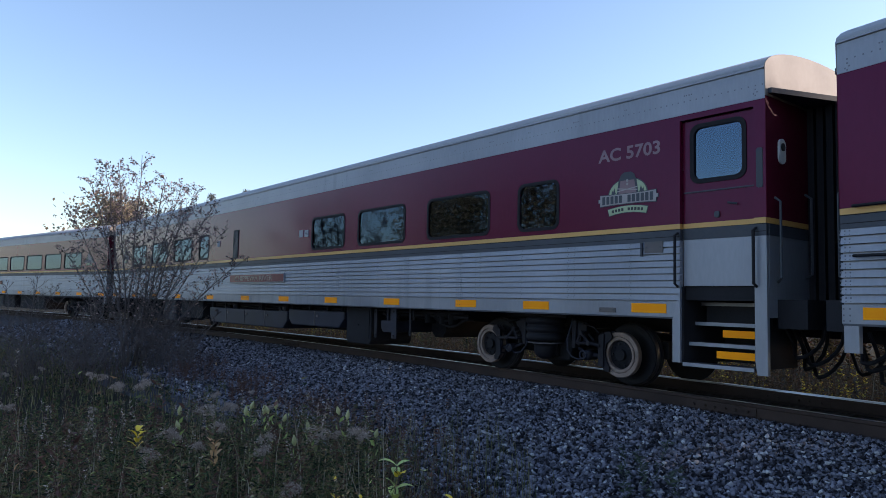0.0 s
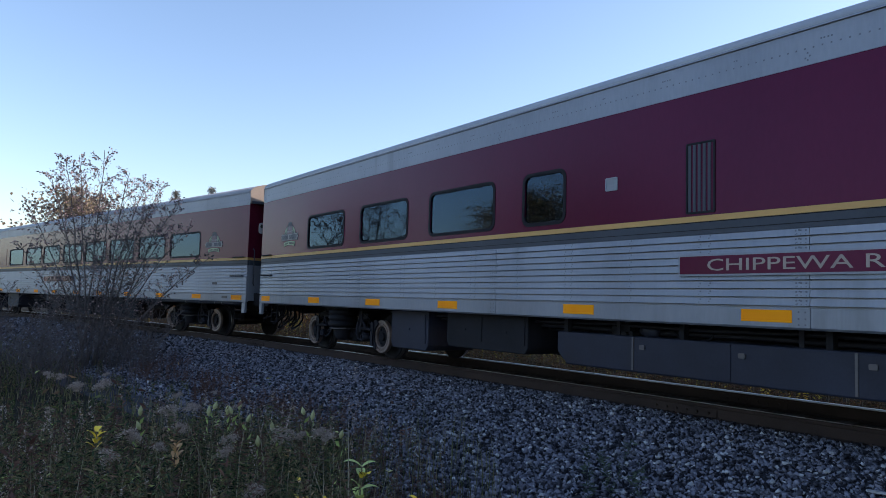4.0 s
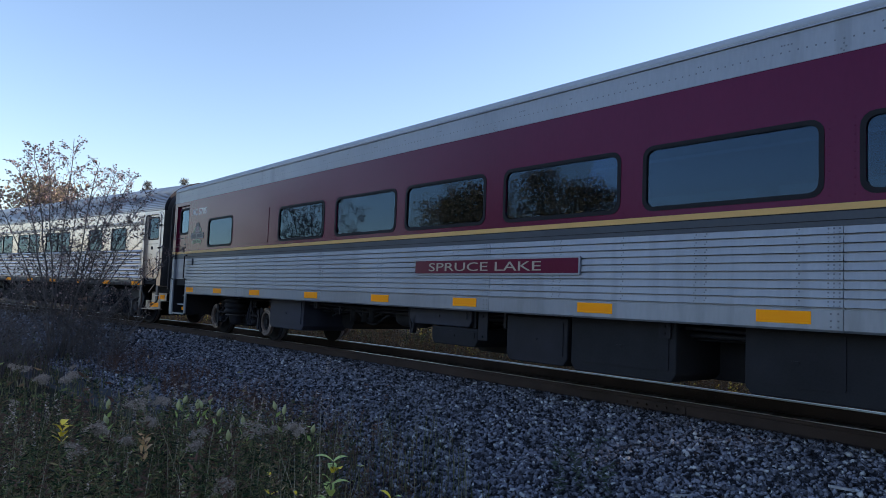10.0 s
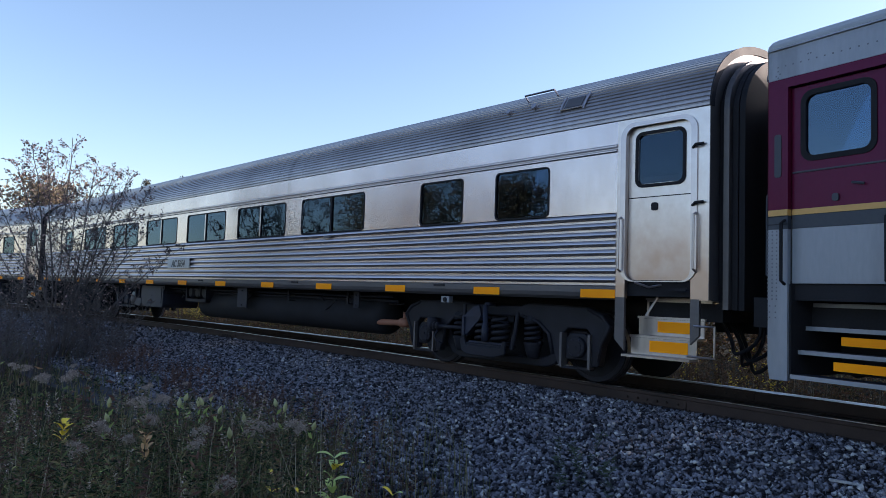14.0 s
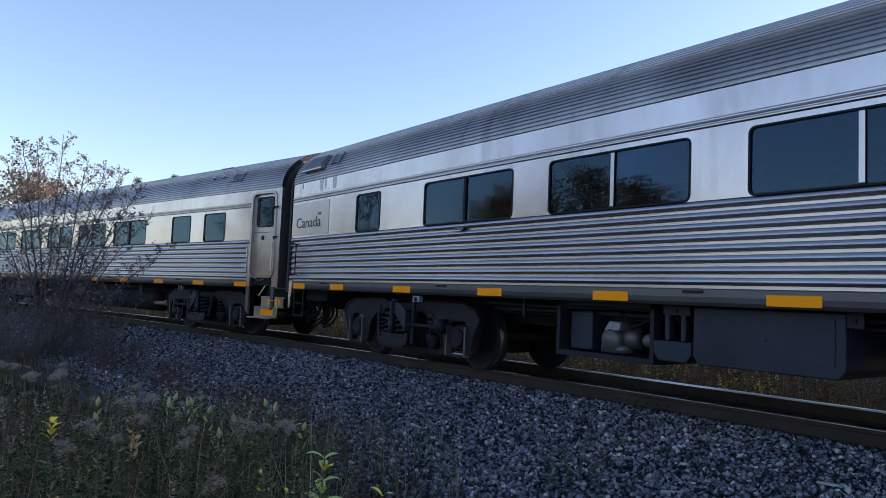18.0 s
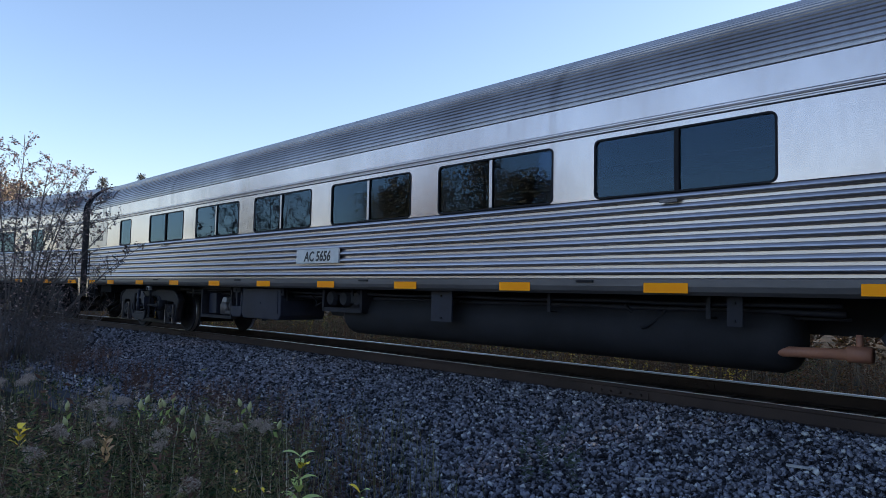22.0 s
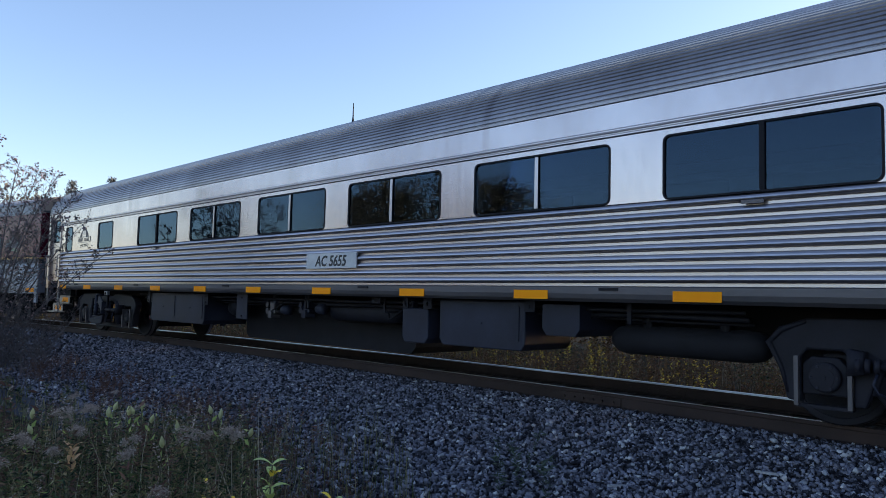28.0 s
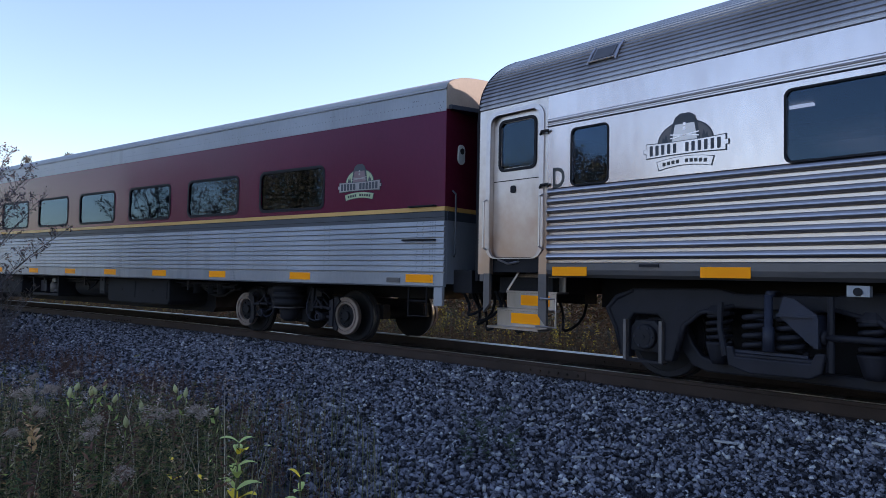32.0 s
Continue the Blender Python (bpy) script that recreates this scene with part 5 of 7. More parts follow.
def stainless_car(k, x0, x1, wins, door, marks, things, label, plate, word, trucks, logos=(), small_end=None, letter=None, lamps=(), antenna=None):
    """A fluted stainless steel car. wins: (x0, x1, split)."""
    car = tagged(new("passenger_car"), label, "railway car", "cars of the train")
    CARS.append((car, k))
    a, b = door
    out = 1 if a > 0 else -1
    body = [(x0, a - 0.12)] if out > 0 else [(b + 0.12, x1)]
    for sgn in (-1, 1):
        inn = sgn * (HALF - 0.06)
        spans = body if sgn < 0 else [(x0, x1)]
        for p, q in spans:
            prof = [(inn, 1.230)]
            for i in range(8):
                z = 1.233 + i * 0.1055
                prof += [(sgn * (HALF - 0.035), z), (sgn * (HALF - 0.035), z + 0.031)]
                prof += [(sgn * (HALF - 0.008 + h), z + 0.033 + 0.071 * f) for f, h in ((0.0, 0.0), (0.12, 0.013), (0.26, 0.022), (0.40, 0.025), (0.6, 0.021), (0.82, 0.011), (1.0, 0.0))]
            prof += [(sgn * (HALF - 0.012), 2.078), (inn, 2.078)]
            bm = bmesh.new()
            ext(bm, prof, p, q)
            part("fluted_panel", bm, STEEL, car, "fluted stainless lower side")
            sill = [(inn, 1.228), (sgn * (HALF - 0.006), 1.228), (sgn * (HALF + 0.003), 1.220), (sgn * (HALF + 0.003), 1.15), (sgn * (HALF - 0.01), 1.10), (sgn * (HALF - 0.05), 1.065), (inn, 1.065)]
            bm = bmesh.new()
            ext(bm, sill, p, q)
            part("sill", bm, SILLSTEEL, car)
            bm = bmesh.new()
            holed(bm, p, q, 2.08, 2.785, [(w[0], w[1], 2.10, 2.71) for w in wins if p < w[0] and w[1] < q], sgn * HALF, inn)
            part("window_belt", bm, STEELDIRTY, car, "plain stainless window belt with faint stains")
            bm = bmesh.new()
            for z in (2.787, 2.842):
                ext(bm, [(inn, z), (sgn * (HALF + 0.002), z), (sgn * (HALF + 0.018), z + 0.012), (sgn * (HALF + 0.018), z + 0.026), (sgn * (HALF + 0.002), z + 0.038), (inn, z + 0.038)], p, q)
            bx(bm, p, q, *sorted((inn, sgn * (HALF - 0.01))), 2.826, 2.841)
            part("moulding", bm, STEEL, car)
            bm = bmesh.new()
            bx(bm, p, q, *sorted((inn, sgn * HALF)), 2.882, 3.148)
            part("letterboard", bm, STEELDIRTY, car)
        for w in wins:
            window(w[0], w[1], 2.10, 2.71, sgn, car, BLACK, w[2] > 0, 0.020, 0.055, STEEL if w[2] == 1 else BLACK)
    prof = steel_roof()
    bm = bmesh.new()
    ext(bm, prof + [(y * 0.96, 3.150 + (z - 3.150) * 0.94) for y, z in prof[::-1]], x0, x1)
    roof = part("roof", bm, STEELROOF, car, "fluted weathered stainless roof")

    def on_roof(deg, h=0.0):
        c = radians(deg)
        return -(HALF + h) * math.cos(c), 3.150 + (0.935 + h) * math.sin(c)
    # roof hatch, grab hoop and lifting lugs near the door end
    h0 = a - 1.0 if out > 0 else b + 0.65
    bm = bmesh.new()
    for d0, d1, e in ((17, 29, 0.03),):
        lo, hi, lo2, hi2 = on_roof(d0, e), on_roof(d1, e), on_roof(d0), on_roof(d1)
        loft(bm, [[(u, *p) for p in (lo, hi, hi2, lo2)] for u in (h0, h0 + 0.36)])
    part("roof_hatch", bm, STEELROOF, roof)
    bm = bmesh.new()
    lo, hi, lo2, hi2 = on_roof(18.5, 0.034), on_roof(27.5, 0.034), on_roof(18.5, 0.028), on_roof(27.5, 0.028)
    loft(bm, [[(u, *p) for p in (lo, hi, hi2, lo2)] for u in (h0 + 0.05, h0 + 0.31)])
    part("hatch_grille", bm, SILLSTEEL, roof)
    if out > 0:
        bm = bmesh.new()
        p, q = on_roof(38), on_roof(38, 0.12)
        rail_bar(bm, [(h0 - 0.25, *p), (h0 - 0.25, *q), (h0 - 0.75, *q), (h0 - 0.75, *p)], 0.014)
        for u in (h0 - 0.5, h0 - 0.95):
            p, q = on_roof(27), on_roof(27, 0.06)
            tube(bm, [(u, *p), (u, *q)], 0.04, 8)
        part("grab_hoop", bm, STEEL, roof)
    # raised intake hood at the other end
    g0 = x0 + 0.3 if out > 0 else x1 - 1.25
    bm = bmesh.new()
    loft(bm, [[(u, *p) for p in (on_roof(13, 0.05 * m + 0.016), on_roof(17, 0.07 * m + 0.016), on_roof(29, 0.05 * m + 0.016), on_roof(30, 0.0), on_roof(13, 0.0))] for u, m in ((g0 + 0.1, 0.2), (g0 + 0.18, 1), (g0 + 0.82, 1), (g0 + 0.9, 0.2))])
    part("intake_hood", bm, SILLSTEEL, roof, "sooty intake hood")
    bm = bmesh.new()
    loft(bm, [[(u, *p) for p in (on_roof(11.5, 0.085), on_roof(13, 0.09), on_roof(13, 0.02), on_roof(11.5, 0.02))] for u in (g0 + 0.1, g0 + 0.9)])
    part("hood_lip", bm, STEEL, roof)
    g1 = g0 + 1.12 if out > 0 else g0 - 0.42
    bm = bmesh.new()
    loft(bm, [[(u, *p) for p in (on_roof(16, 0.03), on_roof(28, 0.03), on_roof(28), on_roof(16))] for u in (g1, g1 + 0.3)])
    part("roof_hatch", bm, STEELROOF, roof)
    bm = bmesh.new()
    loft(bm, [[(u, *p) for p in (on_roof(17.5, 0.034), on_roof(26.5, 0.034), on_roof(26.5, 0.028), on_roof(17.5, 0.028))] for u in (g1 + 0.03, g1 + 0.27)])
    part("hatch_grille", bm, SILLSTEEL, roof)
    # bright bars round both hatches
    for u0, u1, d0, d1 in ((h0, h0 + 0.36, 17, 29), (g1, g1 + 0.3, 16, 28)):
        for u in (u0, u1):
            bm = bmesh.new()
            tube(bm, [(u, *on_roof(g, 0.034)) for g in (d0 - 2, (d0 + d1) / 2, d1 + 1)], 0.013, 6)
            part("hatch_bar", bm, STEEL, roof)
        bm = bmesh.new()
        tube(bm, [(u0, *on_roof(d0, 0.036)), (u1, *on_roof(d0, 0.036))], 0.011, 6)
        part("hatch_bar", bm, STEEL, roof)
    # soot washed down over the letterboard from the intake and the hatch
    for e0, e1, low in ((0.80, 0.94, 2.90), (0.98, 1.08, 2.92), (1.29, 1.46, 2.90), (0.06, 0.11, 3.02)):
        u0, u1 = (g0 + e0, g0 + e1) if out > 0 else (g0 + 0.98 - e1, g0 + 0.98 - e0)
        m = 0.5 * (u0 + u1)
        bm = bmesh.new()
        slab(bm, [(u0, 3.146), (u1, 3.146), (u1 - 0.006, 3.05), (u1 - 0.03, low + 0.05), (m + 0.02, low), (m, low + 0.07), (m - 0.03, low + 0.02), (u0 + 0.012, low + 0.10)], -HALF - 0.0016, -HALF + 0.002)
        part("soot_streak", bm, SOOT, car)
    for w in wins:
        if w[2] == 2:
            m = 0.5 * (w[0] + w[1]) - 0.08
            bm = bmesh.new()
            slab(bm, rrect(m - 0.1, m + 0.1, 1.982, 2.016, 0.004, 1), -HALF - 0.024, -HALF - 0.008)
            part("maker_plate", bm, SILLSTEEL, car)
    if antenna:
        bm = bmesh.new()
        p = on_roof(62)
        tube(bm, [(antenna, p[0], p[1] - 0.02), (antenna, p[0], p[1] + 0.08), (antenna, p[0], p[1] + 0.34)], [0.03, 0.012, 0.006], 6)
        part("antenna", bm, UNDER, roof)
    # ends, with a full-width diaphragm
    for x, d in ((x0, -1), (x1, 1)):
        xa, xb = sorted((x - d * 0.002, x - d * 0.06))
        bm = bmesh.new()
        smooth = [on_roof(g, -0.07) for g in range(0, 181, 9)]
        ext(bm, smooth + [(1.45, 1.09), (-1.45, 1.09)], xa, xb)
        end = part("end_wall", bm, SILLSTEEL, car)
        # dull strips added over the corner faces to put out their sunlight
        for q in (-1, 1):
            bm = bmesh.new()
            bx(bm, *sorted((x + d * 0.0005, x + d * 0.007)), *sorted((q * (HALF + 0.001), q * (HALF - 0.066))), 1.1, 3.15)
            part("corner_shade_strip", bm, SILLSTEEL, end)
        # dark rim laid over the roof's end face in place of shade
        bm = bmesh.new()
        rim = [on_roof(g, 0.018) for g in range(0, 181, 6)] + [on_roof(g, -0.075) for g in range(180, -1, -6)]
        ext(bm, rim, *sorted((x + d * 0.001, x + d * 0.014)))
        part("roof_end_shade_rim", bm, TRUCKGREY, roof)
        arc = [on_roof(g, -0.13) for g in range(0, 181, 9)]
        arc2 = [on_roof(g, -0.40) for g in range(0, 181, 9)]
        for i in range(4):
            u = x + d * (0.004 + 0.072 * i)
            bm = bmesh.new()
            m = 0.02 if i == 1 else 0.06
            loop_a = [(y * (1 - m), z - m) for y, z in arc] + [(1.39 * (1 - m), 1.0), (-1.39 * (1 - m), 1.0)]
            ext(bm, loop_a, *sorted((u, u + d * 0.06)))
            part("diaphragm", bm, SILLSTEEL if i == 1 else BLACK, end, "formed steel end shroud" if i == 1 else "")
        coupler(car, x, d)
        if abs(x - a) > 3:
            bm = bmesh.new()
            for e in (0.18, 0.38):
                rail_bar(bm, [(x - d * e, -HALF - 0.02, 1.95), (x - d * e, -HALF - 0.075, 1.93), (x - d * e, -HALF - 0.075, 1.36), (x - d * e, -HALF - 0.02, 1.34)])
            for zz in (1.95, 1.36):
                rail_bar(bm, [(x - d * 0.18, -HALF - 0.075, zz), (x - d * 0.38, -HALF - 0.075, zz)], 0.012)
            part("grab_iron", bm, UNDER, car)
            bm = bmesh.new()
            slab(bm, [(x - d * 0.0, 1.24), (x - d * 0.13, 1.24), (x - d * 0.13, 1.10), (x - d * 0.08, 0.72), (x, 0.70)], -HALF - 0.008, -HALF + 0.03)
            part("corner_plate", bm, STEELDIRTY, car)
            bm = bmesh.new()
            for e in (0.16, 0.56):
                rail_bar(bm, [(x - d * e, -1.48, 1.1), (x - d * e, -1.48, 0.55)])
            for zz in (0.56, 0.8):
                rail_bar(bm, [(x - d * 0.16, -1.48, zz), (x - d * 0.56, -1.48, zz)])
            part("end_ladder", bm, TRUCKGREY, car)
    shell(car, x0, x1, 3.05)
    # door, its arched frame, steps
    e0, e1 = (a - 0.12, x1) if out > 0 else (x0, b + 0.12)
    bm = bmesh.new()
    holed(bm, e0, e1, 1.1, 3.148, [(a, b, 1.1 - 0.01, 3.06)], -HALF, -HALF + 0.06)
    fr = part("door_surround", bm, DOORSTEEL, car)
    bm = bmesh.new()
    outer = rrect(a - 0.07, b + 0.07, 1.28, 3.10, 0.17, 6)
    inner = rrect(a, b, 1.29, 3.05, 0.12, 6)
    ring(bm, outer, inner, -HALF - 0.016, -HALF + 0.02)
    part("door_arch", bm, STEEL, fr)
    yd = -HALF + 0.05
    bm = bmesh.new()
    holed(bm, a + 0.004, b - 0.004, 1.3, 3.055, [(a + 0.13, b - 0.13, 2.39, 2.95)], yd, yd + 0.045)
    dr = part("vestibule_door", bm, DOORSTEEL, car, "stainless door stained brown towards its foot")
    bm = bmesh.new()
    ring(bm, rrect(a + 0.09, b - 0.09, 2.35, 2.99, 0.09), rrect(a + 0.125, b - 0.125, 2.385, 2.955, 0.07), yd - 0.012, yd + 0.03)
    part("door_gasket", bm, BLACK, dr)
    bm = bmesh.new()
    bx(bm, a + 0.12, b - 0.12, yd + 0.012, yd + 0.02, 2.38, 2.96)
    part("pane", bm, GLASS, dr).visible_shadow = False
    bm = bmesh.new()
    bx(bm, a + 0.01, b - 0.01, yd - 0.004, yd, 2.232, 2.242)
    slab(bm, rrect((a + b) / 2 - 0.1, (a + b) / 2 - 0.02, 2.08, 2.17, 0.02, 2), yd - 0.012, yd)
    part("door_latch", bm, UNDER, dr)
    for zz in (2.72, 2.1):
        bm = bmesh.new()
        rail_bar(bm, [(b + 0.02, -HALF - 0.015, zz), (b + 0.07, -HALF - 0.06, zz + 0.02), (b + 0.15, -HALF - 0.02, zz + 0.03)], 0.016)
        part("door_hinge", bm, UNDER, fr)
    for u in (a - 0.05, b + 0.06):
        bm = bmesh.new()
        rail_bar(bm, [(u, -HALF, 2.02), (u, -HALF - 0.07, 1.99), (u, -HALF - 0.07, 1.42), (u, -HALF, 1.39)], 0.015)
        part("handrail", bm, STEEL, car)
    s0, s1 = (a - 0.12, b + 0.1) if out > 0 else (a - 0.1, b + 0.12)
    well = None
    for p, q, tip in ((s0, a, 1), (b, s1, -1)):
        bm = bmesh.new()
        slab(bm, [(p, 1.1), (q, 1.1), (q, 0.50 if tip * out > 0 else 0.72), (p, 0.62)], -HALF - 0.002, -HALF + 0.04)
        well = part("stairwell_side", bm, SILLSTEEL, car)
    for i in range(4):
        z, y = 0.46 + 0.215 * i, -HALF + 0.0 + 0.17 * i
        bm = bmesh.new()
        bx(bm, a - 0.03, b + 0.0, y, y + 0.22, z - 0.025, z)
        bx(bm, a - 0.0, b - 0.0, y + 0.155, y + 0.172, z + 0.002, z + 0.188)
        part("step", bm, STEELROOF, well)
        if i < 3:
            bm = bmesh.new()
            bx(bm, a + 0.24, b - 0.1, y + 0.150, y + 0.1548, z + 0.04, z + 0.165)
            part("step_edge", bm, REFLECT, well, "amber step riser")
    bm = bmesh.new()
    rail_bar(bm, [(b - 0.02, -HALF - 0.02, 0.5), (b + 0.28, -HALF - 0.02, 0.5), (b + 0.28, -HALF - 0.02, 0.82), (b + 0.05, -HALF - 0.02, 0.82)])
    part("step_rail", bm, STEEL, well)
    bm = bmesh.new()
    rail_bar(bm, [(a + 0.1, -HALF + 0.05, 1.27), (a + 0.3, -HALF + 0.02, 1.22), (a + 0.42, -HALF + 0.1, 1.25)])
    part("step_rail", bm, STEEL, well)
    bm = bmesh.new()
    rail_bar(bm, [(a + 0.22, -HALF + 0.1, 0.9), (a + 0.36, -HALF + 0.25, 1.24)])
    part("step_rail", bm, STEEL, well)
    markers(car, marks, 1.085, 1.185, -HALF - 0.004)
    for m in marks[::2]:
        bm = bmesh.new()
        bx(bm, m + 0.9, m + 1.12, -HALF - 0.02, -HALF + 0.01, 1.185, 1.212)
        part("drain_slot", bm, UNDER, car)
    # number board
    u, v, text = plate
    bm = bmesh.new()
    slab(bm, rrect(u, v, 1.475, 1.705, 0.008, 1), -HALF - 0.034, -HALF - 0.012)
    pl = part("number_board", bm, WHITE, car, "pale board with black car number")
    words(text, u + 0.23, v - 0.22, 1.505, 0.17, -HALF - 0.034, INK, pl, slant=0.2, bold=0.025)
    # panel with the national wordmark and a small flag
    u, v = word
    bm = bmesh.new()
    for p, q in ((u - 0.2, u + 0.42), (u + 0.424, v + 0.3)):
        p, q = max(p, x0 + 0.01), min(q, x1 - 0.01)
        bx(bm, p, q, -HALF - 0.006, -HALF - 0.001, 2.11, 2.74)
    wp = part("sign_panel", bm, SIGNSTEEL, car)
    words("Canada", u, v, 2.26, 0.20, -HALF - 0.006, INK, wp)
    bm = bmesh.new()
    for p, q in ((-0.13, -0.10), (-0.03, 0.0)):
        bx(bm, v + p, v + q, -HALF - 0.010, -HALF - 0.005, 2.475, 2.53)
    slab(bm, [(v - 0.085, 2.495), (v - 0.065, 2.525), (v - 0.045, 2.495), (v - 0.065, 2.48)], -HALF - 0.010, -HALF - 0.005)
    part("small_flag", bm, REDFLAG, wp)
    for u in logos:
        emblem(u, 2.345, 0.885, car, True)
    if letter:
        words("D", letter, letter + 0.17, 2.08, 0.23, -HALF + 0.002, INK, car, bold=0.02)
    # lit tubes on the cabin ceiling
    for u, v in lamps:
        bm = bmesh.new()
        for y in (-0.75, 0.35):
            bx(bm, u, v, y - 0.03, y + 0.03, 3.0, 3.03)
        part("ceiling_tube", bm, LAMP, car)
    for u in trucks:
        bm = bmesh.new()
        s = 1 if u > 0 else -1
        bx(bm, u - s * 0.72 - 0.085, u - s * 0.72 + 0.085, -1.47, -1.4, 0.95, 1.04)
        q = part("valve_box", bm, SILVER, car)
        bm = bmesh.new()
        tube(bm, [(u - s * 0.72, -1.472, 0.99), (u - s * 0.72, -1.485, 0.99)], 0.035, 10)
        part("valve_knob", bm, UNDER, q)
    gear(car, things)
    piping(car, x0 + 5.6, x1 - 5.6, 1.0)
    if k == 4:
        bm = bmesh.new()
        tube(bm, [(-6.32, -1.1, 0.48), (-6.2, -1.1, 0.49), (-5.95, -1.1, 0.54)], [0.06, 0.065, 0.05], 14)
        tk = shade(part("air_valve", bm, UNDER, car))
        bm = bmesh.new()
        tube(bm, [(-6.345, -1.1, 0.48), (-6.321, -1.1, 0.48)], [0.055, 0.062], 14)
        part("cap", bm, REDFLAG, tk, "red end cap")
    if k in (2, 3):
        bm = bmesh.new()
        tube(bm, [(6.2, -1.05, 0.56), (6.26, -1.05, 0.56), (6.27, -1.05, 0.56), (6.9, -1.05, 0.575), (6.91, -1.05, 0.58), (7.1, -1.05, 0.58)], [0.06, 0.06, 0.05, 0.05, 0.075, 0.075], 14)
        tube(bm, [(7.0, -1.05, 0.6), (7.0, -1.05, 0.75)], 0.03, 8)
        shade(part("brake_cylinder", bm, RUST, car, "rusty brake cylinder, its colour brightened as if sunlit"))
    for u in trucks:
        outboard_truck(car, k, u, -1 if u > 0 else 1)
    return car


M_GEAR = [("centre", -4.0, 3.9, 0.36, 0.95, UNDER), ("box", -7.0, -5.9, 0.28, 0.9, BOXGREY), ("box", -5.4, -3.6, 0.4, 0.92, UNDER), ("trough", -3.06, 1.65, 0.345, 0.74, BOXGREY), ("trough", 1.72, 4.13, 0.46, 0.79, BOXGREY), ("valves", 0.95, 1.25, 0.62, 0.90, BOXGREY), ("valves", -2.3, -2.0, 0.64, 0.90, UNDER), ("box", 4.24, 5.12, 0.2, 0.9, UNDER), ("plate", 5.27, 5.36, 0.35, 0.88, TRUCKGREY), ("box", 5.45, 5.83, 0.46, 0.67, BOXGREY), ("plate", 5.83, 5.98, 0.36, 0.9, BOXGREY), ("centre", 5.9, 6.3, 0.38, 0.7, UNDER), ("plate", 6.37, 6.42, 0.43, 0.9, TRUCKGREY), ("rigging", 6.45, 7.6, 0.62, 0.88, UNDER)]
B_GEAR = [("box", 3.04, 5.9, 0.285, 0.92, UNDER), ("tank", 5.7, 7.1, 0.6, 0.9, UNDER), ("plate", 5.10, 5.34, 0.6, 0.89, BOXGREY), ("centre", -1.7, 2.76, 0.29, 0.92, UNDER), ("box", 0.92, 2.31, 0.29, 0.92, UNDER), ("plate", 2.12, 2.26, 0.74, 0.92, TRUCKGREY), ("box", -0.16, 0.86, 0.31, 0.88, TRUCKGREY), ("plate", -0.68, -0.50, 0.52, 0.9, TRUCKGREY), ("box", -1.72, -0.72, 0.41, 0.66, UNDER), ("box", -2.28, -0.86, 0.67, 0.92, BOXGREY), ("centre", -2.65, -2.0, 0.38, 0.62, UNDER), ("strut", -2.32, -2.12, 0.52, 0.92, TRUCKGREY), ("tank", -3.2, -2.35, 0.57, 0.88, UNDER), ("rigging", -4.36, -3.3, 0.56, 0.84, UNDER), ("centre", -5.2, -4.66, 0.56, 0.70, UNDER), ("box", -7.08, -5.65, 0.34, 0.92, BOXGREY), ("centre", -5.65, -5.2, 0.40, 0.92, UNDER), ("plate", -5.22, -5.10, 0.78, 0.92, TRUCKGREY)]
F_GEAR = [("centre", -4.6, 5.9, 0.25, 0.95, UNDER), ("box", 3.2, 5.6, 0.4, 0.9, UNDER), ("tank", 1.0, 2.8, 0.45, 0.9, UNDER), ("plate", 2.9, 3.1, 0.55, 0.9, TRUCKGREY), ("rack", -0.6, 0.8, 0.42, 0.9, UNDER), ("box", -3.8, -1.2, 0.42, 0.9, UNDER), ("box", -6.4, -5.3, 0.3, 0.9, BOXGREY), ("rigging", 6.0, 7.4, 0.6, 0.88, UNDER)]
S_GEAR = [("tank", -0.7, 6.45, 0.34, 0.98, UNDER), ("plate", 5.95, 6.10, 0.78, 1.06, TRUCKGREY), ("rack", -5.65, -4.25, 0.42, 1.06, TRUCKGREY), ("box", -4.24, -3.79, 0.48, 0.69, BOXGREY), ("plate", -4.1, -3.79, 0.96, 1.06, TRUCKGREY), ("box", -3.77, -2.32, 0.48, 1.05, BOXGREY), ("plate", -2.30, -2.17, 0.93, 1.06, TRUCKGREY), ("centre", -2.0, -1.42, 0.58, 1.0, UNDER), ("cylinders", -1.05, 0.06, 0.69, 1.05, TRUCKGREY), ("plate", 1.76, 2.17, 0.65, 1.06, BOXGREY)]
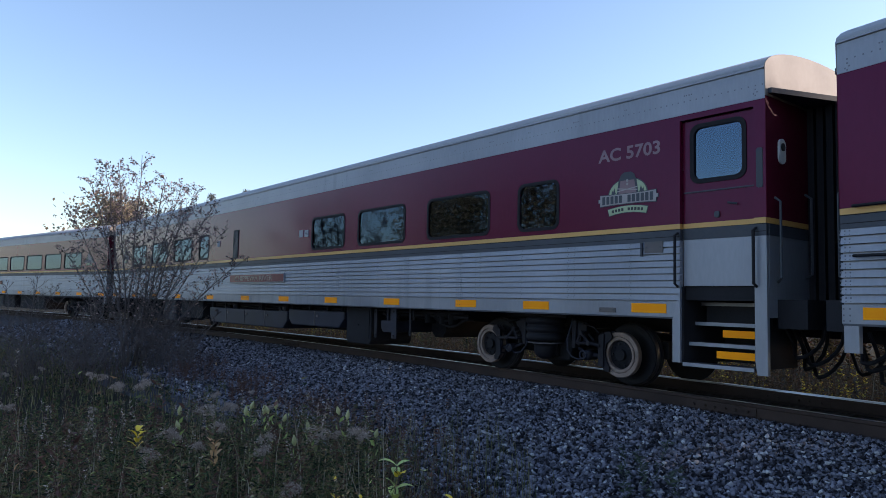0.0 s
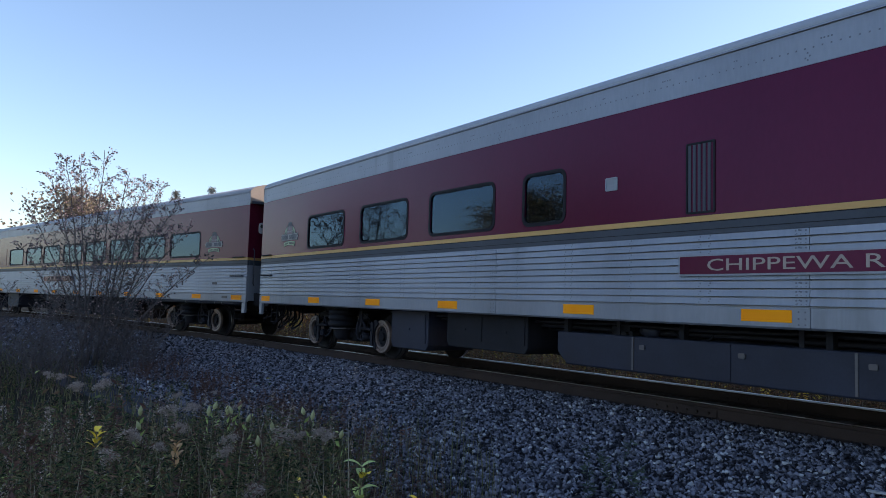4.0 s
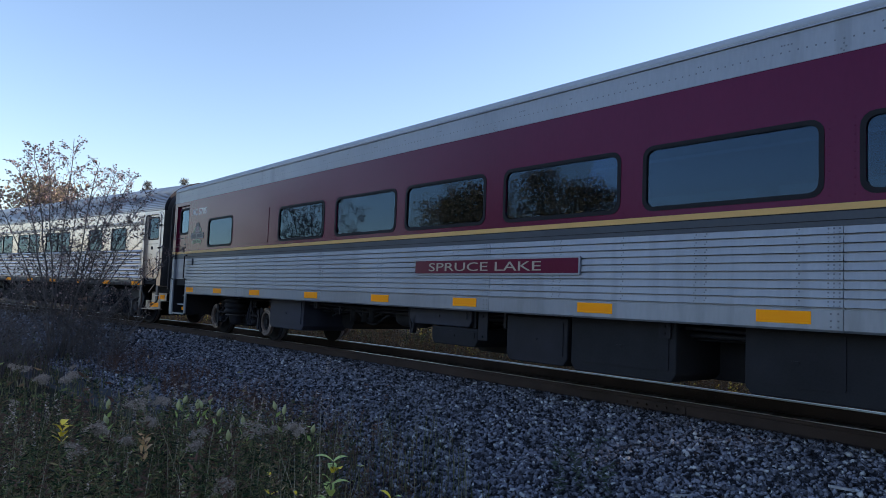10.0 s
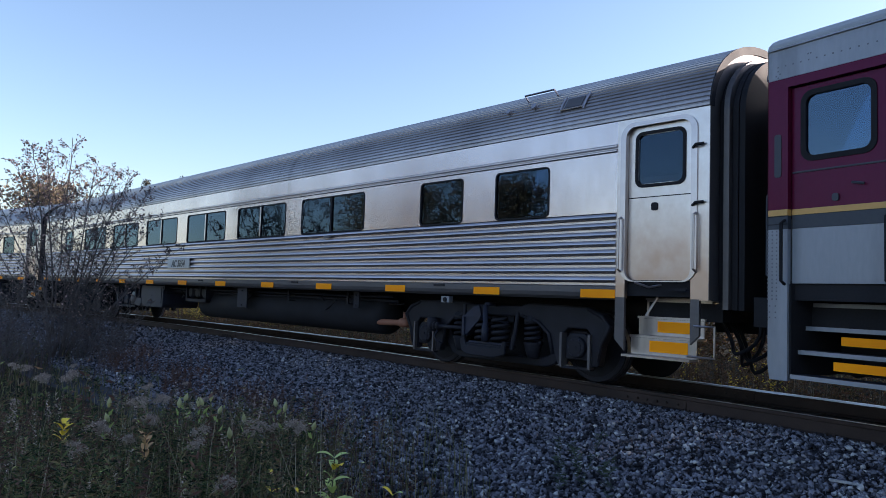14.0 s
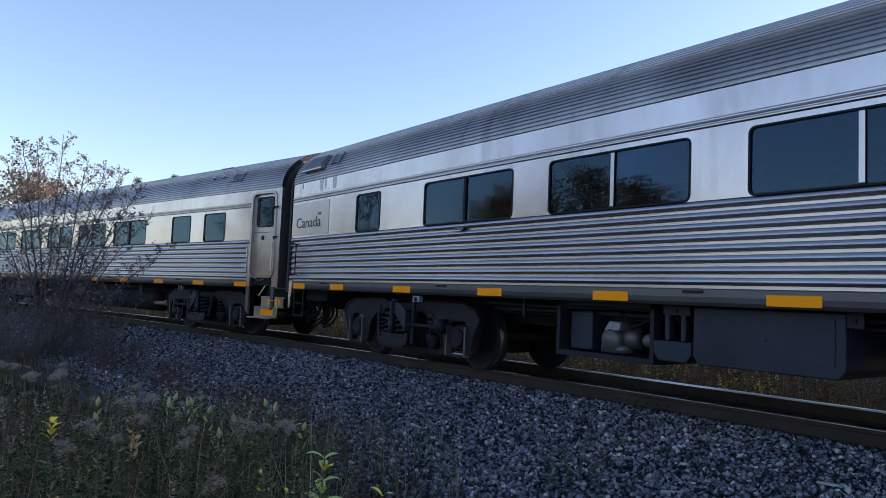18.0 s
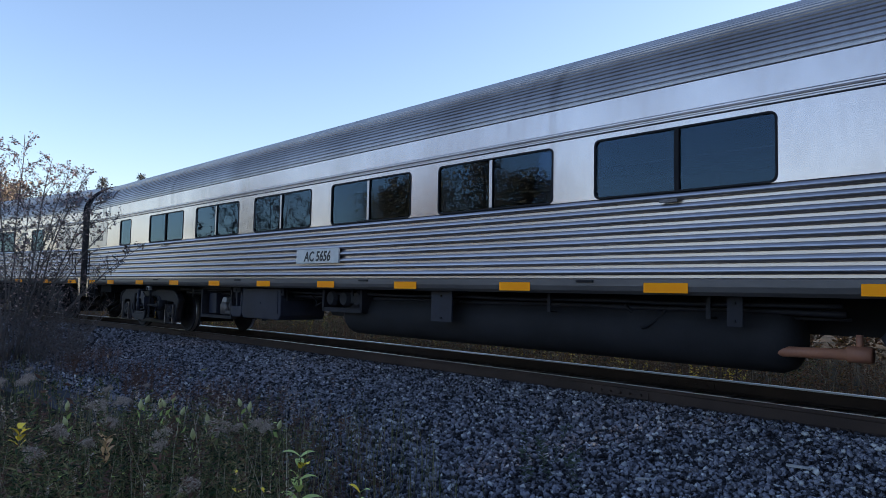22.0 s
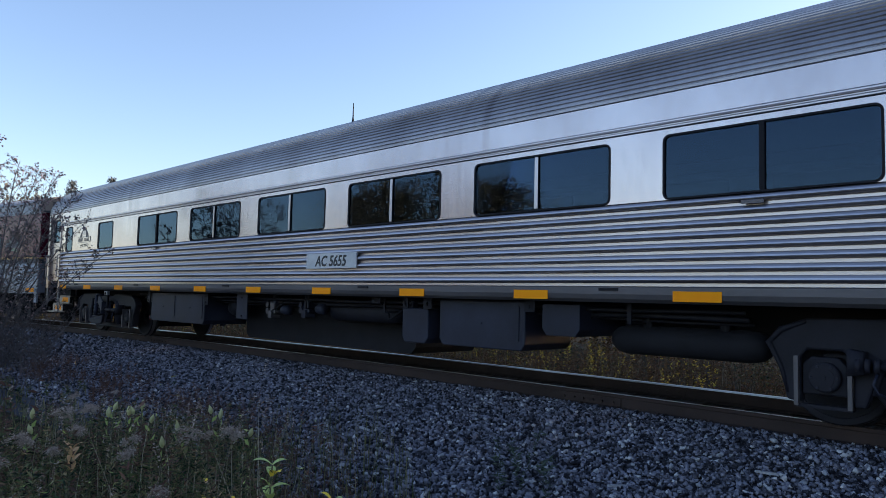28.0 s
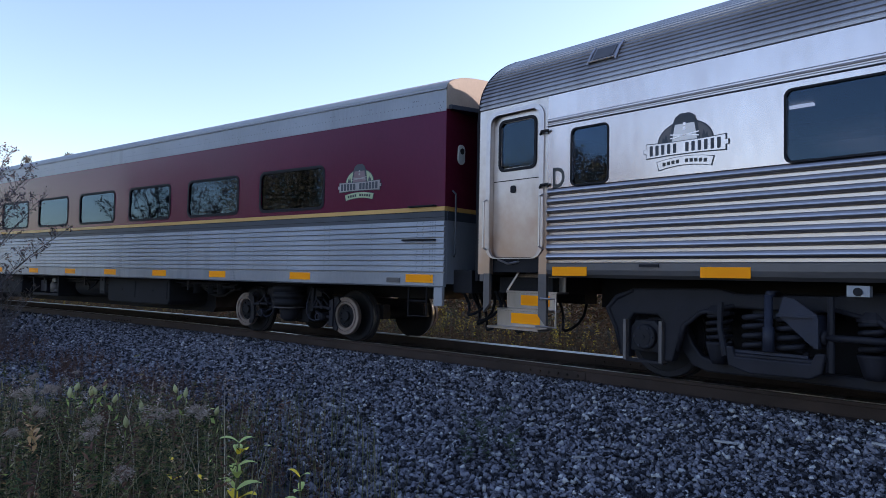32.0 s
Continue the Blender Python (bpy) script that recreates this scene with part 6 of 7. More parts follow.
E_GEAR = [("centre", -3.3, 1.7, 0.2, 0.98, UNDER), ("plate", -6.07, -5.93, 0.82, 1.05, TRUCKGREY), ("box", -5.91, -3.46, 0.44, 1.04, BOXGREY), ("plate", -3.43, -3.28, 0.83, 1.05, TRUCKGREY), ("tank", -3.22, -2.74, 0.62, 0.96, TRUCKGREY), ("plate", -2.17, -1.80, 0.61, 1.05, BOXGREY), ("valves", -1.46, -1.12, 0.64, 0.98, SILLSTEEL), ("valves", -0.42, -0.10, 0.68, 1.0, BOXGREY), ("tank", 0.1, 1.86, 0.66, 0.98, TRUCKGREY), ("plate", 1.68, 1.86, 0.97, 1.06, TRUCKGREY), ("box", 2.32, 2.83, 0.45, 0.92, BOXGREY), ("plate", 2.36, 2.46, 0.92, 1.06, TRUCKGREY), ("plate", 2.76, 2.92, 0.92, 1.06, TRUCKGREY), ("box", 3.05, 4.47, 0.46, 1.05, BOXGREY), ("plate", 4.48, 4.63, 0.93, 1.06, TRUCKGREY), ("box", 4.72, 5.23, 0.67, 1.03, BOXGREY), ("tank", 5.4, 7.1, 0.5, 0.82, UNDER)]

maroon_car(-1, -12.04, 12.4, [(-9.7, -8.2), (-7.5, -6.0), (-5.4, -3.9), (-3.2, -1.7), (-1.1, 0.4), (1.1, 2.6), (3.2, 4.7), (5.4, 6.9), (7.6, 9.1)], None, [-11.6, -9.4, -7.3, -5.2, -3.1, -1.0, 1.1, 3.2, 5.3, 7.4, 9.5, 11.7], [10.7], F_GEAR, "maroon and silver passenger car with amber reflectors and a cream stripe", joints=(-7.7, -3.9, 0.2, 4.0, 7.7))
lead = maroon_car(0, -12.47, 12.82, [(9.25, 9.95), (7.12, 8.58), (4.96, 6.42), (3.14, 4.4), (-3.46, -2.77), (-5.6, -4.1), (-7.78, -6.28), (-9.97, -8.46)], (11.82, 12.69), [11.4, 9.58, 8.1, 6.1, 3.98, 1.9, -0.2, -2.5, -5.1, -7.28, -9.6, -12.1], [11.1, -10.90], M_GEAR, "maroon and silver passenger car with river name board and steps", (-1.11, 1.94, "CHIPPEWA RIVER"), (10.65, 11.56, "AC 5703"), [(2.56, 2.72, 2.35, 2.50), (2.80, 2.96, 2.345, 2.49), (-2.1, -1.93, 2.36, 2.51)], (-1.04, -0.71), (-11.05, -7.72, -4.0, 0.2, 4.3, 8.0), trucks=((-9.2, 1.38), (9.34, 1.25)))
second = maroon_car(1, -12.62, 12.46, [(8.40, 10.06), (6.33, 8.02), (4.17, 5.92), (2.07, 3.80), (-0.03, 1.70), (-2.16, -0.45), (-4.23, -2.48), (-6.42, -4.69), (-10.16, -8.77)], (-12.42, -11.53), [12.03, 10.02, 7.9, 5.7, 3.5, 1.43, -0.76, -2.78, -5.0, -7.4, -9.4, -11.18], [10.82, -10.88], B_GEAR, "maroon and silver passenger car with lake name board, wide windows", (-1.86, 1.23, "SPRUCE LAKE"), (-11.31, -10.36, "AC 5705"), joints=(-8.3, -4.65, -0.28, 4.0, 7.74, 10.86), panel=(-8.4, -6.9), trucks=((-9.3, 1.40), (8.88, 1.25)))
SW = [(9.38, 10.27, 0), (7.84, 8.72, 0), (4.5, 6.4, 2), (2.0, 3.9, 1), (-0.53, 1.4, 1), (-3.06, -1.15, 1), (-5.6, -3.7, 1), (-8.18, -6.27, 2), (-10.18, -9.44, 0)]
SM = [11.04, 9.25, 7.3, 5.32, 3.35, 1.33, -0.65, -2.65, -4.64, -6.63, -8.69, -10.75, -12.25]
stainless_car(2, -12.7, 12.4, SW, (11.4, 12.2), SM, S_GEAR, "fluted stainless steel passenger car with split windows and steel steps", (-1.5, -0.27, "AC 5654"), (-12.5, -11.48), (9.1, -9.1), lamps=[(7.5, 8.2), (8.9, 9.7)])
stainless_car(3, -12.62, 12.5, [(a + 0.09, b + 0.09, s) for a, b, s in SW], (11.48, 12.28), [m + 0.1 for m in SM[:-1]] + [-12.15], S_GEAR, "fluted stainless steel passenger car with entrance door and long tank", (-1.4, -0.17, "AC 5656"), (-12.4, -11.4), (9.12, -8.9), lamps=[(7.5, 8.3), (8.9, 9.7)])
stainless_car(4, -12.5, 12.58, [(9.43, 10.16, 0), (6.35, 8.22, 2), (3.84, 5.72, 1), (1.32, 3.22, 1), (-1.21, 0.71, 1), (-3.76, -1.86, 1), (-6.3, -4.39, 2), (-8.7, -7.79, 0), (-11.03, -10.56, 0)], (-12.3, -11.5), [12.1, 10.6, 8.67, 6.68, 4.72, 2.74, 0.71, -1.28, -3.24, -5.25, -7.24, -9.25, -11.05], E_GEAR, "fluted stainless steel passenger car with a roof aerial and dark badges", (0.33, 1.57, "AC 5655"), (11.35, 12.35), (9.1, -8.88), (8.83, -9.66), letter=-11.3, lamps=[(-7.2, -6.0), (-9.9, -9.2), (-4.7, -3.5)], antenna=0.30)
tail = maroon_car(5, -12.4, 12.54, [(8.66, 10.16), (6.54, 8.01), (4.42, 5.88), (2.28, 3.77), (0.19, 1.66), (-1.95, -0.45), (-4.1, -2.6), (-6.2, -4.7), (-8.35, -6.85), (-10.5, -9.0)], None, [12.12, 9.68, 7.49, 5.6, 3.7, 1.9, 0.0, -2.1, -4.2, -6.3, -8.4, -10.6], [10.95], F_GEAR, "maroon and silver passenger car at the tail with a cream stripe", joints=(8.0, 4.2, 0.2, -4.0, -8.0), trucks=((-9.0, 1.3), (8.9, 1.27)))
access_plate(lead, 11.35, 11.60, 1.666, 1.799)
access_plate(lead, 10.68, 10.93, 0.956, 1.015)
access_plate(second, 10.84, 11.07, 1.33, 1.39)
access_plate(second, 11.35, 11.60, 1.00, 1.053)
access_plate(tail, 11.53, 11.78, 0.957, 1.024)
bm = bmesh.new()
bx(bm, 5.902, 5.912, -1.24, -0.4, 0.30, 0.88)
part("box_end", bm, RAILRUST, second, "rusty end of the equipment box")
conduit(second, 5.85, 12.2, 0.872, (7.02, 7.34, 9.43, 10.17, 10.97, 11.33))


# ---- ground, ballast and track ----
SHOULDER = [(-6.2, -0.72), (-5.2, -0.60), (-4.0, -0.50), (-2.6, -0.34), (-1.7, -0.20), (-1.35, -0.165), (-0.90, -0.165), (-0.84, -0.19), (0.8, -0.19), (0.86, -0.125), (1.35, -0.135), (2.0, -0.3), (3.0, -0.52), (4.0, -0.72)]


def bank(off):
    return np.interp(off, [p[0] for p in SHOULDER], [p[1] for p in SHOULDER])


bm = bmesh.new()
G = 40
for i, xs in enumerate(np.linspace(-1, 1, G)):
    for j, ys in enumerate(np.linspace(-1, 1, G)):
        bm.verts.new((600 * xs * abs(xs) ** 1.5 - 8, 600 * ys * abs(ys) ** 1.5 - 4, -0.62 - 0.03 * math.sin(7 * i) * math.cos(5 * j)))
bm.verts.ensure_lookup_table()
for i in range(G - 1):
    for j in range(G - 1):
        bm.faces.new([bm.verts[a] for a in (i * G + j, (i + 1) * G + j, (i + 1) * G + j + 1, i * G + j + 1)])
tagged(part("ground", bm, EARTH), "weedy trackside earth", "ground", kind="structure")

S_LINE = [i * 1.0 - 150 for i in range(271)]
bm = bmesh.new()
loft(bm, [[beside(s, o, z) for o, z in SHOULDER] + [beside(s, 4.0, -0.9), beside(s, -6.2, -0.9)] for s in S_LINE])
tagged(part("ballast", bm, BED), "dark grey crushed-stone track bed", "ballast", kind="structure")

track_thing = tagged(new("railway_track"), "single curved railway track with rusty rails on dark ties", "railway track")
HEAD = [(-0.036, -0.004), (-0.03, 0.0), (0.03, 0.0), (0.036, -0.004), (0.036, -0.034), (0.018, -0.044), (0.018, -0.145), (0.068, -0.158), (0.068, -0.17), (-0.068, -0.17), (-0.068, -0.158), (-0.024, -0.145), (-0.024, -0.042), (-0.036, -0.034)]
# the tread and the gauge corner are worn bright
GAUGE = [[(-0.017, 0.0004), (-0.015, 0.0024), (0.028, 0.0024), (0.0365, -0.0005), (0.0412, -0.018), (0.034, -0.018)], [(-0.034, -0.018), (-0.0412, -0.018), (-0.0365, -0.0005), (-0.028, 0.0024), (0.015, 0.0024), (0.017, 0.0004)]]
for off in (-0.753, 0.753):
    bm = bmesh.new()
    loft(bm, [[beside(s, off + o, z) for o, z in HEAD] for s in S_LINE])
    rl = part("rail", bm, RAILRUST, track_thing, "rusty rail with a bright running surface")
    bm = bmesh.new()
    loft(bm, [[beside(s, off + o, z) for o, z in GAUGE[off > 0]] for s in S_LINE])
    part("running_surface", bm, RAILTOP, rl)
    for s0 in (-5.35, -17.2):
        bm = bmesh.new()
        loft(bm, [[beside(s0 + d, off - 0.012 + o, z) for o, z in ((-0.02, -0.05), (0.0, -0.05), (0.0, -0.14), (-0.03, -0.14))] for d in (-0.45, 0.45)])
        for d in (-0.35, -0.2, -0.07, 0.07, 0.2, 0.35):
            tube(bm, [beside(s0 + d, off - 0.03, -0.095), beside(s0 + d, off - 0.06, -0.095)], 0.016, 6)
        part("joint_bar", bm, RAILRUST, rl)
bm = bmesh.new()
bx(bm, -0.115, 0.115, -1.3, 1.3, -0.19, 0.0)
tie_mesh = None
for i in range(200):
    s = -72.28 + i * 0.52
    p = beside(s, 0.02 * math.sin(i * 2.3), -0.172)
    if tie_mesh is None:
        t = part("tie", bm, TIMBER, track_thing)
        tie_mesh = t.data
    else:
        t = link("tie", tie_mesh, track_thing)
    t.matrix_basis = pose(p.x, p.y, p.z, 0, 0, math.degrees(BEND * s) + 1.2 * math.sin(i * 1.7))
plate_mesh = None
for i in range(70):
    for off in (-0.753,):
        s = -30 + i * 0.52 - (-52 + 30) % 0.52
        bm = bmesh.new()
        bx(bm, -0.09, 0.09, -0.17, -0.07, -0.002, 0.016)
        bx(bm, -0.05, -0.02, -0.10, -0.072, 0.016, 0.04)
        bx(bm, 0.03, 0.06, -0.10, -0.072, 0.016, 0.04)
        if plate_mesh is None:
            t = part("tie_plate", bm, RAILRUST, track_thing)
            plate_mesh = t.data
        else:
            bm.free()
            t = link("tie_plate", plate_mesh, track_thing)
        p = beside(s, off, -0.170)
        t.matrix_basis = pose(p.x, p.y, p.z, 0, 0, math.degrees(BEND * s))


# ---- crushed stone ----
def stones(n, s0, s1, o0, o1, size, spread=1.0):
    """n crushed stones on the bank between two places along and two across the track."""
    base = np.array([(x, y, z) for x in (-1, 1) for y in (-1, 1) for z in (-1, 1)], float)
    F = [(0, 1, 3), (0, 3, 2), (4, 6, 7), (4, 7, 5), (0, 4, 5), (0, 5, 1), (2, 3, 7), (2, 7, 6), (0, 2, 6), (0, 6, 4), (1, 5, 7), (1, 7, 3)]
    s = RNG.uniform(s0, s1, n)
    o = RNG.uniform(o0, o1, n)
    a = BEND * s
    x, y = np.sin(a) / BEND - np.sin(a) * o, (1 - np.cos(a)) / BEND + np.cos(a) * o
    S = size * RNG.uniform(0.55, 1.35, (n, 1)) * np.stack([RNG.uniform(0.8, 1.4, n), RNG.uniform(0.7, 1.2, n), RNG.uniform(0.5, 0.95, n)], 1)
    z = bank(o) + RNG.uniform(-0.006, 0.022, n) * spread
    V, Fs = [], []
    for q in range(6):
        pick = np.arange(n) % 6 == q
        T = base * RNG.uniform(0.55, 1.05, (8, 1)) + RNG.normal(0, 0.16, (8, 3))
        v, f = scatter(T, F, np.stack([x, y, z], 1)[pick], turns(pick.sum(), 0.9), S[pick] / 2)
        Fs.append(f + sum(len(u) for u in V))
        V.append(v)
    return np.concatenate(V), np.concatenate(Fs)


def pile(name, sets, material, label):
    V, F, k = [], [], 0
    for st in sets:
        v, f = stones(*st)
        V.append(v)
        F.append(f + k)
        k += len(v)
    return tagged(link(name, np_mesh(name, np.concatenate(V), np.concatenate(F), material)), label, "gravel", kind="stuff")


pile("ballast_stones", [(64000, -9.5, 4.5, -4.9, -0.86, 0.033), (32000, -18, -9.5, -4.9, -0.86, 0.037), (10000, -36, -18, -5.2, -0.86, 0.062), (3000, -30, 6, 0.95, 3.4, 0.065)], STONE, "dark blue-grey crushed ballast stones")
pile("pale_stones", [(2600, -6.5, 4.5, -4.7, -0.9, 0.034, 1.4), (900, -12, -6.5, -4.7, -0.9, 0.034, 1.4), (500, -22, -12, -4.7, -0.9, 0.04, 1.4)], PALESTONE, "pale stones scattered over the ballast")

# a few bleached splinters of wood on the stones
for i, (sx, so, ln, an) in enumerate(((-2.6, -2.2, 0.22, 50), (-4.3, -2.6, 0.18, 120), (-1.6, -1.7, 0.16, 20), (-3.4, -3.1, 0.2, 80), (-6.6, -3.2, 0.15, 10), (-0.9, -2.6, 0.2, 140))):
    bm = bmesh.new()
    loft(bm, [[(u * ln, 0.018 * c * (1 - 0.5 * abs(u)), 0.008 * d) for c, d in ((-1, -1), (1, -1), (0.8, 1), (-0.8, 1))] for u in (-0.5, -0.1, 0.3, 0.5)])
    w = part("wood_splinter", bm, PALESTONE)
    p = beside(sx, so, float(bank(so)) + 0.035)
    w.matrix_basis = pose(p.x, p.y, p.z, 4, 7, an)
    tagged(w, "bleached splinter of wood lying on the ballast", "wood scrap", "splinters on the ballast")


# ---- plants ----
BUSHLEAF = leaf_mix("bush_leaf", [(0.07, 0.066, 0.064), (0.11, 0.094, 0.09), (0.17, 0.13, 0.128), (0.36, 0.245, 0.23), (0.52, 0.385, 0.36)], 0.5)
DARKTWIG = leaf_mix("withered_brush_leaf", [(0.055, 0.047, 0.047), (0.085, 0.066, 0.062), (0.125, 0.09, 0.083), (0.17, 0.115, 0.10)], 0.2)
WEEDLEAF = leaf_mix("weed_leaf", [(0.006, 0.009, 0.005), (0.013, 0.026, 0.011), (0.031, 0.060, 0.022), (0.074, 0.104, 0.036), (0.175, 0.18, 0.07), (0.23, 0.172, 0.085), (0.145, 0.07, 0.05)], 0.1)
GREYGREEN = leaf_mix("grey_green_leaf", [(0.03, 0.045, 0.032), (0.055, 0.075, 0.055), (0.08, 0.105, 0.075), (0.045, 0.06, 0.03)], 0.1)
DEAD = leaf_mix("dead_leaf", [(0.07, 0.035, 0.025), (0.12, 0.06, 0.045), (0.18, 0.10, 0.07), (0.05, 0.03, 0.022)], 0.2)
BLEACHED = surf("bleached_stalk", (0.20, 0.17, 0.11), (0.46, 0.41, 0.30), 0.7, 0, 3, 60, 0.1, island=0.9)
STRAW = leaf_mix("dry_grass", [(0.04, 0.065, 0.018), (0.12, 0.125, 0.04), (0.34, 0.28, 0.16), (0.06, 0.09, 0.025), (0.20, 0.16, 0.08)], 0.2)
RUSSET = leaf_mix("russet_grass", [(0.11, 0.045, 0.025), (0.16, 0.10, 0.05), (0.07, 0.04, 0.025), (0.055, 0.054, 0.028), (0.24, 0.18, 0.11), (0.29, 0.24, 0.17)], 0.3)
FLUFF = leaf_mix("seed_fluff", [(0.26, 0.19, 0.15), (0.39, 0.31, 0.255), (0.59, 0.50, 0.435), (0.17, 0.115, 0.09)], 0.15, 0.9)
POD = surf("seed_pod", (0.30, 0.31, 0.13), (0.46, 0.44, 0.20), 0.6, 0, 8, 60, 0.1)
GOLD = leaf_mix("yellow_leaf", [(0.85, 0.52, 0.03), (0.92, 0.66, 0.06), (0.55, 0.52, 0.10), (0.75, 0.40, 0.05)], 0.12)
LIME = leaf_mix("lime_leaf", [(0.34, 0.44, 0.10), (0.48, 0.56, 0.18), (0.26, 0.34, 0.09), (0.62, 0.62, 0.26)], 0.12)
TAN = leaf_mix("withered_leaf", [(0.46, 0.25, 0.12), (0.56, 0.34, 0.16), (0.34, 0.19, 0.11), (0.60, 0.40, 0.19)], 0.12)
AUTUMN = leaf_mix("autumn_leaf", [(0.26, 0.20, 0.14), (0.31, 0.245, 0.175), (0.23, 0.20, 0.145), (0.18, 0.16, 0.125)], 0.25)
MEADOW = leaf_mix("far_meadow_leaf", [(0.05, 0.04, 0.025), (0.12, 0.075, 0.035), (0.21, 0.135, 0.045), (0.14, 0.058, 0.036), (0.17, 0.10, 0.058), (0.042, 0.036, 0.023)], 0.35)
# needles greyed and paled: distance haze mixed into their colour
NEEDLE = leaf_mix("hazed_needle", [(0.09, 0.095, 0.085), (0.12, 0.125, 0.11), (0.15, 0.145, 0.125), (0.17, 0.155, 0.14)], 0.25)
GROVE = leaf_mix("grove_leaf", [(0.045, 0.04, 0.025), (0.09, 0.075, 0.04), (0.42, 0.32, 0.17), (0.20, 0.14, 0.085), (0.60, 0.46, 0.30)], 0.3)
STALK = surf("green_stalk", (0.05, 0.055, 0.025), (0.11, 0.10, 0.05), 0.7, 0, 3, 60, 0.2)


def facing(n, d):
    """Turns that send a leaf's length along each direction in d, rolled at random."""
    d = d / np.linalg.norm(d, axis=1)[:, None]
    r = RNG.normal(size=(n, 3))
    x = np.cross(d, r)
    x /= np.linalg.norm(x, axis=1)[:, None] + 1e-9
    z = np.cross(x, d)
    return np.stack([x, d, z], 2)


def leaves(P, D, size, name, material, parent, wide=1.0):
    n = len(P)
    S = np.asarray(size).reshape(-1, 1) * np.array([[wide, 1, 1]])
    V, F = scatter(LEAF, LEAF_F, P, facing(n, D), S)
    return link(name, np_mesh(name, V, F, material), parent)


def branch(rng, bm, tips, p, d, length, r, level, deep, spread, lift):
    """Grows a limb with side limbs; twig ends go into tips."""
    pts, rad, n = [p.copy()], [r], 5
    q, v = p.copy(), d.normalized()
    for i in range(n):
        v = (v + Vector((rng.normal(0, 0.12), rng.normal(0, 0.12), rng.normal(0.02, 0.08) + lift))).normalized()
        q = q + v * (length / n)
        pts.append(q.copy())
        rad.append(r * (1 - 0.8 * (i + 1) / n) + 0.0015)
    tube(bm, pts, rad, 5 if level < 2 else 3)
    if level >= deep - 1:
        for i in range(2, n + 1):
            tips.append((pts[i], (pts[i] - pts[i - 1]).normalized()))
    if level >= deep:
        return
    for i in range(1, n + 1):
        for _ in range(2 if level == 0 else 1 if rng.random() < 0.85 else 2):
            side = Vector((rng.normal(), rng.normal(), rng.normal(0.1, 0.4))).normalized()
            w = (v * (1 - spread) + side * spread).normalized()
            branch(rng, bm, tips, pts[i], w, length * rng.uniform(0.30, 0.50) * (1.15 - 0.1 * i), rad[i] * 0.62, level + 1, deep, spread, lift)


def shrub(name, at, leaders, n_leaf, leaf, material, label, seed, side=0.34, bare=0.35):
    """A bush of slender leaders that fan out from one foot; each leader is (along, across, height) of its tip."""
    rng = np.random.default_rng(seed)
    thing = tagged(new(name), label, "shrub")
    thing.matrix_basis = pose(*at)
    P, D = [], []
    for lx, ly, h in leaders:
        bm = bmesh.new()
        foot = Vector((0.06 * lx + rng.normal(0, 0.08), 0.10 * ly + rng.normal(0, 0.10), 0))
        top = Vector((lx, ly, h))
        bow = Vector((0, 0, 0.10 * h)) if abs(ly) > 0.5 else Vector((rng.normal(0, 0.05), rng.normal(0, 0.06), 0))
        us = [j / 9 for j in range(10)]
        line = [foot.lerp(top, u) + bow * (4 * u * (1 - u)) + Vector((rng.normal(0, 0.015), rng.normal(0, 0.015), 0)) for u in us]
        r = 0.0048 * h
        tube(bm, line, [r * (1 - 0.86 * u) + 0.003 for u in us], 5)
        n = int(12 + 5.5 * h)
        for i in range(n):
            u = bare * 0.6 + (0.98 - bare * 0.6) * (i + float(rng.uniform(0, 0.8))) / n
            q = line[int(u * 9)].lerp(line[min(9, int(u * 9) + 1)], u * 9 % 1)
            a = i * 2.4 + rng.normal(0, 0.3)
            d = Vector((math.cos(a) * 0.75, math.sin(a), rng.uniform(0.5, 1.15))).normalized()
            L = float(h * side * (1.06 - u) ** 0.7 * rng.uniform(0.55, 1.1))
            twig = [q, q + d * L * 0.35, q + d * L * 0.7 + Vector((0, 0, 0.03 * L)), q + d * L + Vector((0, 0, 0.08 * L))]
            tube(bm, twig, [0.0052, 0.004, 0.003, 0.0018], 3)
            for w in (0.3, 0.5, 0.68, 0.84):
                e = (d + Vector((rng.normal(0, 0.6), rng.normal(0, 0.6), rng.normal(0.15, 0.3)))).normalized()
                c = twig[0].lerp(twig[3], w)
                l2 = float(L * rng.uniform(0.22, 0.42))
                tube(bm, [c, c + e * l2], [0.0036, 0.0018], 3)
                for v in (0.35, 0.6, 0.8, 1.0):
                    P.append(c + e * l2 * v)
                    D.append(e)
            for w in (0.75, 0.9, 1.0):
                P.append(twig[0].lerp(twig[3], w))
                D.append(d)
        shade(part("stem", bm, TWIG, thing, "slender grey stem with its twigs"))
    P, D = np.array(P), np.array(D)
    high = 0.03 + np.clip(P[:, 2] / max(l[2] for l in leaders) - bare, 0, 1) ** 0.7
    k = rng.choice(len(P), n_leaf, p=high / high.sum())
    P = P[k] + rng.normal(0, 0.025, (n_leaf, 3))
    D = D[k] + rng.normal(0, 0.55, (n_leaf, 3)) - np.array([0, 0, 0.55])
    leaves(P, D, leaf * rng.uniform(0.6, 1.25, n_leaf), "foliage", material, thing, 1.05)
    return thing


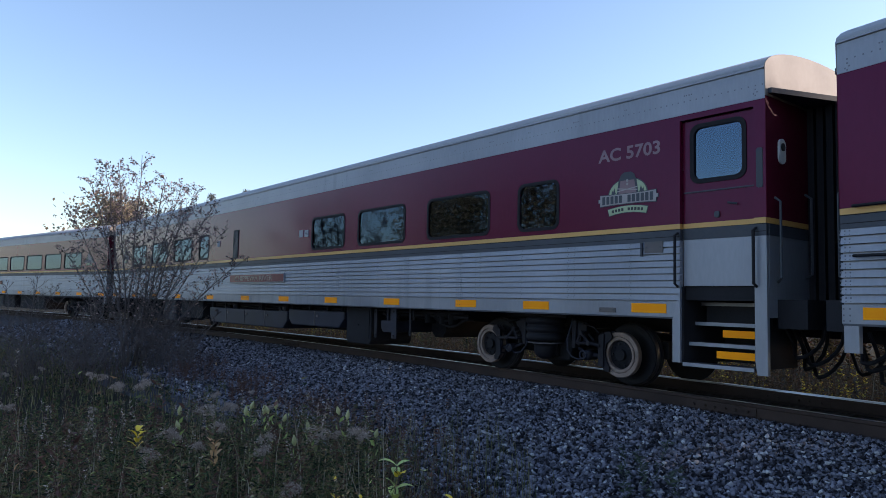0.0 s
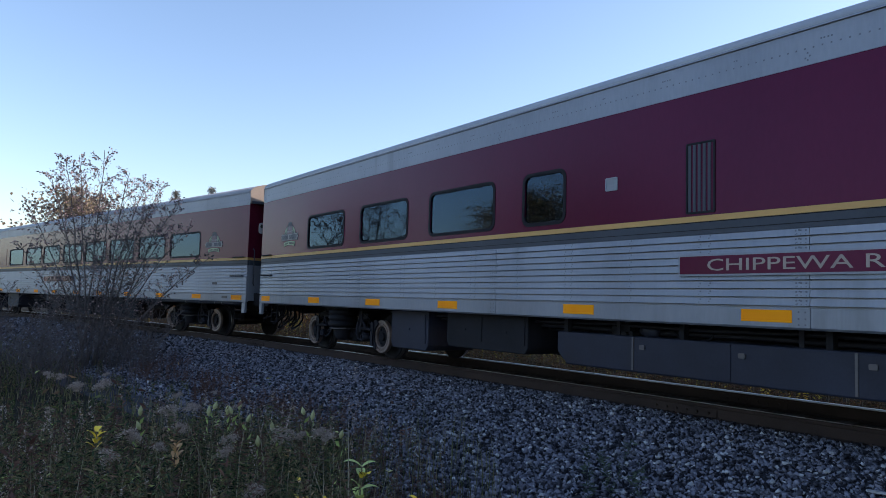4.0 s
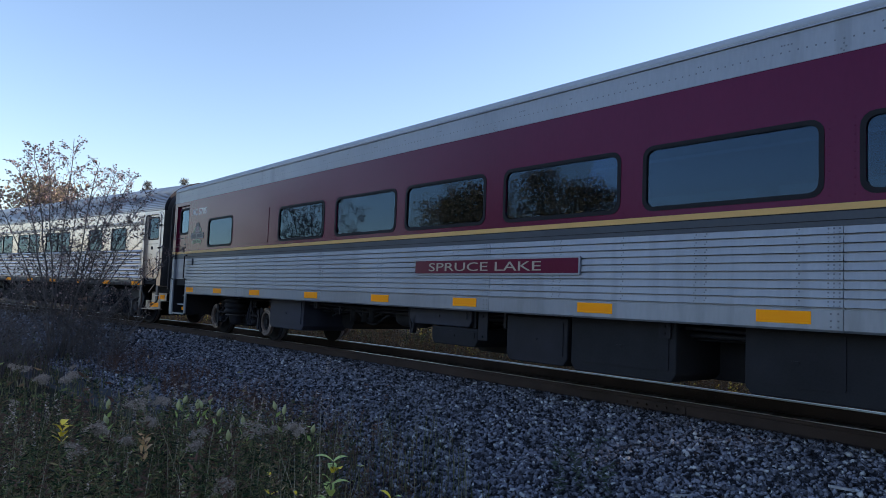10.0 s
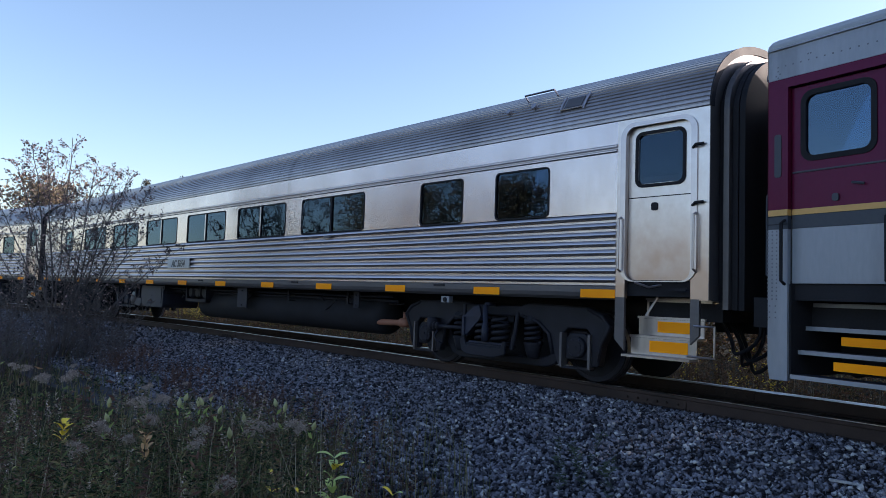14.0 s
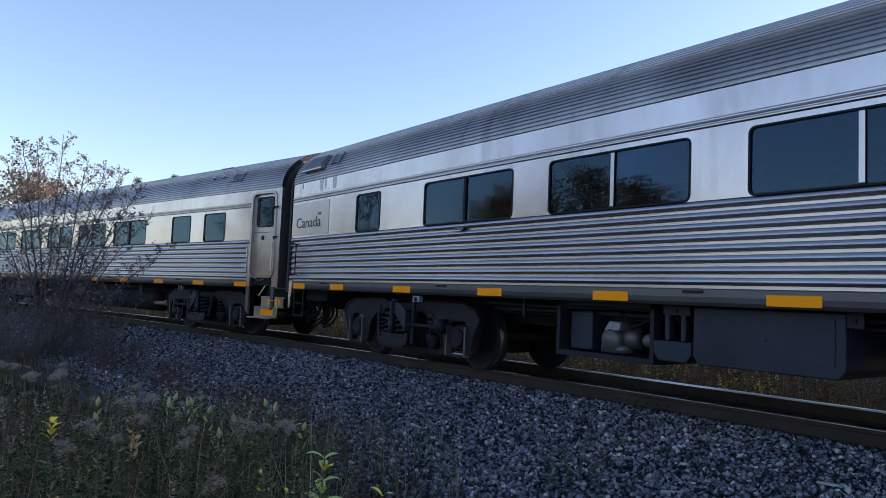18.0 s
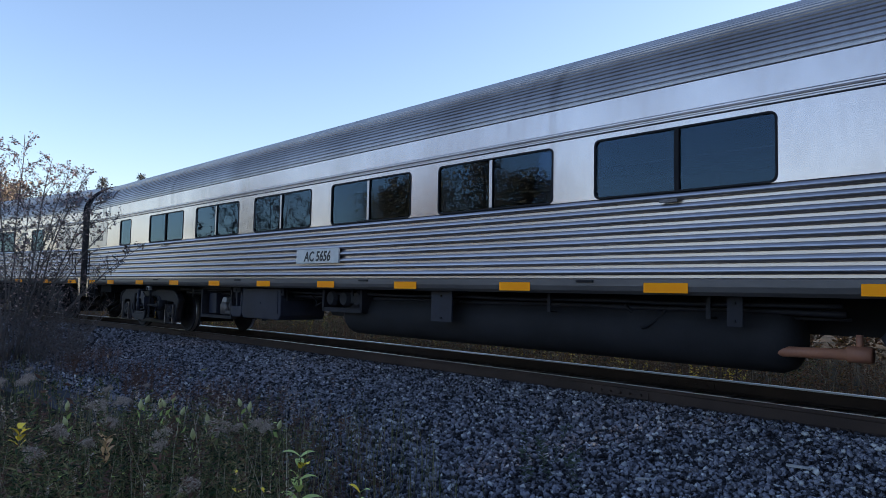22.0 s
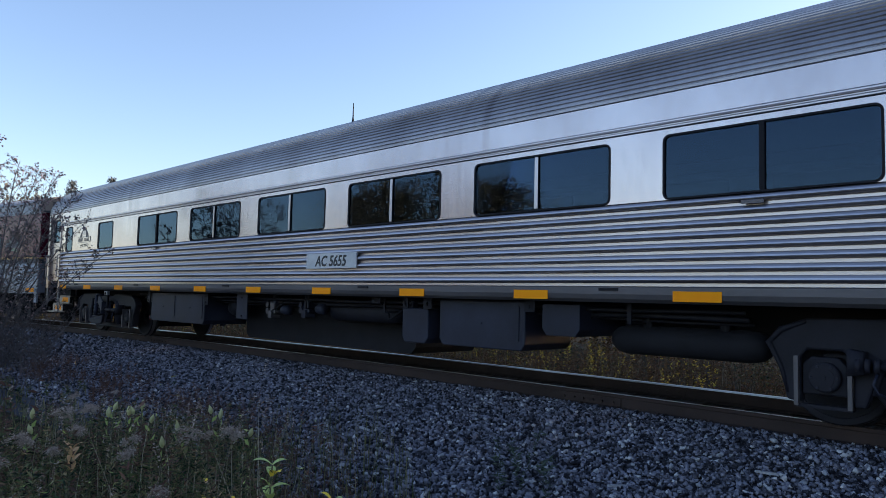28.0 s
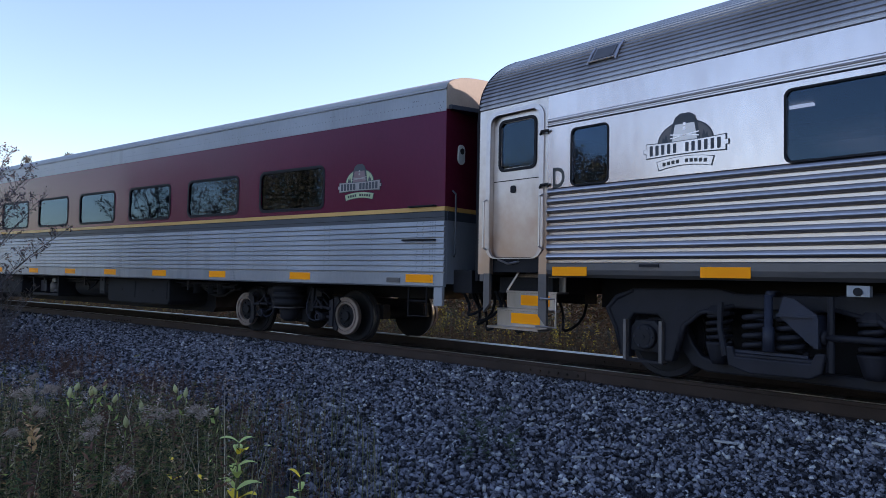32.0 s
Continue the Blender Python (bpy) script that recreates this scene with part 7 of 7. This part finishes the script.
shrub("bush", (-16.85, -5.55, -0.62), [(0.1, 0.05, 4.75), (0.3, -0.45, 4.5), (-0.4, -0.66, 4.6), (0.5, -1.0, 4.05), (-0.3, -1.35, 3.5), (0.2, 0.55, 4.3), (-0.5, 1.05, 4.3), (0.4, 1.22, 4.1), (0.1, 1.65, 3.8), (-0.4, 2.1, 3.3), (0.3, 2.45, 2.6), (-0.2, 2.2, 2.2), (0.5, 1.4, 3.2), (0.6, -1.5, 2.6), (-0.7, 0.35, 3.9), (0.7, 0.85, 3.5)], 7800, 0.056, BUSHLEAF, "sparse leafy bush of slender stems beside the track", 5, 0.30, 0.12)
for at, seed, tall in (((-16.4, -6.5, -0.62), 8, 1.7), ((-17.3, -4.5, -0.62), 9, 1.6), ((-16.2, -5.2, -0.62), 11, 1.5), ((-15.6, -6.0, -0.62), 12, 1.35), ((-20.6, -7.4, -0.62), 10, 2.2), ((-14.6, -6.6, -0.62), 14, 1.1), ((-15.2, -7.4, -0.62), 16, 1.3), ((-15.4, -4.9, -0.6), 18, 1.1)):
    rng = np.random.default_rng(seed + 40)
    shrub("bush", at, [(rng.uniform(-0.7, 0.7), rng.uniform(-0.9, 0.9), tall * rng.uniform(0.6, 1.05)) for _ in range(8)], 260, 0.042, DARKTWIG, "low dark twiggy brush at the foot of the bush", seed, 0.42, 0.1)


# weeds between the camera and the ballast
def in_weeds(x, y):
    """Distance inside the weed patch; its edge runs from beside the camera to the foot of the bush."""
    edge = np.minimum(-7.75 + 0.50 * np.abs(x), -4.55 - 0.045 * np.abs(x + 8) + 0.25 * np.sin(x * 1.9))
    return edge - y


def weed_spots(n, x0, x1, y0, y1, least=0.0):
    x, y = RNG.uniform(x0, x1, n * 3), RNG.uniform(y0, y1, n * 3)
    d = np.hypot(x, y + 7.91)
    ok = (in_weeds(x, y) > RNG.uniform(least - 0.15, least + 0.2, n * 3)) & (d > 2.3)
    x, y, d = x[ok][:n], y[ok][:n], d[ok][:n]
    tall = np.clip(1.58 - 0.135 * d, 0.25, 1.2)
    tall *= 0.80 + 0.13 * np.sin(x * 5.3 + 2 * np.sin(y * 3.1)) + 0.11 * np.sin(y * 7.7 + 1.5 * np.sin(x * 4.3))
    return np.stack([x, y, np.full(len(x), -0.62)], 1), tall * 1.17


def blades(name, P, H, lean, wide, material, label):
    """Bent grass blades, each of two joints."""
    n = len(P)
    a = RNG.uniform(0, 6.283, n)
    out = np.stack([np.cos(a), np.sin(a), np.zeros(n)], 1) * (lean * H)[:, None]
    side = np.stack([-np.sin(a), np.cos(a), np.zeros(n)], 1) * wide
    up = np.array([0, 0, 1.0])
    m = P + out * 0.3 + up * (H * 0.6)[:, None]
    e = P + out + up * (H * RNG.uniform(0.85, 1.0, n))[:, None]
    V = np.stack([P - side, P + side, m - side * 0.7, m + side * 0.7, e], 1).reshape(-1, 3)
    F = (np.array([(0, 1, 3), (0, 3, 2), (2, 3, 4)])[None] + (np.arange(n) * 5)[:, None, None]).reshape(-1, 3)
    return tagged(link(name, np_mesh(name, V, F, material)), label, "grass", kind="stuff")


P, H = weed_spots(3600, -9, -1.2, -9.8, -4.2)
blades("grass", P, H * RNG.uniform(0.35, 0.95, len(P)), RNG.uniform(0.05, 0.5, len(P)), 0.0035, STRAW, "rank dull green and straw-coloured grass")
x, y = RNG.uniform(-19.5, -12.5, 1000), RNG.uniform(-8.5, -3.8, 1000)
P = np.stack([x, y, np.full(1000, -0.62)], 1)
blades("dead_stalks", P, RNG.uniform(0.2, 0.75, 1000), RNG.uniform(0.3, 1.3, 1000), 0.005, DARKTWIG, "tangled dark dead stalks round the foot of the bush")
P, H = weed_spots(9000, -30, -8, -14, -3.8)
blades("grass", P, H * RNG.uniform(0.5, 1.1, len(P)), RNG.uniform(0.05, 0.5, len(P)), 0.007, STRAW, "rank grass farther along the track")
x = RNG.uniform(-6.5, -2.2, 420)
y = np.minimum(-7.4 + 0.50 * np.abs(x), -4.2) + RNG.uniform(-0.5, 0.9, 420)
blades("grass", np.stack([x, y, np.full(420, -0.62)], 1), RNG.uniform(0.3, 0.85, 420), RNG.uniform(0.05, 0.4, 420), 0.0025, STRAW, "thin dry stalks at the edge of the stones")


def herbs(name, spots, tall, n_leaf, leaf, material, label, wide=0.55):
    """Upright stems clothed in narrow leaves."""
    k = np.repeat(np.arange(len(spots)), n_leaf)
    f = RNG.uniform(0.12, 1.0, len(k))
    lean = RNG.normal(0, 0.16, (len(spots), 2))
    P = spots[k].copy()
    P[:, :2] += lean[k] * (f * tall[k])[:, None]
    P[:, 2] += f * tall[k]
    a = RNG.uniform(0, 6.283, len(k))
    D = np.stack([np.cos(a), np.sin(a), RNG.uniform(-0.2, 1.0, len(k))], 1)
    S = leaf * RNG.uniform(0.6, 1.3, len(k))
    V, F = scatter(LEAF * np.array([wide, 1, 1]), LEAF_F, P, facing(len(k), D), S)
    return tagged(link(name, np_mesh(name, V, F, material)), label, "weeds", kind="stuff")


P, H = weed_spots(1700, -7.5, -1.4, -9.4, -4.2, 0.1)
herbs("weeds", P, H * RNG.uniform(0.40, 0.98, len(P)), 150, 0.031, WEEDLEAF, "dense green goldenrod foliage", 0.34)
x, y = RNG.uniform(-4.6, -1.7, 1500), RNG.uniform(-8.4, -5.6, 1500)
ok = (in_weeds(x, y) > -0.1) & (np.hypot(x, y + 7.91) > 2.6)
P = np.stack([x[ok], y[ok], np.full(ok.sum(), -0.62)], 1)
blades("grass", P, RNG.uniform(0.35, 0.72, len(P)), RNG.uniform(0.05, 0.6, len(P)), 0.0026, STRAW, "pale thin grass in front of the weeds")
P, H = weed_spots(400, -7.0, -2.0, -8.8, -4.7, 0.0)
herbs("weeds", P, H * RNG.uniform(0.7, 1.06, len(P)), 60, 0.030, DEAD, "withered red-brown weeds", 0.5)
P, H = weed_spots(420, -8, -1.6, -9.4, -4.2, 0.0)
blades("grass", P, H * RNG.uniform(0.55, 1.12, len(P)), RNG.uniform(0.02, 0.35, len(P)), 0.0028, BLEACHED, "bleached upright stalks among the weeds")
P, H = weed_spots(750, -26, -7, -13, -3.9, 0.1)
herbs("weeds", P, H * RNG.uniform(0.7, 1.25, len(P)), 56, 0.052, WEEDLEAF, "dark green weeds farther off", 0.4)
P, H = weed_spots(150, -11, -5.5, -9.5, -4.4, 0.0)
herbs("weeds", P, H * RNG.uniform(0.75, 1.15, len(P)), 60, 0.034, DEAD, "rusty withered weeds along the edge", 0.45)


P, H = weed_spots(150, -7, -1.6, -9.2, -4.4, 0.0)
herbs("weeds", P, H * RNG.uniform(0.8, 1.05, len(P)), 10, 0.022, LIME, "stray pale green leaves among the weeds", 0.45)
P, H = weed_spots(110, -7, -1.6, -9.2, -4.4, 0.0)
herbs("weeds", P, H * RNG.uniform(0.75, 1.05, len(P)), 10, 0.026, TAN, "stray yellowed leaves among the weeds", 0.5)

P, H = weed_spots(300, -7.5, -1.6, -9.4, -4.3, 0.0)
H = H * RNG.uniform(0.95, 1.12, len(P))
blades("grass", P, H, RNG.uniform(0.02, 0.12, len(P)), 0.0022, BLEACHED, "thin pale stalks that stand above the weeds")
P = P + np.stack([RNG.normal(0, 0.01, len(P)), RNG.normal(0, 0.01, len(P)), H * 0.9], 1)
herbs("seed_heads", P, np.full(len(P), 0.09), 22, 0.012, FLUFF, "small tan seed heads above the weeds", 0.7)

# low withered growth that spills over the foot of the ballast
x, y = RNG.uniform(-16, -2.6, 5200), RNG.uniform(-6.6, -3.2, 5200)
d = in_weeds(x, y)
ok = (d < 0.05) & (d > -RNG.uniform(0.05, 1.0, 5200))
x, y = x[ok][:900], y[ok][:900]
P = np.stack([x, y, bank(y + 0.0036 * x * x) - 0.02], 1)
herbs("weeds", P, RNG.uniform(0.08, 0.34, len(P)), 34, 0.028, DEAD, "low withered weeds spreading over the stones", 0.45)


def plume_plant(seed, size):
    """A withered goldenrod: stalk with a drooping grey plume."""
    rng = np.random.default_rng(seed)
    th = tagged(new("dried_goldenrod"), "withered goldenrod with a fluffy grey seed plume", "wild flower", "goldenrods in the weeds")
    bm = bmesh.new()
    tube(bm, [(0, 0, -0.7), (0.01, 0.01, -0.3), (0.02, 0, 0.0), (0.03, 0.01, 0.05)], [0.005, 0.004, 0.003, 0.002], 5)
    part("stalk", bm, STALK, th)
    n = 1500
    arm = rng.integers(0, 7, n)
    t = rng.uniform(0, 1, n)
    ang = arm * 0.9 + seed
    P = np.stack([np.cos(ang) * t * 0.07, np.sin(ang) * t * 0.07, 0.075 - 0.07 * (1 - t) ** 2 - 0.06 * t * t + arm * 0.012], 1) * np.array([1.15, 1.15, 0.8]) * size + rng.normal(0, 0.012 * size, (n, 3))
    tagged(leaves(P, rng.normal(size=(n, 3)), 0.016 * size * rng.uniform(0.6, 1.4, n), "plume", FLUFF, th, 0.5), kind="stuff")
    k = rng.uniform(-0.55, -0.02, 16)
    a = rng.uniform(0, 6.28, 16)
    tagged(leaves(np.stack([0 * k, 0 * k, k], 1), np.stack([np.cos(a), np.sin(a), 0 * a - 0.3], 1), 0.07 * rng.uniform(0.7, 1.3, 16), "withered_foliage", WEEDLEAF, th, 0.6), kind="stuff")
    return th


plumes = [plume_plant(3, 0.66), plume_plant(4, 0.86), plume_plant(6, 0.54)]
PLUMES = [(-4.37, -6.49, 0.81), (-4.36, -6.15, 0.8), (-4.29, -6.92, 0.82), (-4.14, -7.2, 0.82), (-4.71, -6.99, 0.8), (-5.41, -6.46, 0.86), (-6.55, -7.08, 0.9), (-6.42, -6.89, 0.91), (-6.87, -7.24, 0.98), (-3.48, -6.64, 0.72), (-4.43, -5.82, 0.76), (-4.59, -5.93, 0.75), (-4.84, -6.66, 0.82), (-5.45, -6.6, 0.82), (-6.96, -7.14, 0.95), (-4.19, -6.57, 0.77)]
for i, (px, py, h) in enumerate(PLUMES):
    m = pose(px, py, h - 0.66, 6 * math.sin(i), 6 * math.cos(i * 1.7), i * 47)
    if i < 3:
        plumes[i].matrix_basis = m
    else:
        copy_thing(plumes[i % 3], m)
P, H = weed_spots(22, -15, -6.5, -11, -4.6, 0.3)
for i, (p, h) in enumerate(zip(P, H)):
    copy_thing(plumes[i % 3], pose(p[0], p[1], -0.62 + h * 1.05, 6 * math.sin(i), 0, i * 61))


def podded(height, lean, seed):
    """A milkweed stalk that ends in an upright pod, with a small leaf below it."""
    th = tagged(new("seed_pod_stalk"), "thin stalk with a pale yellow-green seed pod", "wild plant", "pods among the weeds")
    bm = bmesh.new()
    tube(bm, [(0, 0, -0.8), (0.01, 0, -0.3), (0, 0, 0.0)], [0.004, 0.0035, 0.003], 5)
    part("stalk", bm, STALK, th)
    bm = bmesh.new()
    tube(bm, [(lean * u, 0, height * u) for u in (0, 0.12, 0.35, 0.6, 0.85, 1.0)], [0.003, 0.010, 0.017, 0.014, 0.006, 0.001], 8)
    shade(part("pod", bm, POD, th))
    rng = np.random.default_rng(seed)
    leaves(np.array([(0, 0, -0.06)]), np.array([(0.6, 0.3, 0.9)]), [0.07], "leaf", LIME, th, 0.6)
    leaves(np.array([(0, 0, -0.12)]), np.array([(-0.7, 0.2, 0.8)]), [0.08], "leaf", LIME, th, 0.6)
    return th


PODS = [(-5.29, -6.82, 0.87), (-5.09, -6.86, 0.81), (-5.08, -6.41, 0.87), (-5.17, -6.35, 0.9), (-4.95, -6.32, 0.89), (-5.04, -6.26, 0.88), (-5.21, -6.15, 0.88), (-4.91, -6.19, 0.84), (-4.32, -6.32, 0.79), (-4.86, -5.79, 0.87), (-4.74, -5.78, 0.85), (-4.3, -5.77, 0.8), (-4.66, -6.1, 0.81)]
pods = [podded(0.075, 0.012, 1), podded(0.06, -0.02, 2)]
for i, (px, py, h) in enumerate(PODS):
    m = pose(px, py, h - 0.66, 0, 0, i * 83)
    if i < 2:
        pods[i].matrix_basis = m
    else:
        copy_thing(pods[i % 2], m)


def leafy(name, at, height, pairs, leaf, material, label, seed, start=0.35, top_leaf=None, steep=(0.5, 1.35)):
    """A tall herb with paired broad leaves on one stalk."""
    rng = np.random.default_rng(seed)
    th = tagged(new(name), label, "wild plant")
    th.matrix_basis = pose(at[0], at[1], -0.62, 0, 0, seed * 40)
    bm = bmesh.new()
    tube(bm, [(0, 0, 0), (0.01, 0.02, height * 0.5), (0.03, 0.02, height)], [0.007, 0.006, 0.003], 6)
    st = part("stalk", bm, STALK, th)
    for i in range(pairs):
        f = start + (1 - start) * i / (pairs - 1)
        for s in (0, 1):
            bm = bmesh.new()
            a, L = i * 1.57 + s * 3.14 + rng.normal(0, 0.3), leaf * rng.uniform(0.75, 1.15) * (1.15 - 0.5 * f)
            rise = rng.uniform(*steep)
            vs = []
            for j in range(6):
                u = j / 5
                w = 0.22 * L * math.sin(math.pi * min(1, u * 0.92 + 0.06)) ** 0.8
                c = Vector((u * L * math.cos(0.8 * rise), 0, u * L * math.sin(rise) - 0.45 * L * u * u))
                vs.append([bm.verts.new(c + Vector((0, -w, 0.25 * w))), bm.verts.new(c), bm.verts.new(c + Vector((0, w, 0.25 * w)))])
            for p, q in zip(vs, vs[1:]):
                for j in (0, 1):
                    bm.faces.new((p[j], p[j + 1], q[j + 1], q[j]))
            lf = shade(part("leaf", bm, top_leaf if top_leaf and rng.random() < 0.42 else material, th))
            lf.matrix_basis = pose(0.03 * f, 0.02 * f, height * f, 0, 0, math.degrees(a))
    return th


leafy("milkweed", (-2.86, -6.40), 0.93, 13, 0.155, LIME, "tall milkweed with lime-green and yellow leaves", 2, 0.35, GOLD)
leafy("milkweed", (-2.50, -6.25), 0.84, 9, 0.11, LIME, "shorter milkweed with curled lime leaves", 5, 0.45, GOLD)
leafy("milkweed", (-4.17, -6.86), 0.82, 4, 0.16, TAN, "withered milkweed with upright tan leaves", 3, 0.86, None, (1.15, 1.5))
leafy("milkweed", (-4.64, -7.17), 0.86, 4, 0.13, GOLD, "weed with bright yellow leaves", 7, 0.88)
leafy("milkweed", (-3.47, -6.37), 0.74, 4, 0.07, GOLD, "small weed with orange-yellow leaves", 15, 0.6, TAN)
leafy("milkweed", (-3.30, -6.32), 0.68, 4, 0.07, TAN, "small weed with withered orange leaves", 16, 0.7, GOLD)
P = np.array([(-3.95, -3.58, -0.46), (-3.82, -3.70, -0.47), (-4.05, -3.66, -0.47), (-3.70, -3.52, -0.46), (-4.12, -3.42, -0.45), (-3.98, -3.78, -0.48), (-3.60, -3.66, -0.47)])
herbs("weeds", P, np.array([0.46, 0.38, 0.40, 0.34, 0.36, 0.30, 0.28]), 46, 0.055, GREYGREEN, "grey-green weed rooted in the ballast", 0.4)

# ---- the far side: sunlit meadow and trees ----
n = 6500
x, y = RNG.uniform(-36, 12, n), 2.1 + 7 * RNG.uniform(0, 1, n) ** 1.7
a = BEND * x
P = np.stack([x, y - 0.0036 * x * x * (x < 0), np.full(n, -0.64)], 1)
H = RNG.uniform(0.35, 0.95, n)
k = slice(0, 5200)
blades("far_grass", P[k], H[k] * 1.08, RNG.uniform(0.05, 0.45, 5200), 0.006, RUSSET, "tawny meadow grass beyond the track")
herbs("far_weeds", P[:5200], H[:5200] * 0.8, 30, 0.062, MEADOW, "yellow, rust and olive weeds beyond the track")
for mat, n_patch, tall, leaf, label in ((GOLD, 26, 0.95, 0.05, "clump of bright yellow weeds beyond the track"), (RUSSET, 30, 0.9, 0.055, "clump of russet weeds beyond the track"), (WEEDLEAF, 44, 1.0, 0.06, "clump of dark green weeds beyond the track")):
    c = np.stack([RNG.uniform(-34, 9, n_patch), RNG.uniform(2.6, 7.0, n_patch)], 1)
    x, y = (np.repeat(c, 16, 0) + RNG.normal(0, 0.28, (n_patch * 16, 2))).T
    P = np.stack([x, np.maximum(y, 2.2) - 0.0036 * x * x * (x < 0), np.full(len(x), -0.64)], 1)
    herbs("far_clumps", P, tall * RNG.uniform(0.6, 1.15, len(x)), 34, leaf, mat, label)
m = 900
x = RNG.uniform(-50, 22, m)
P = np.stack([x, 11.5 + RNG.uniform(-2.0, 3.5, m) - 0.0036 * x * x * (x < 0), np.full(m, -0.64)], 1)
herbs("far_thicket", P, RNG.uniform(1.1, 2.2, m), 80, 0.18, MEADOW, "thicket of yellowing brush beyond the meadow")


def tree(name, height, width, n_leaf, leaf, material, label, seed, conifer):
    rng = np.random.default_rng(seed)
    th = tagged(new(name), label, "tree")
    bm, tips = bmesh.new(), []
    tube(bm, [(0, 0, 0), (0.05, 0.02, height * 0.4), (0.02, -0.04, height * 0.75), (0, 0, height)], [height * 0.022, height * 0.015, height * 0.008, 0.01], 8)
    limbs = 46 if conifer else 30
    for i in range(limbs):
        f = (0.14 if conifer else 0.25) + (0.85 if conifer else 0.7) * i / limbs
        a = i * 2.4 + rng.normal(0, 0.3)
        reach = width / 2 * ((1.08 - f) if conifer else math.sin(math.pi * min(1, 0.15 + 0.85 * f)) * 0.9 + 0.12) * rng.uniform(0.65, 1.15)
        d = Vector((math.cos(a), math.sin(a), rng.uniform(0.0, 0.35) if conifer else rng.uniform(0.3, 0.9)))
        p = Vector((0, 0, height * f))
        pts = [p + d * reach * u + Vector((0, 0, 0.12 * reach * u * u)) for u in (0, 0.4, 0.75, 1)]
        tube(bm, pts, [0.012 * height * (1.1 - f), 0.008 * height * (1.1 - f), 0.02, 0.008], 4)
        for u in np.linspace(0.25, 1, 9):
            q = p + d * reach * u + Vector((0, 0, 0.12 * reach * u * u))
            tips.append((q, reach * 0.2))
    shade(part("trunk", bm, BARK, th))
    k = rng.integers(0, len(tips), n_leaf)
    P = np.array([tips[i][0] for i in k]) + rng.normal(0, 1, (n_leaf, 3)) * np.array([[tips[i][1] + 0.08] * 3 for i in k]) * np.array([1, 1, 0.6])
    D = rng.normal(size=(n_leaf, 3)) + np.array([0, 0, 0.3])
    leaves(P, D, leaf * rng.uniform(0.6, 1.3, n_leaf), "crown", material, th, 0.35 if conifer else 1.3)
    return th


grove = tree("oak_tree", 8.8, 6.6, 4600, 0.16, GROVE, "tall oak with browning leaves across the clearing", 21, False)
grove.matrix_basis = pose(-25.3, -24.5, -0.65)
grove_two = tree("oak_tree", 7.6, 5.6, 3800, 0.16, GROVE, "smaller oak with browning leaves across the clearing", 22, False)
grove_two.matrix_basis = pose(-21.9, -24.0, -0.65)
for i, (px, py) in enumerate(((-31.2, -26.0), (-28.6, -23.6), (-34.5, -27.0), (-23.6, -26.6), (-38.0, -29.0))):
    copy_thing((grove, grove_two)[i % 2], pose(px, py, -0.65, 0, 0, 70 * i + 30))
birch = tree("autumn_tree", 9.2, 6.4, 4200, 0.26, AUTUMN, "orange autumn tree beyond the railway", 31, False)
birch.matrix_basis = pose(-60.5, -1.2, -0.65)
birch_two = tree("autumn_tree", 9.8, 6.0, 3800, 0.26, AUTUMN, "russet autumn tree beyond the railway", 32, False)
birch_two.matrix_basis = pose(-60.0, 3.4, -2.0)
copy_thing(birch, pose(-66, 0.6, -0.65, 0, 0, 140))
spire = tree("spruce_tree", 10.6, 3.4, 3000, 0.26, NEEDLE, "slim spruce top beyond the railway", 33, True)
spire.matrix_basis = pose(-58.5, 8.6, -0.65)
for i, (px, py) in enumerate(((-61, 6.4), (-57, 10.6), (-64, 11))):
    copy_thing(spire, pose(px, py, -0.9 - 0.3 * i, 0, 0, 50 * i))
# unseen tree rows, added to keep the low sun off the near gravel
for i in range(20):
    copy_thing((birch, birch_two)[i % 2], pose(-32 + 3.4 * i, 22 + 1.3 * math.sin(i * 2.1) - 0.0036 * min(0, -32 + 3.4 * i) ** 2, -0.65, 0, 0, 77 * i))
for i, (px, py) in enumerate(((-17, 27), (-11.5, 30), (-6, 27.5), (-1, 30), (4.5, 28), (10, 30), (15.5, 28), (21, 31), (27, 29), (34, 31), (42, 30))):
    copy_thing((birch, birch_two)[i % 2], pose(px, py, -0.65, 0, 0, 65 * i))


# ---- what moves: the cars on the track and their wheels ----
def motions():
    for car, k in CARS:
        walk(car, [(t / 2, car_pose(t / 2, k)) for t in range(65)])
    start = train_run(0.0)
    run = [train_run(t / 10) - start for t in range(321)]
    for w, k, x, r in WHEELS:
        walk(w, [(t / 10, pose(x, 0, r, 0, 0, 0) @ Matrix.Rotation(run[t] / r, 4, "Y")) for t in range(321)])


motions()
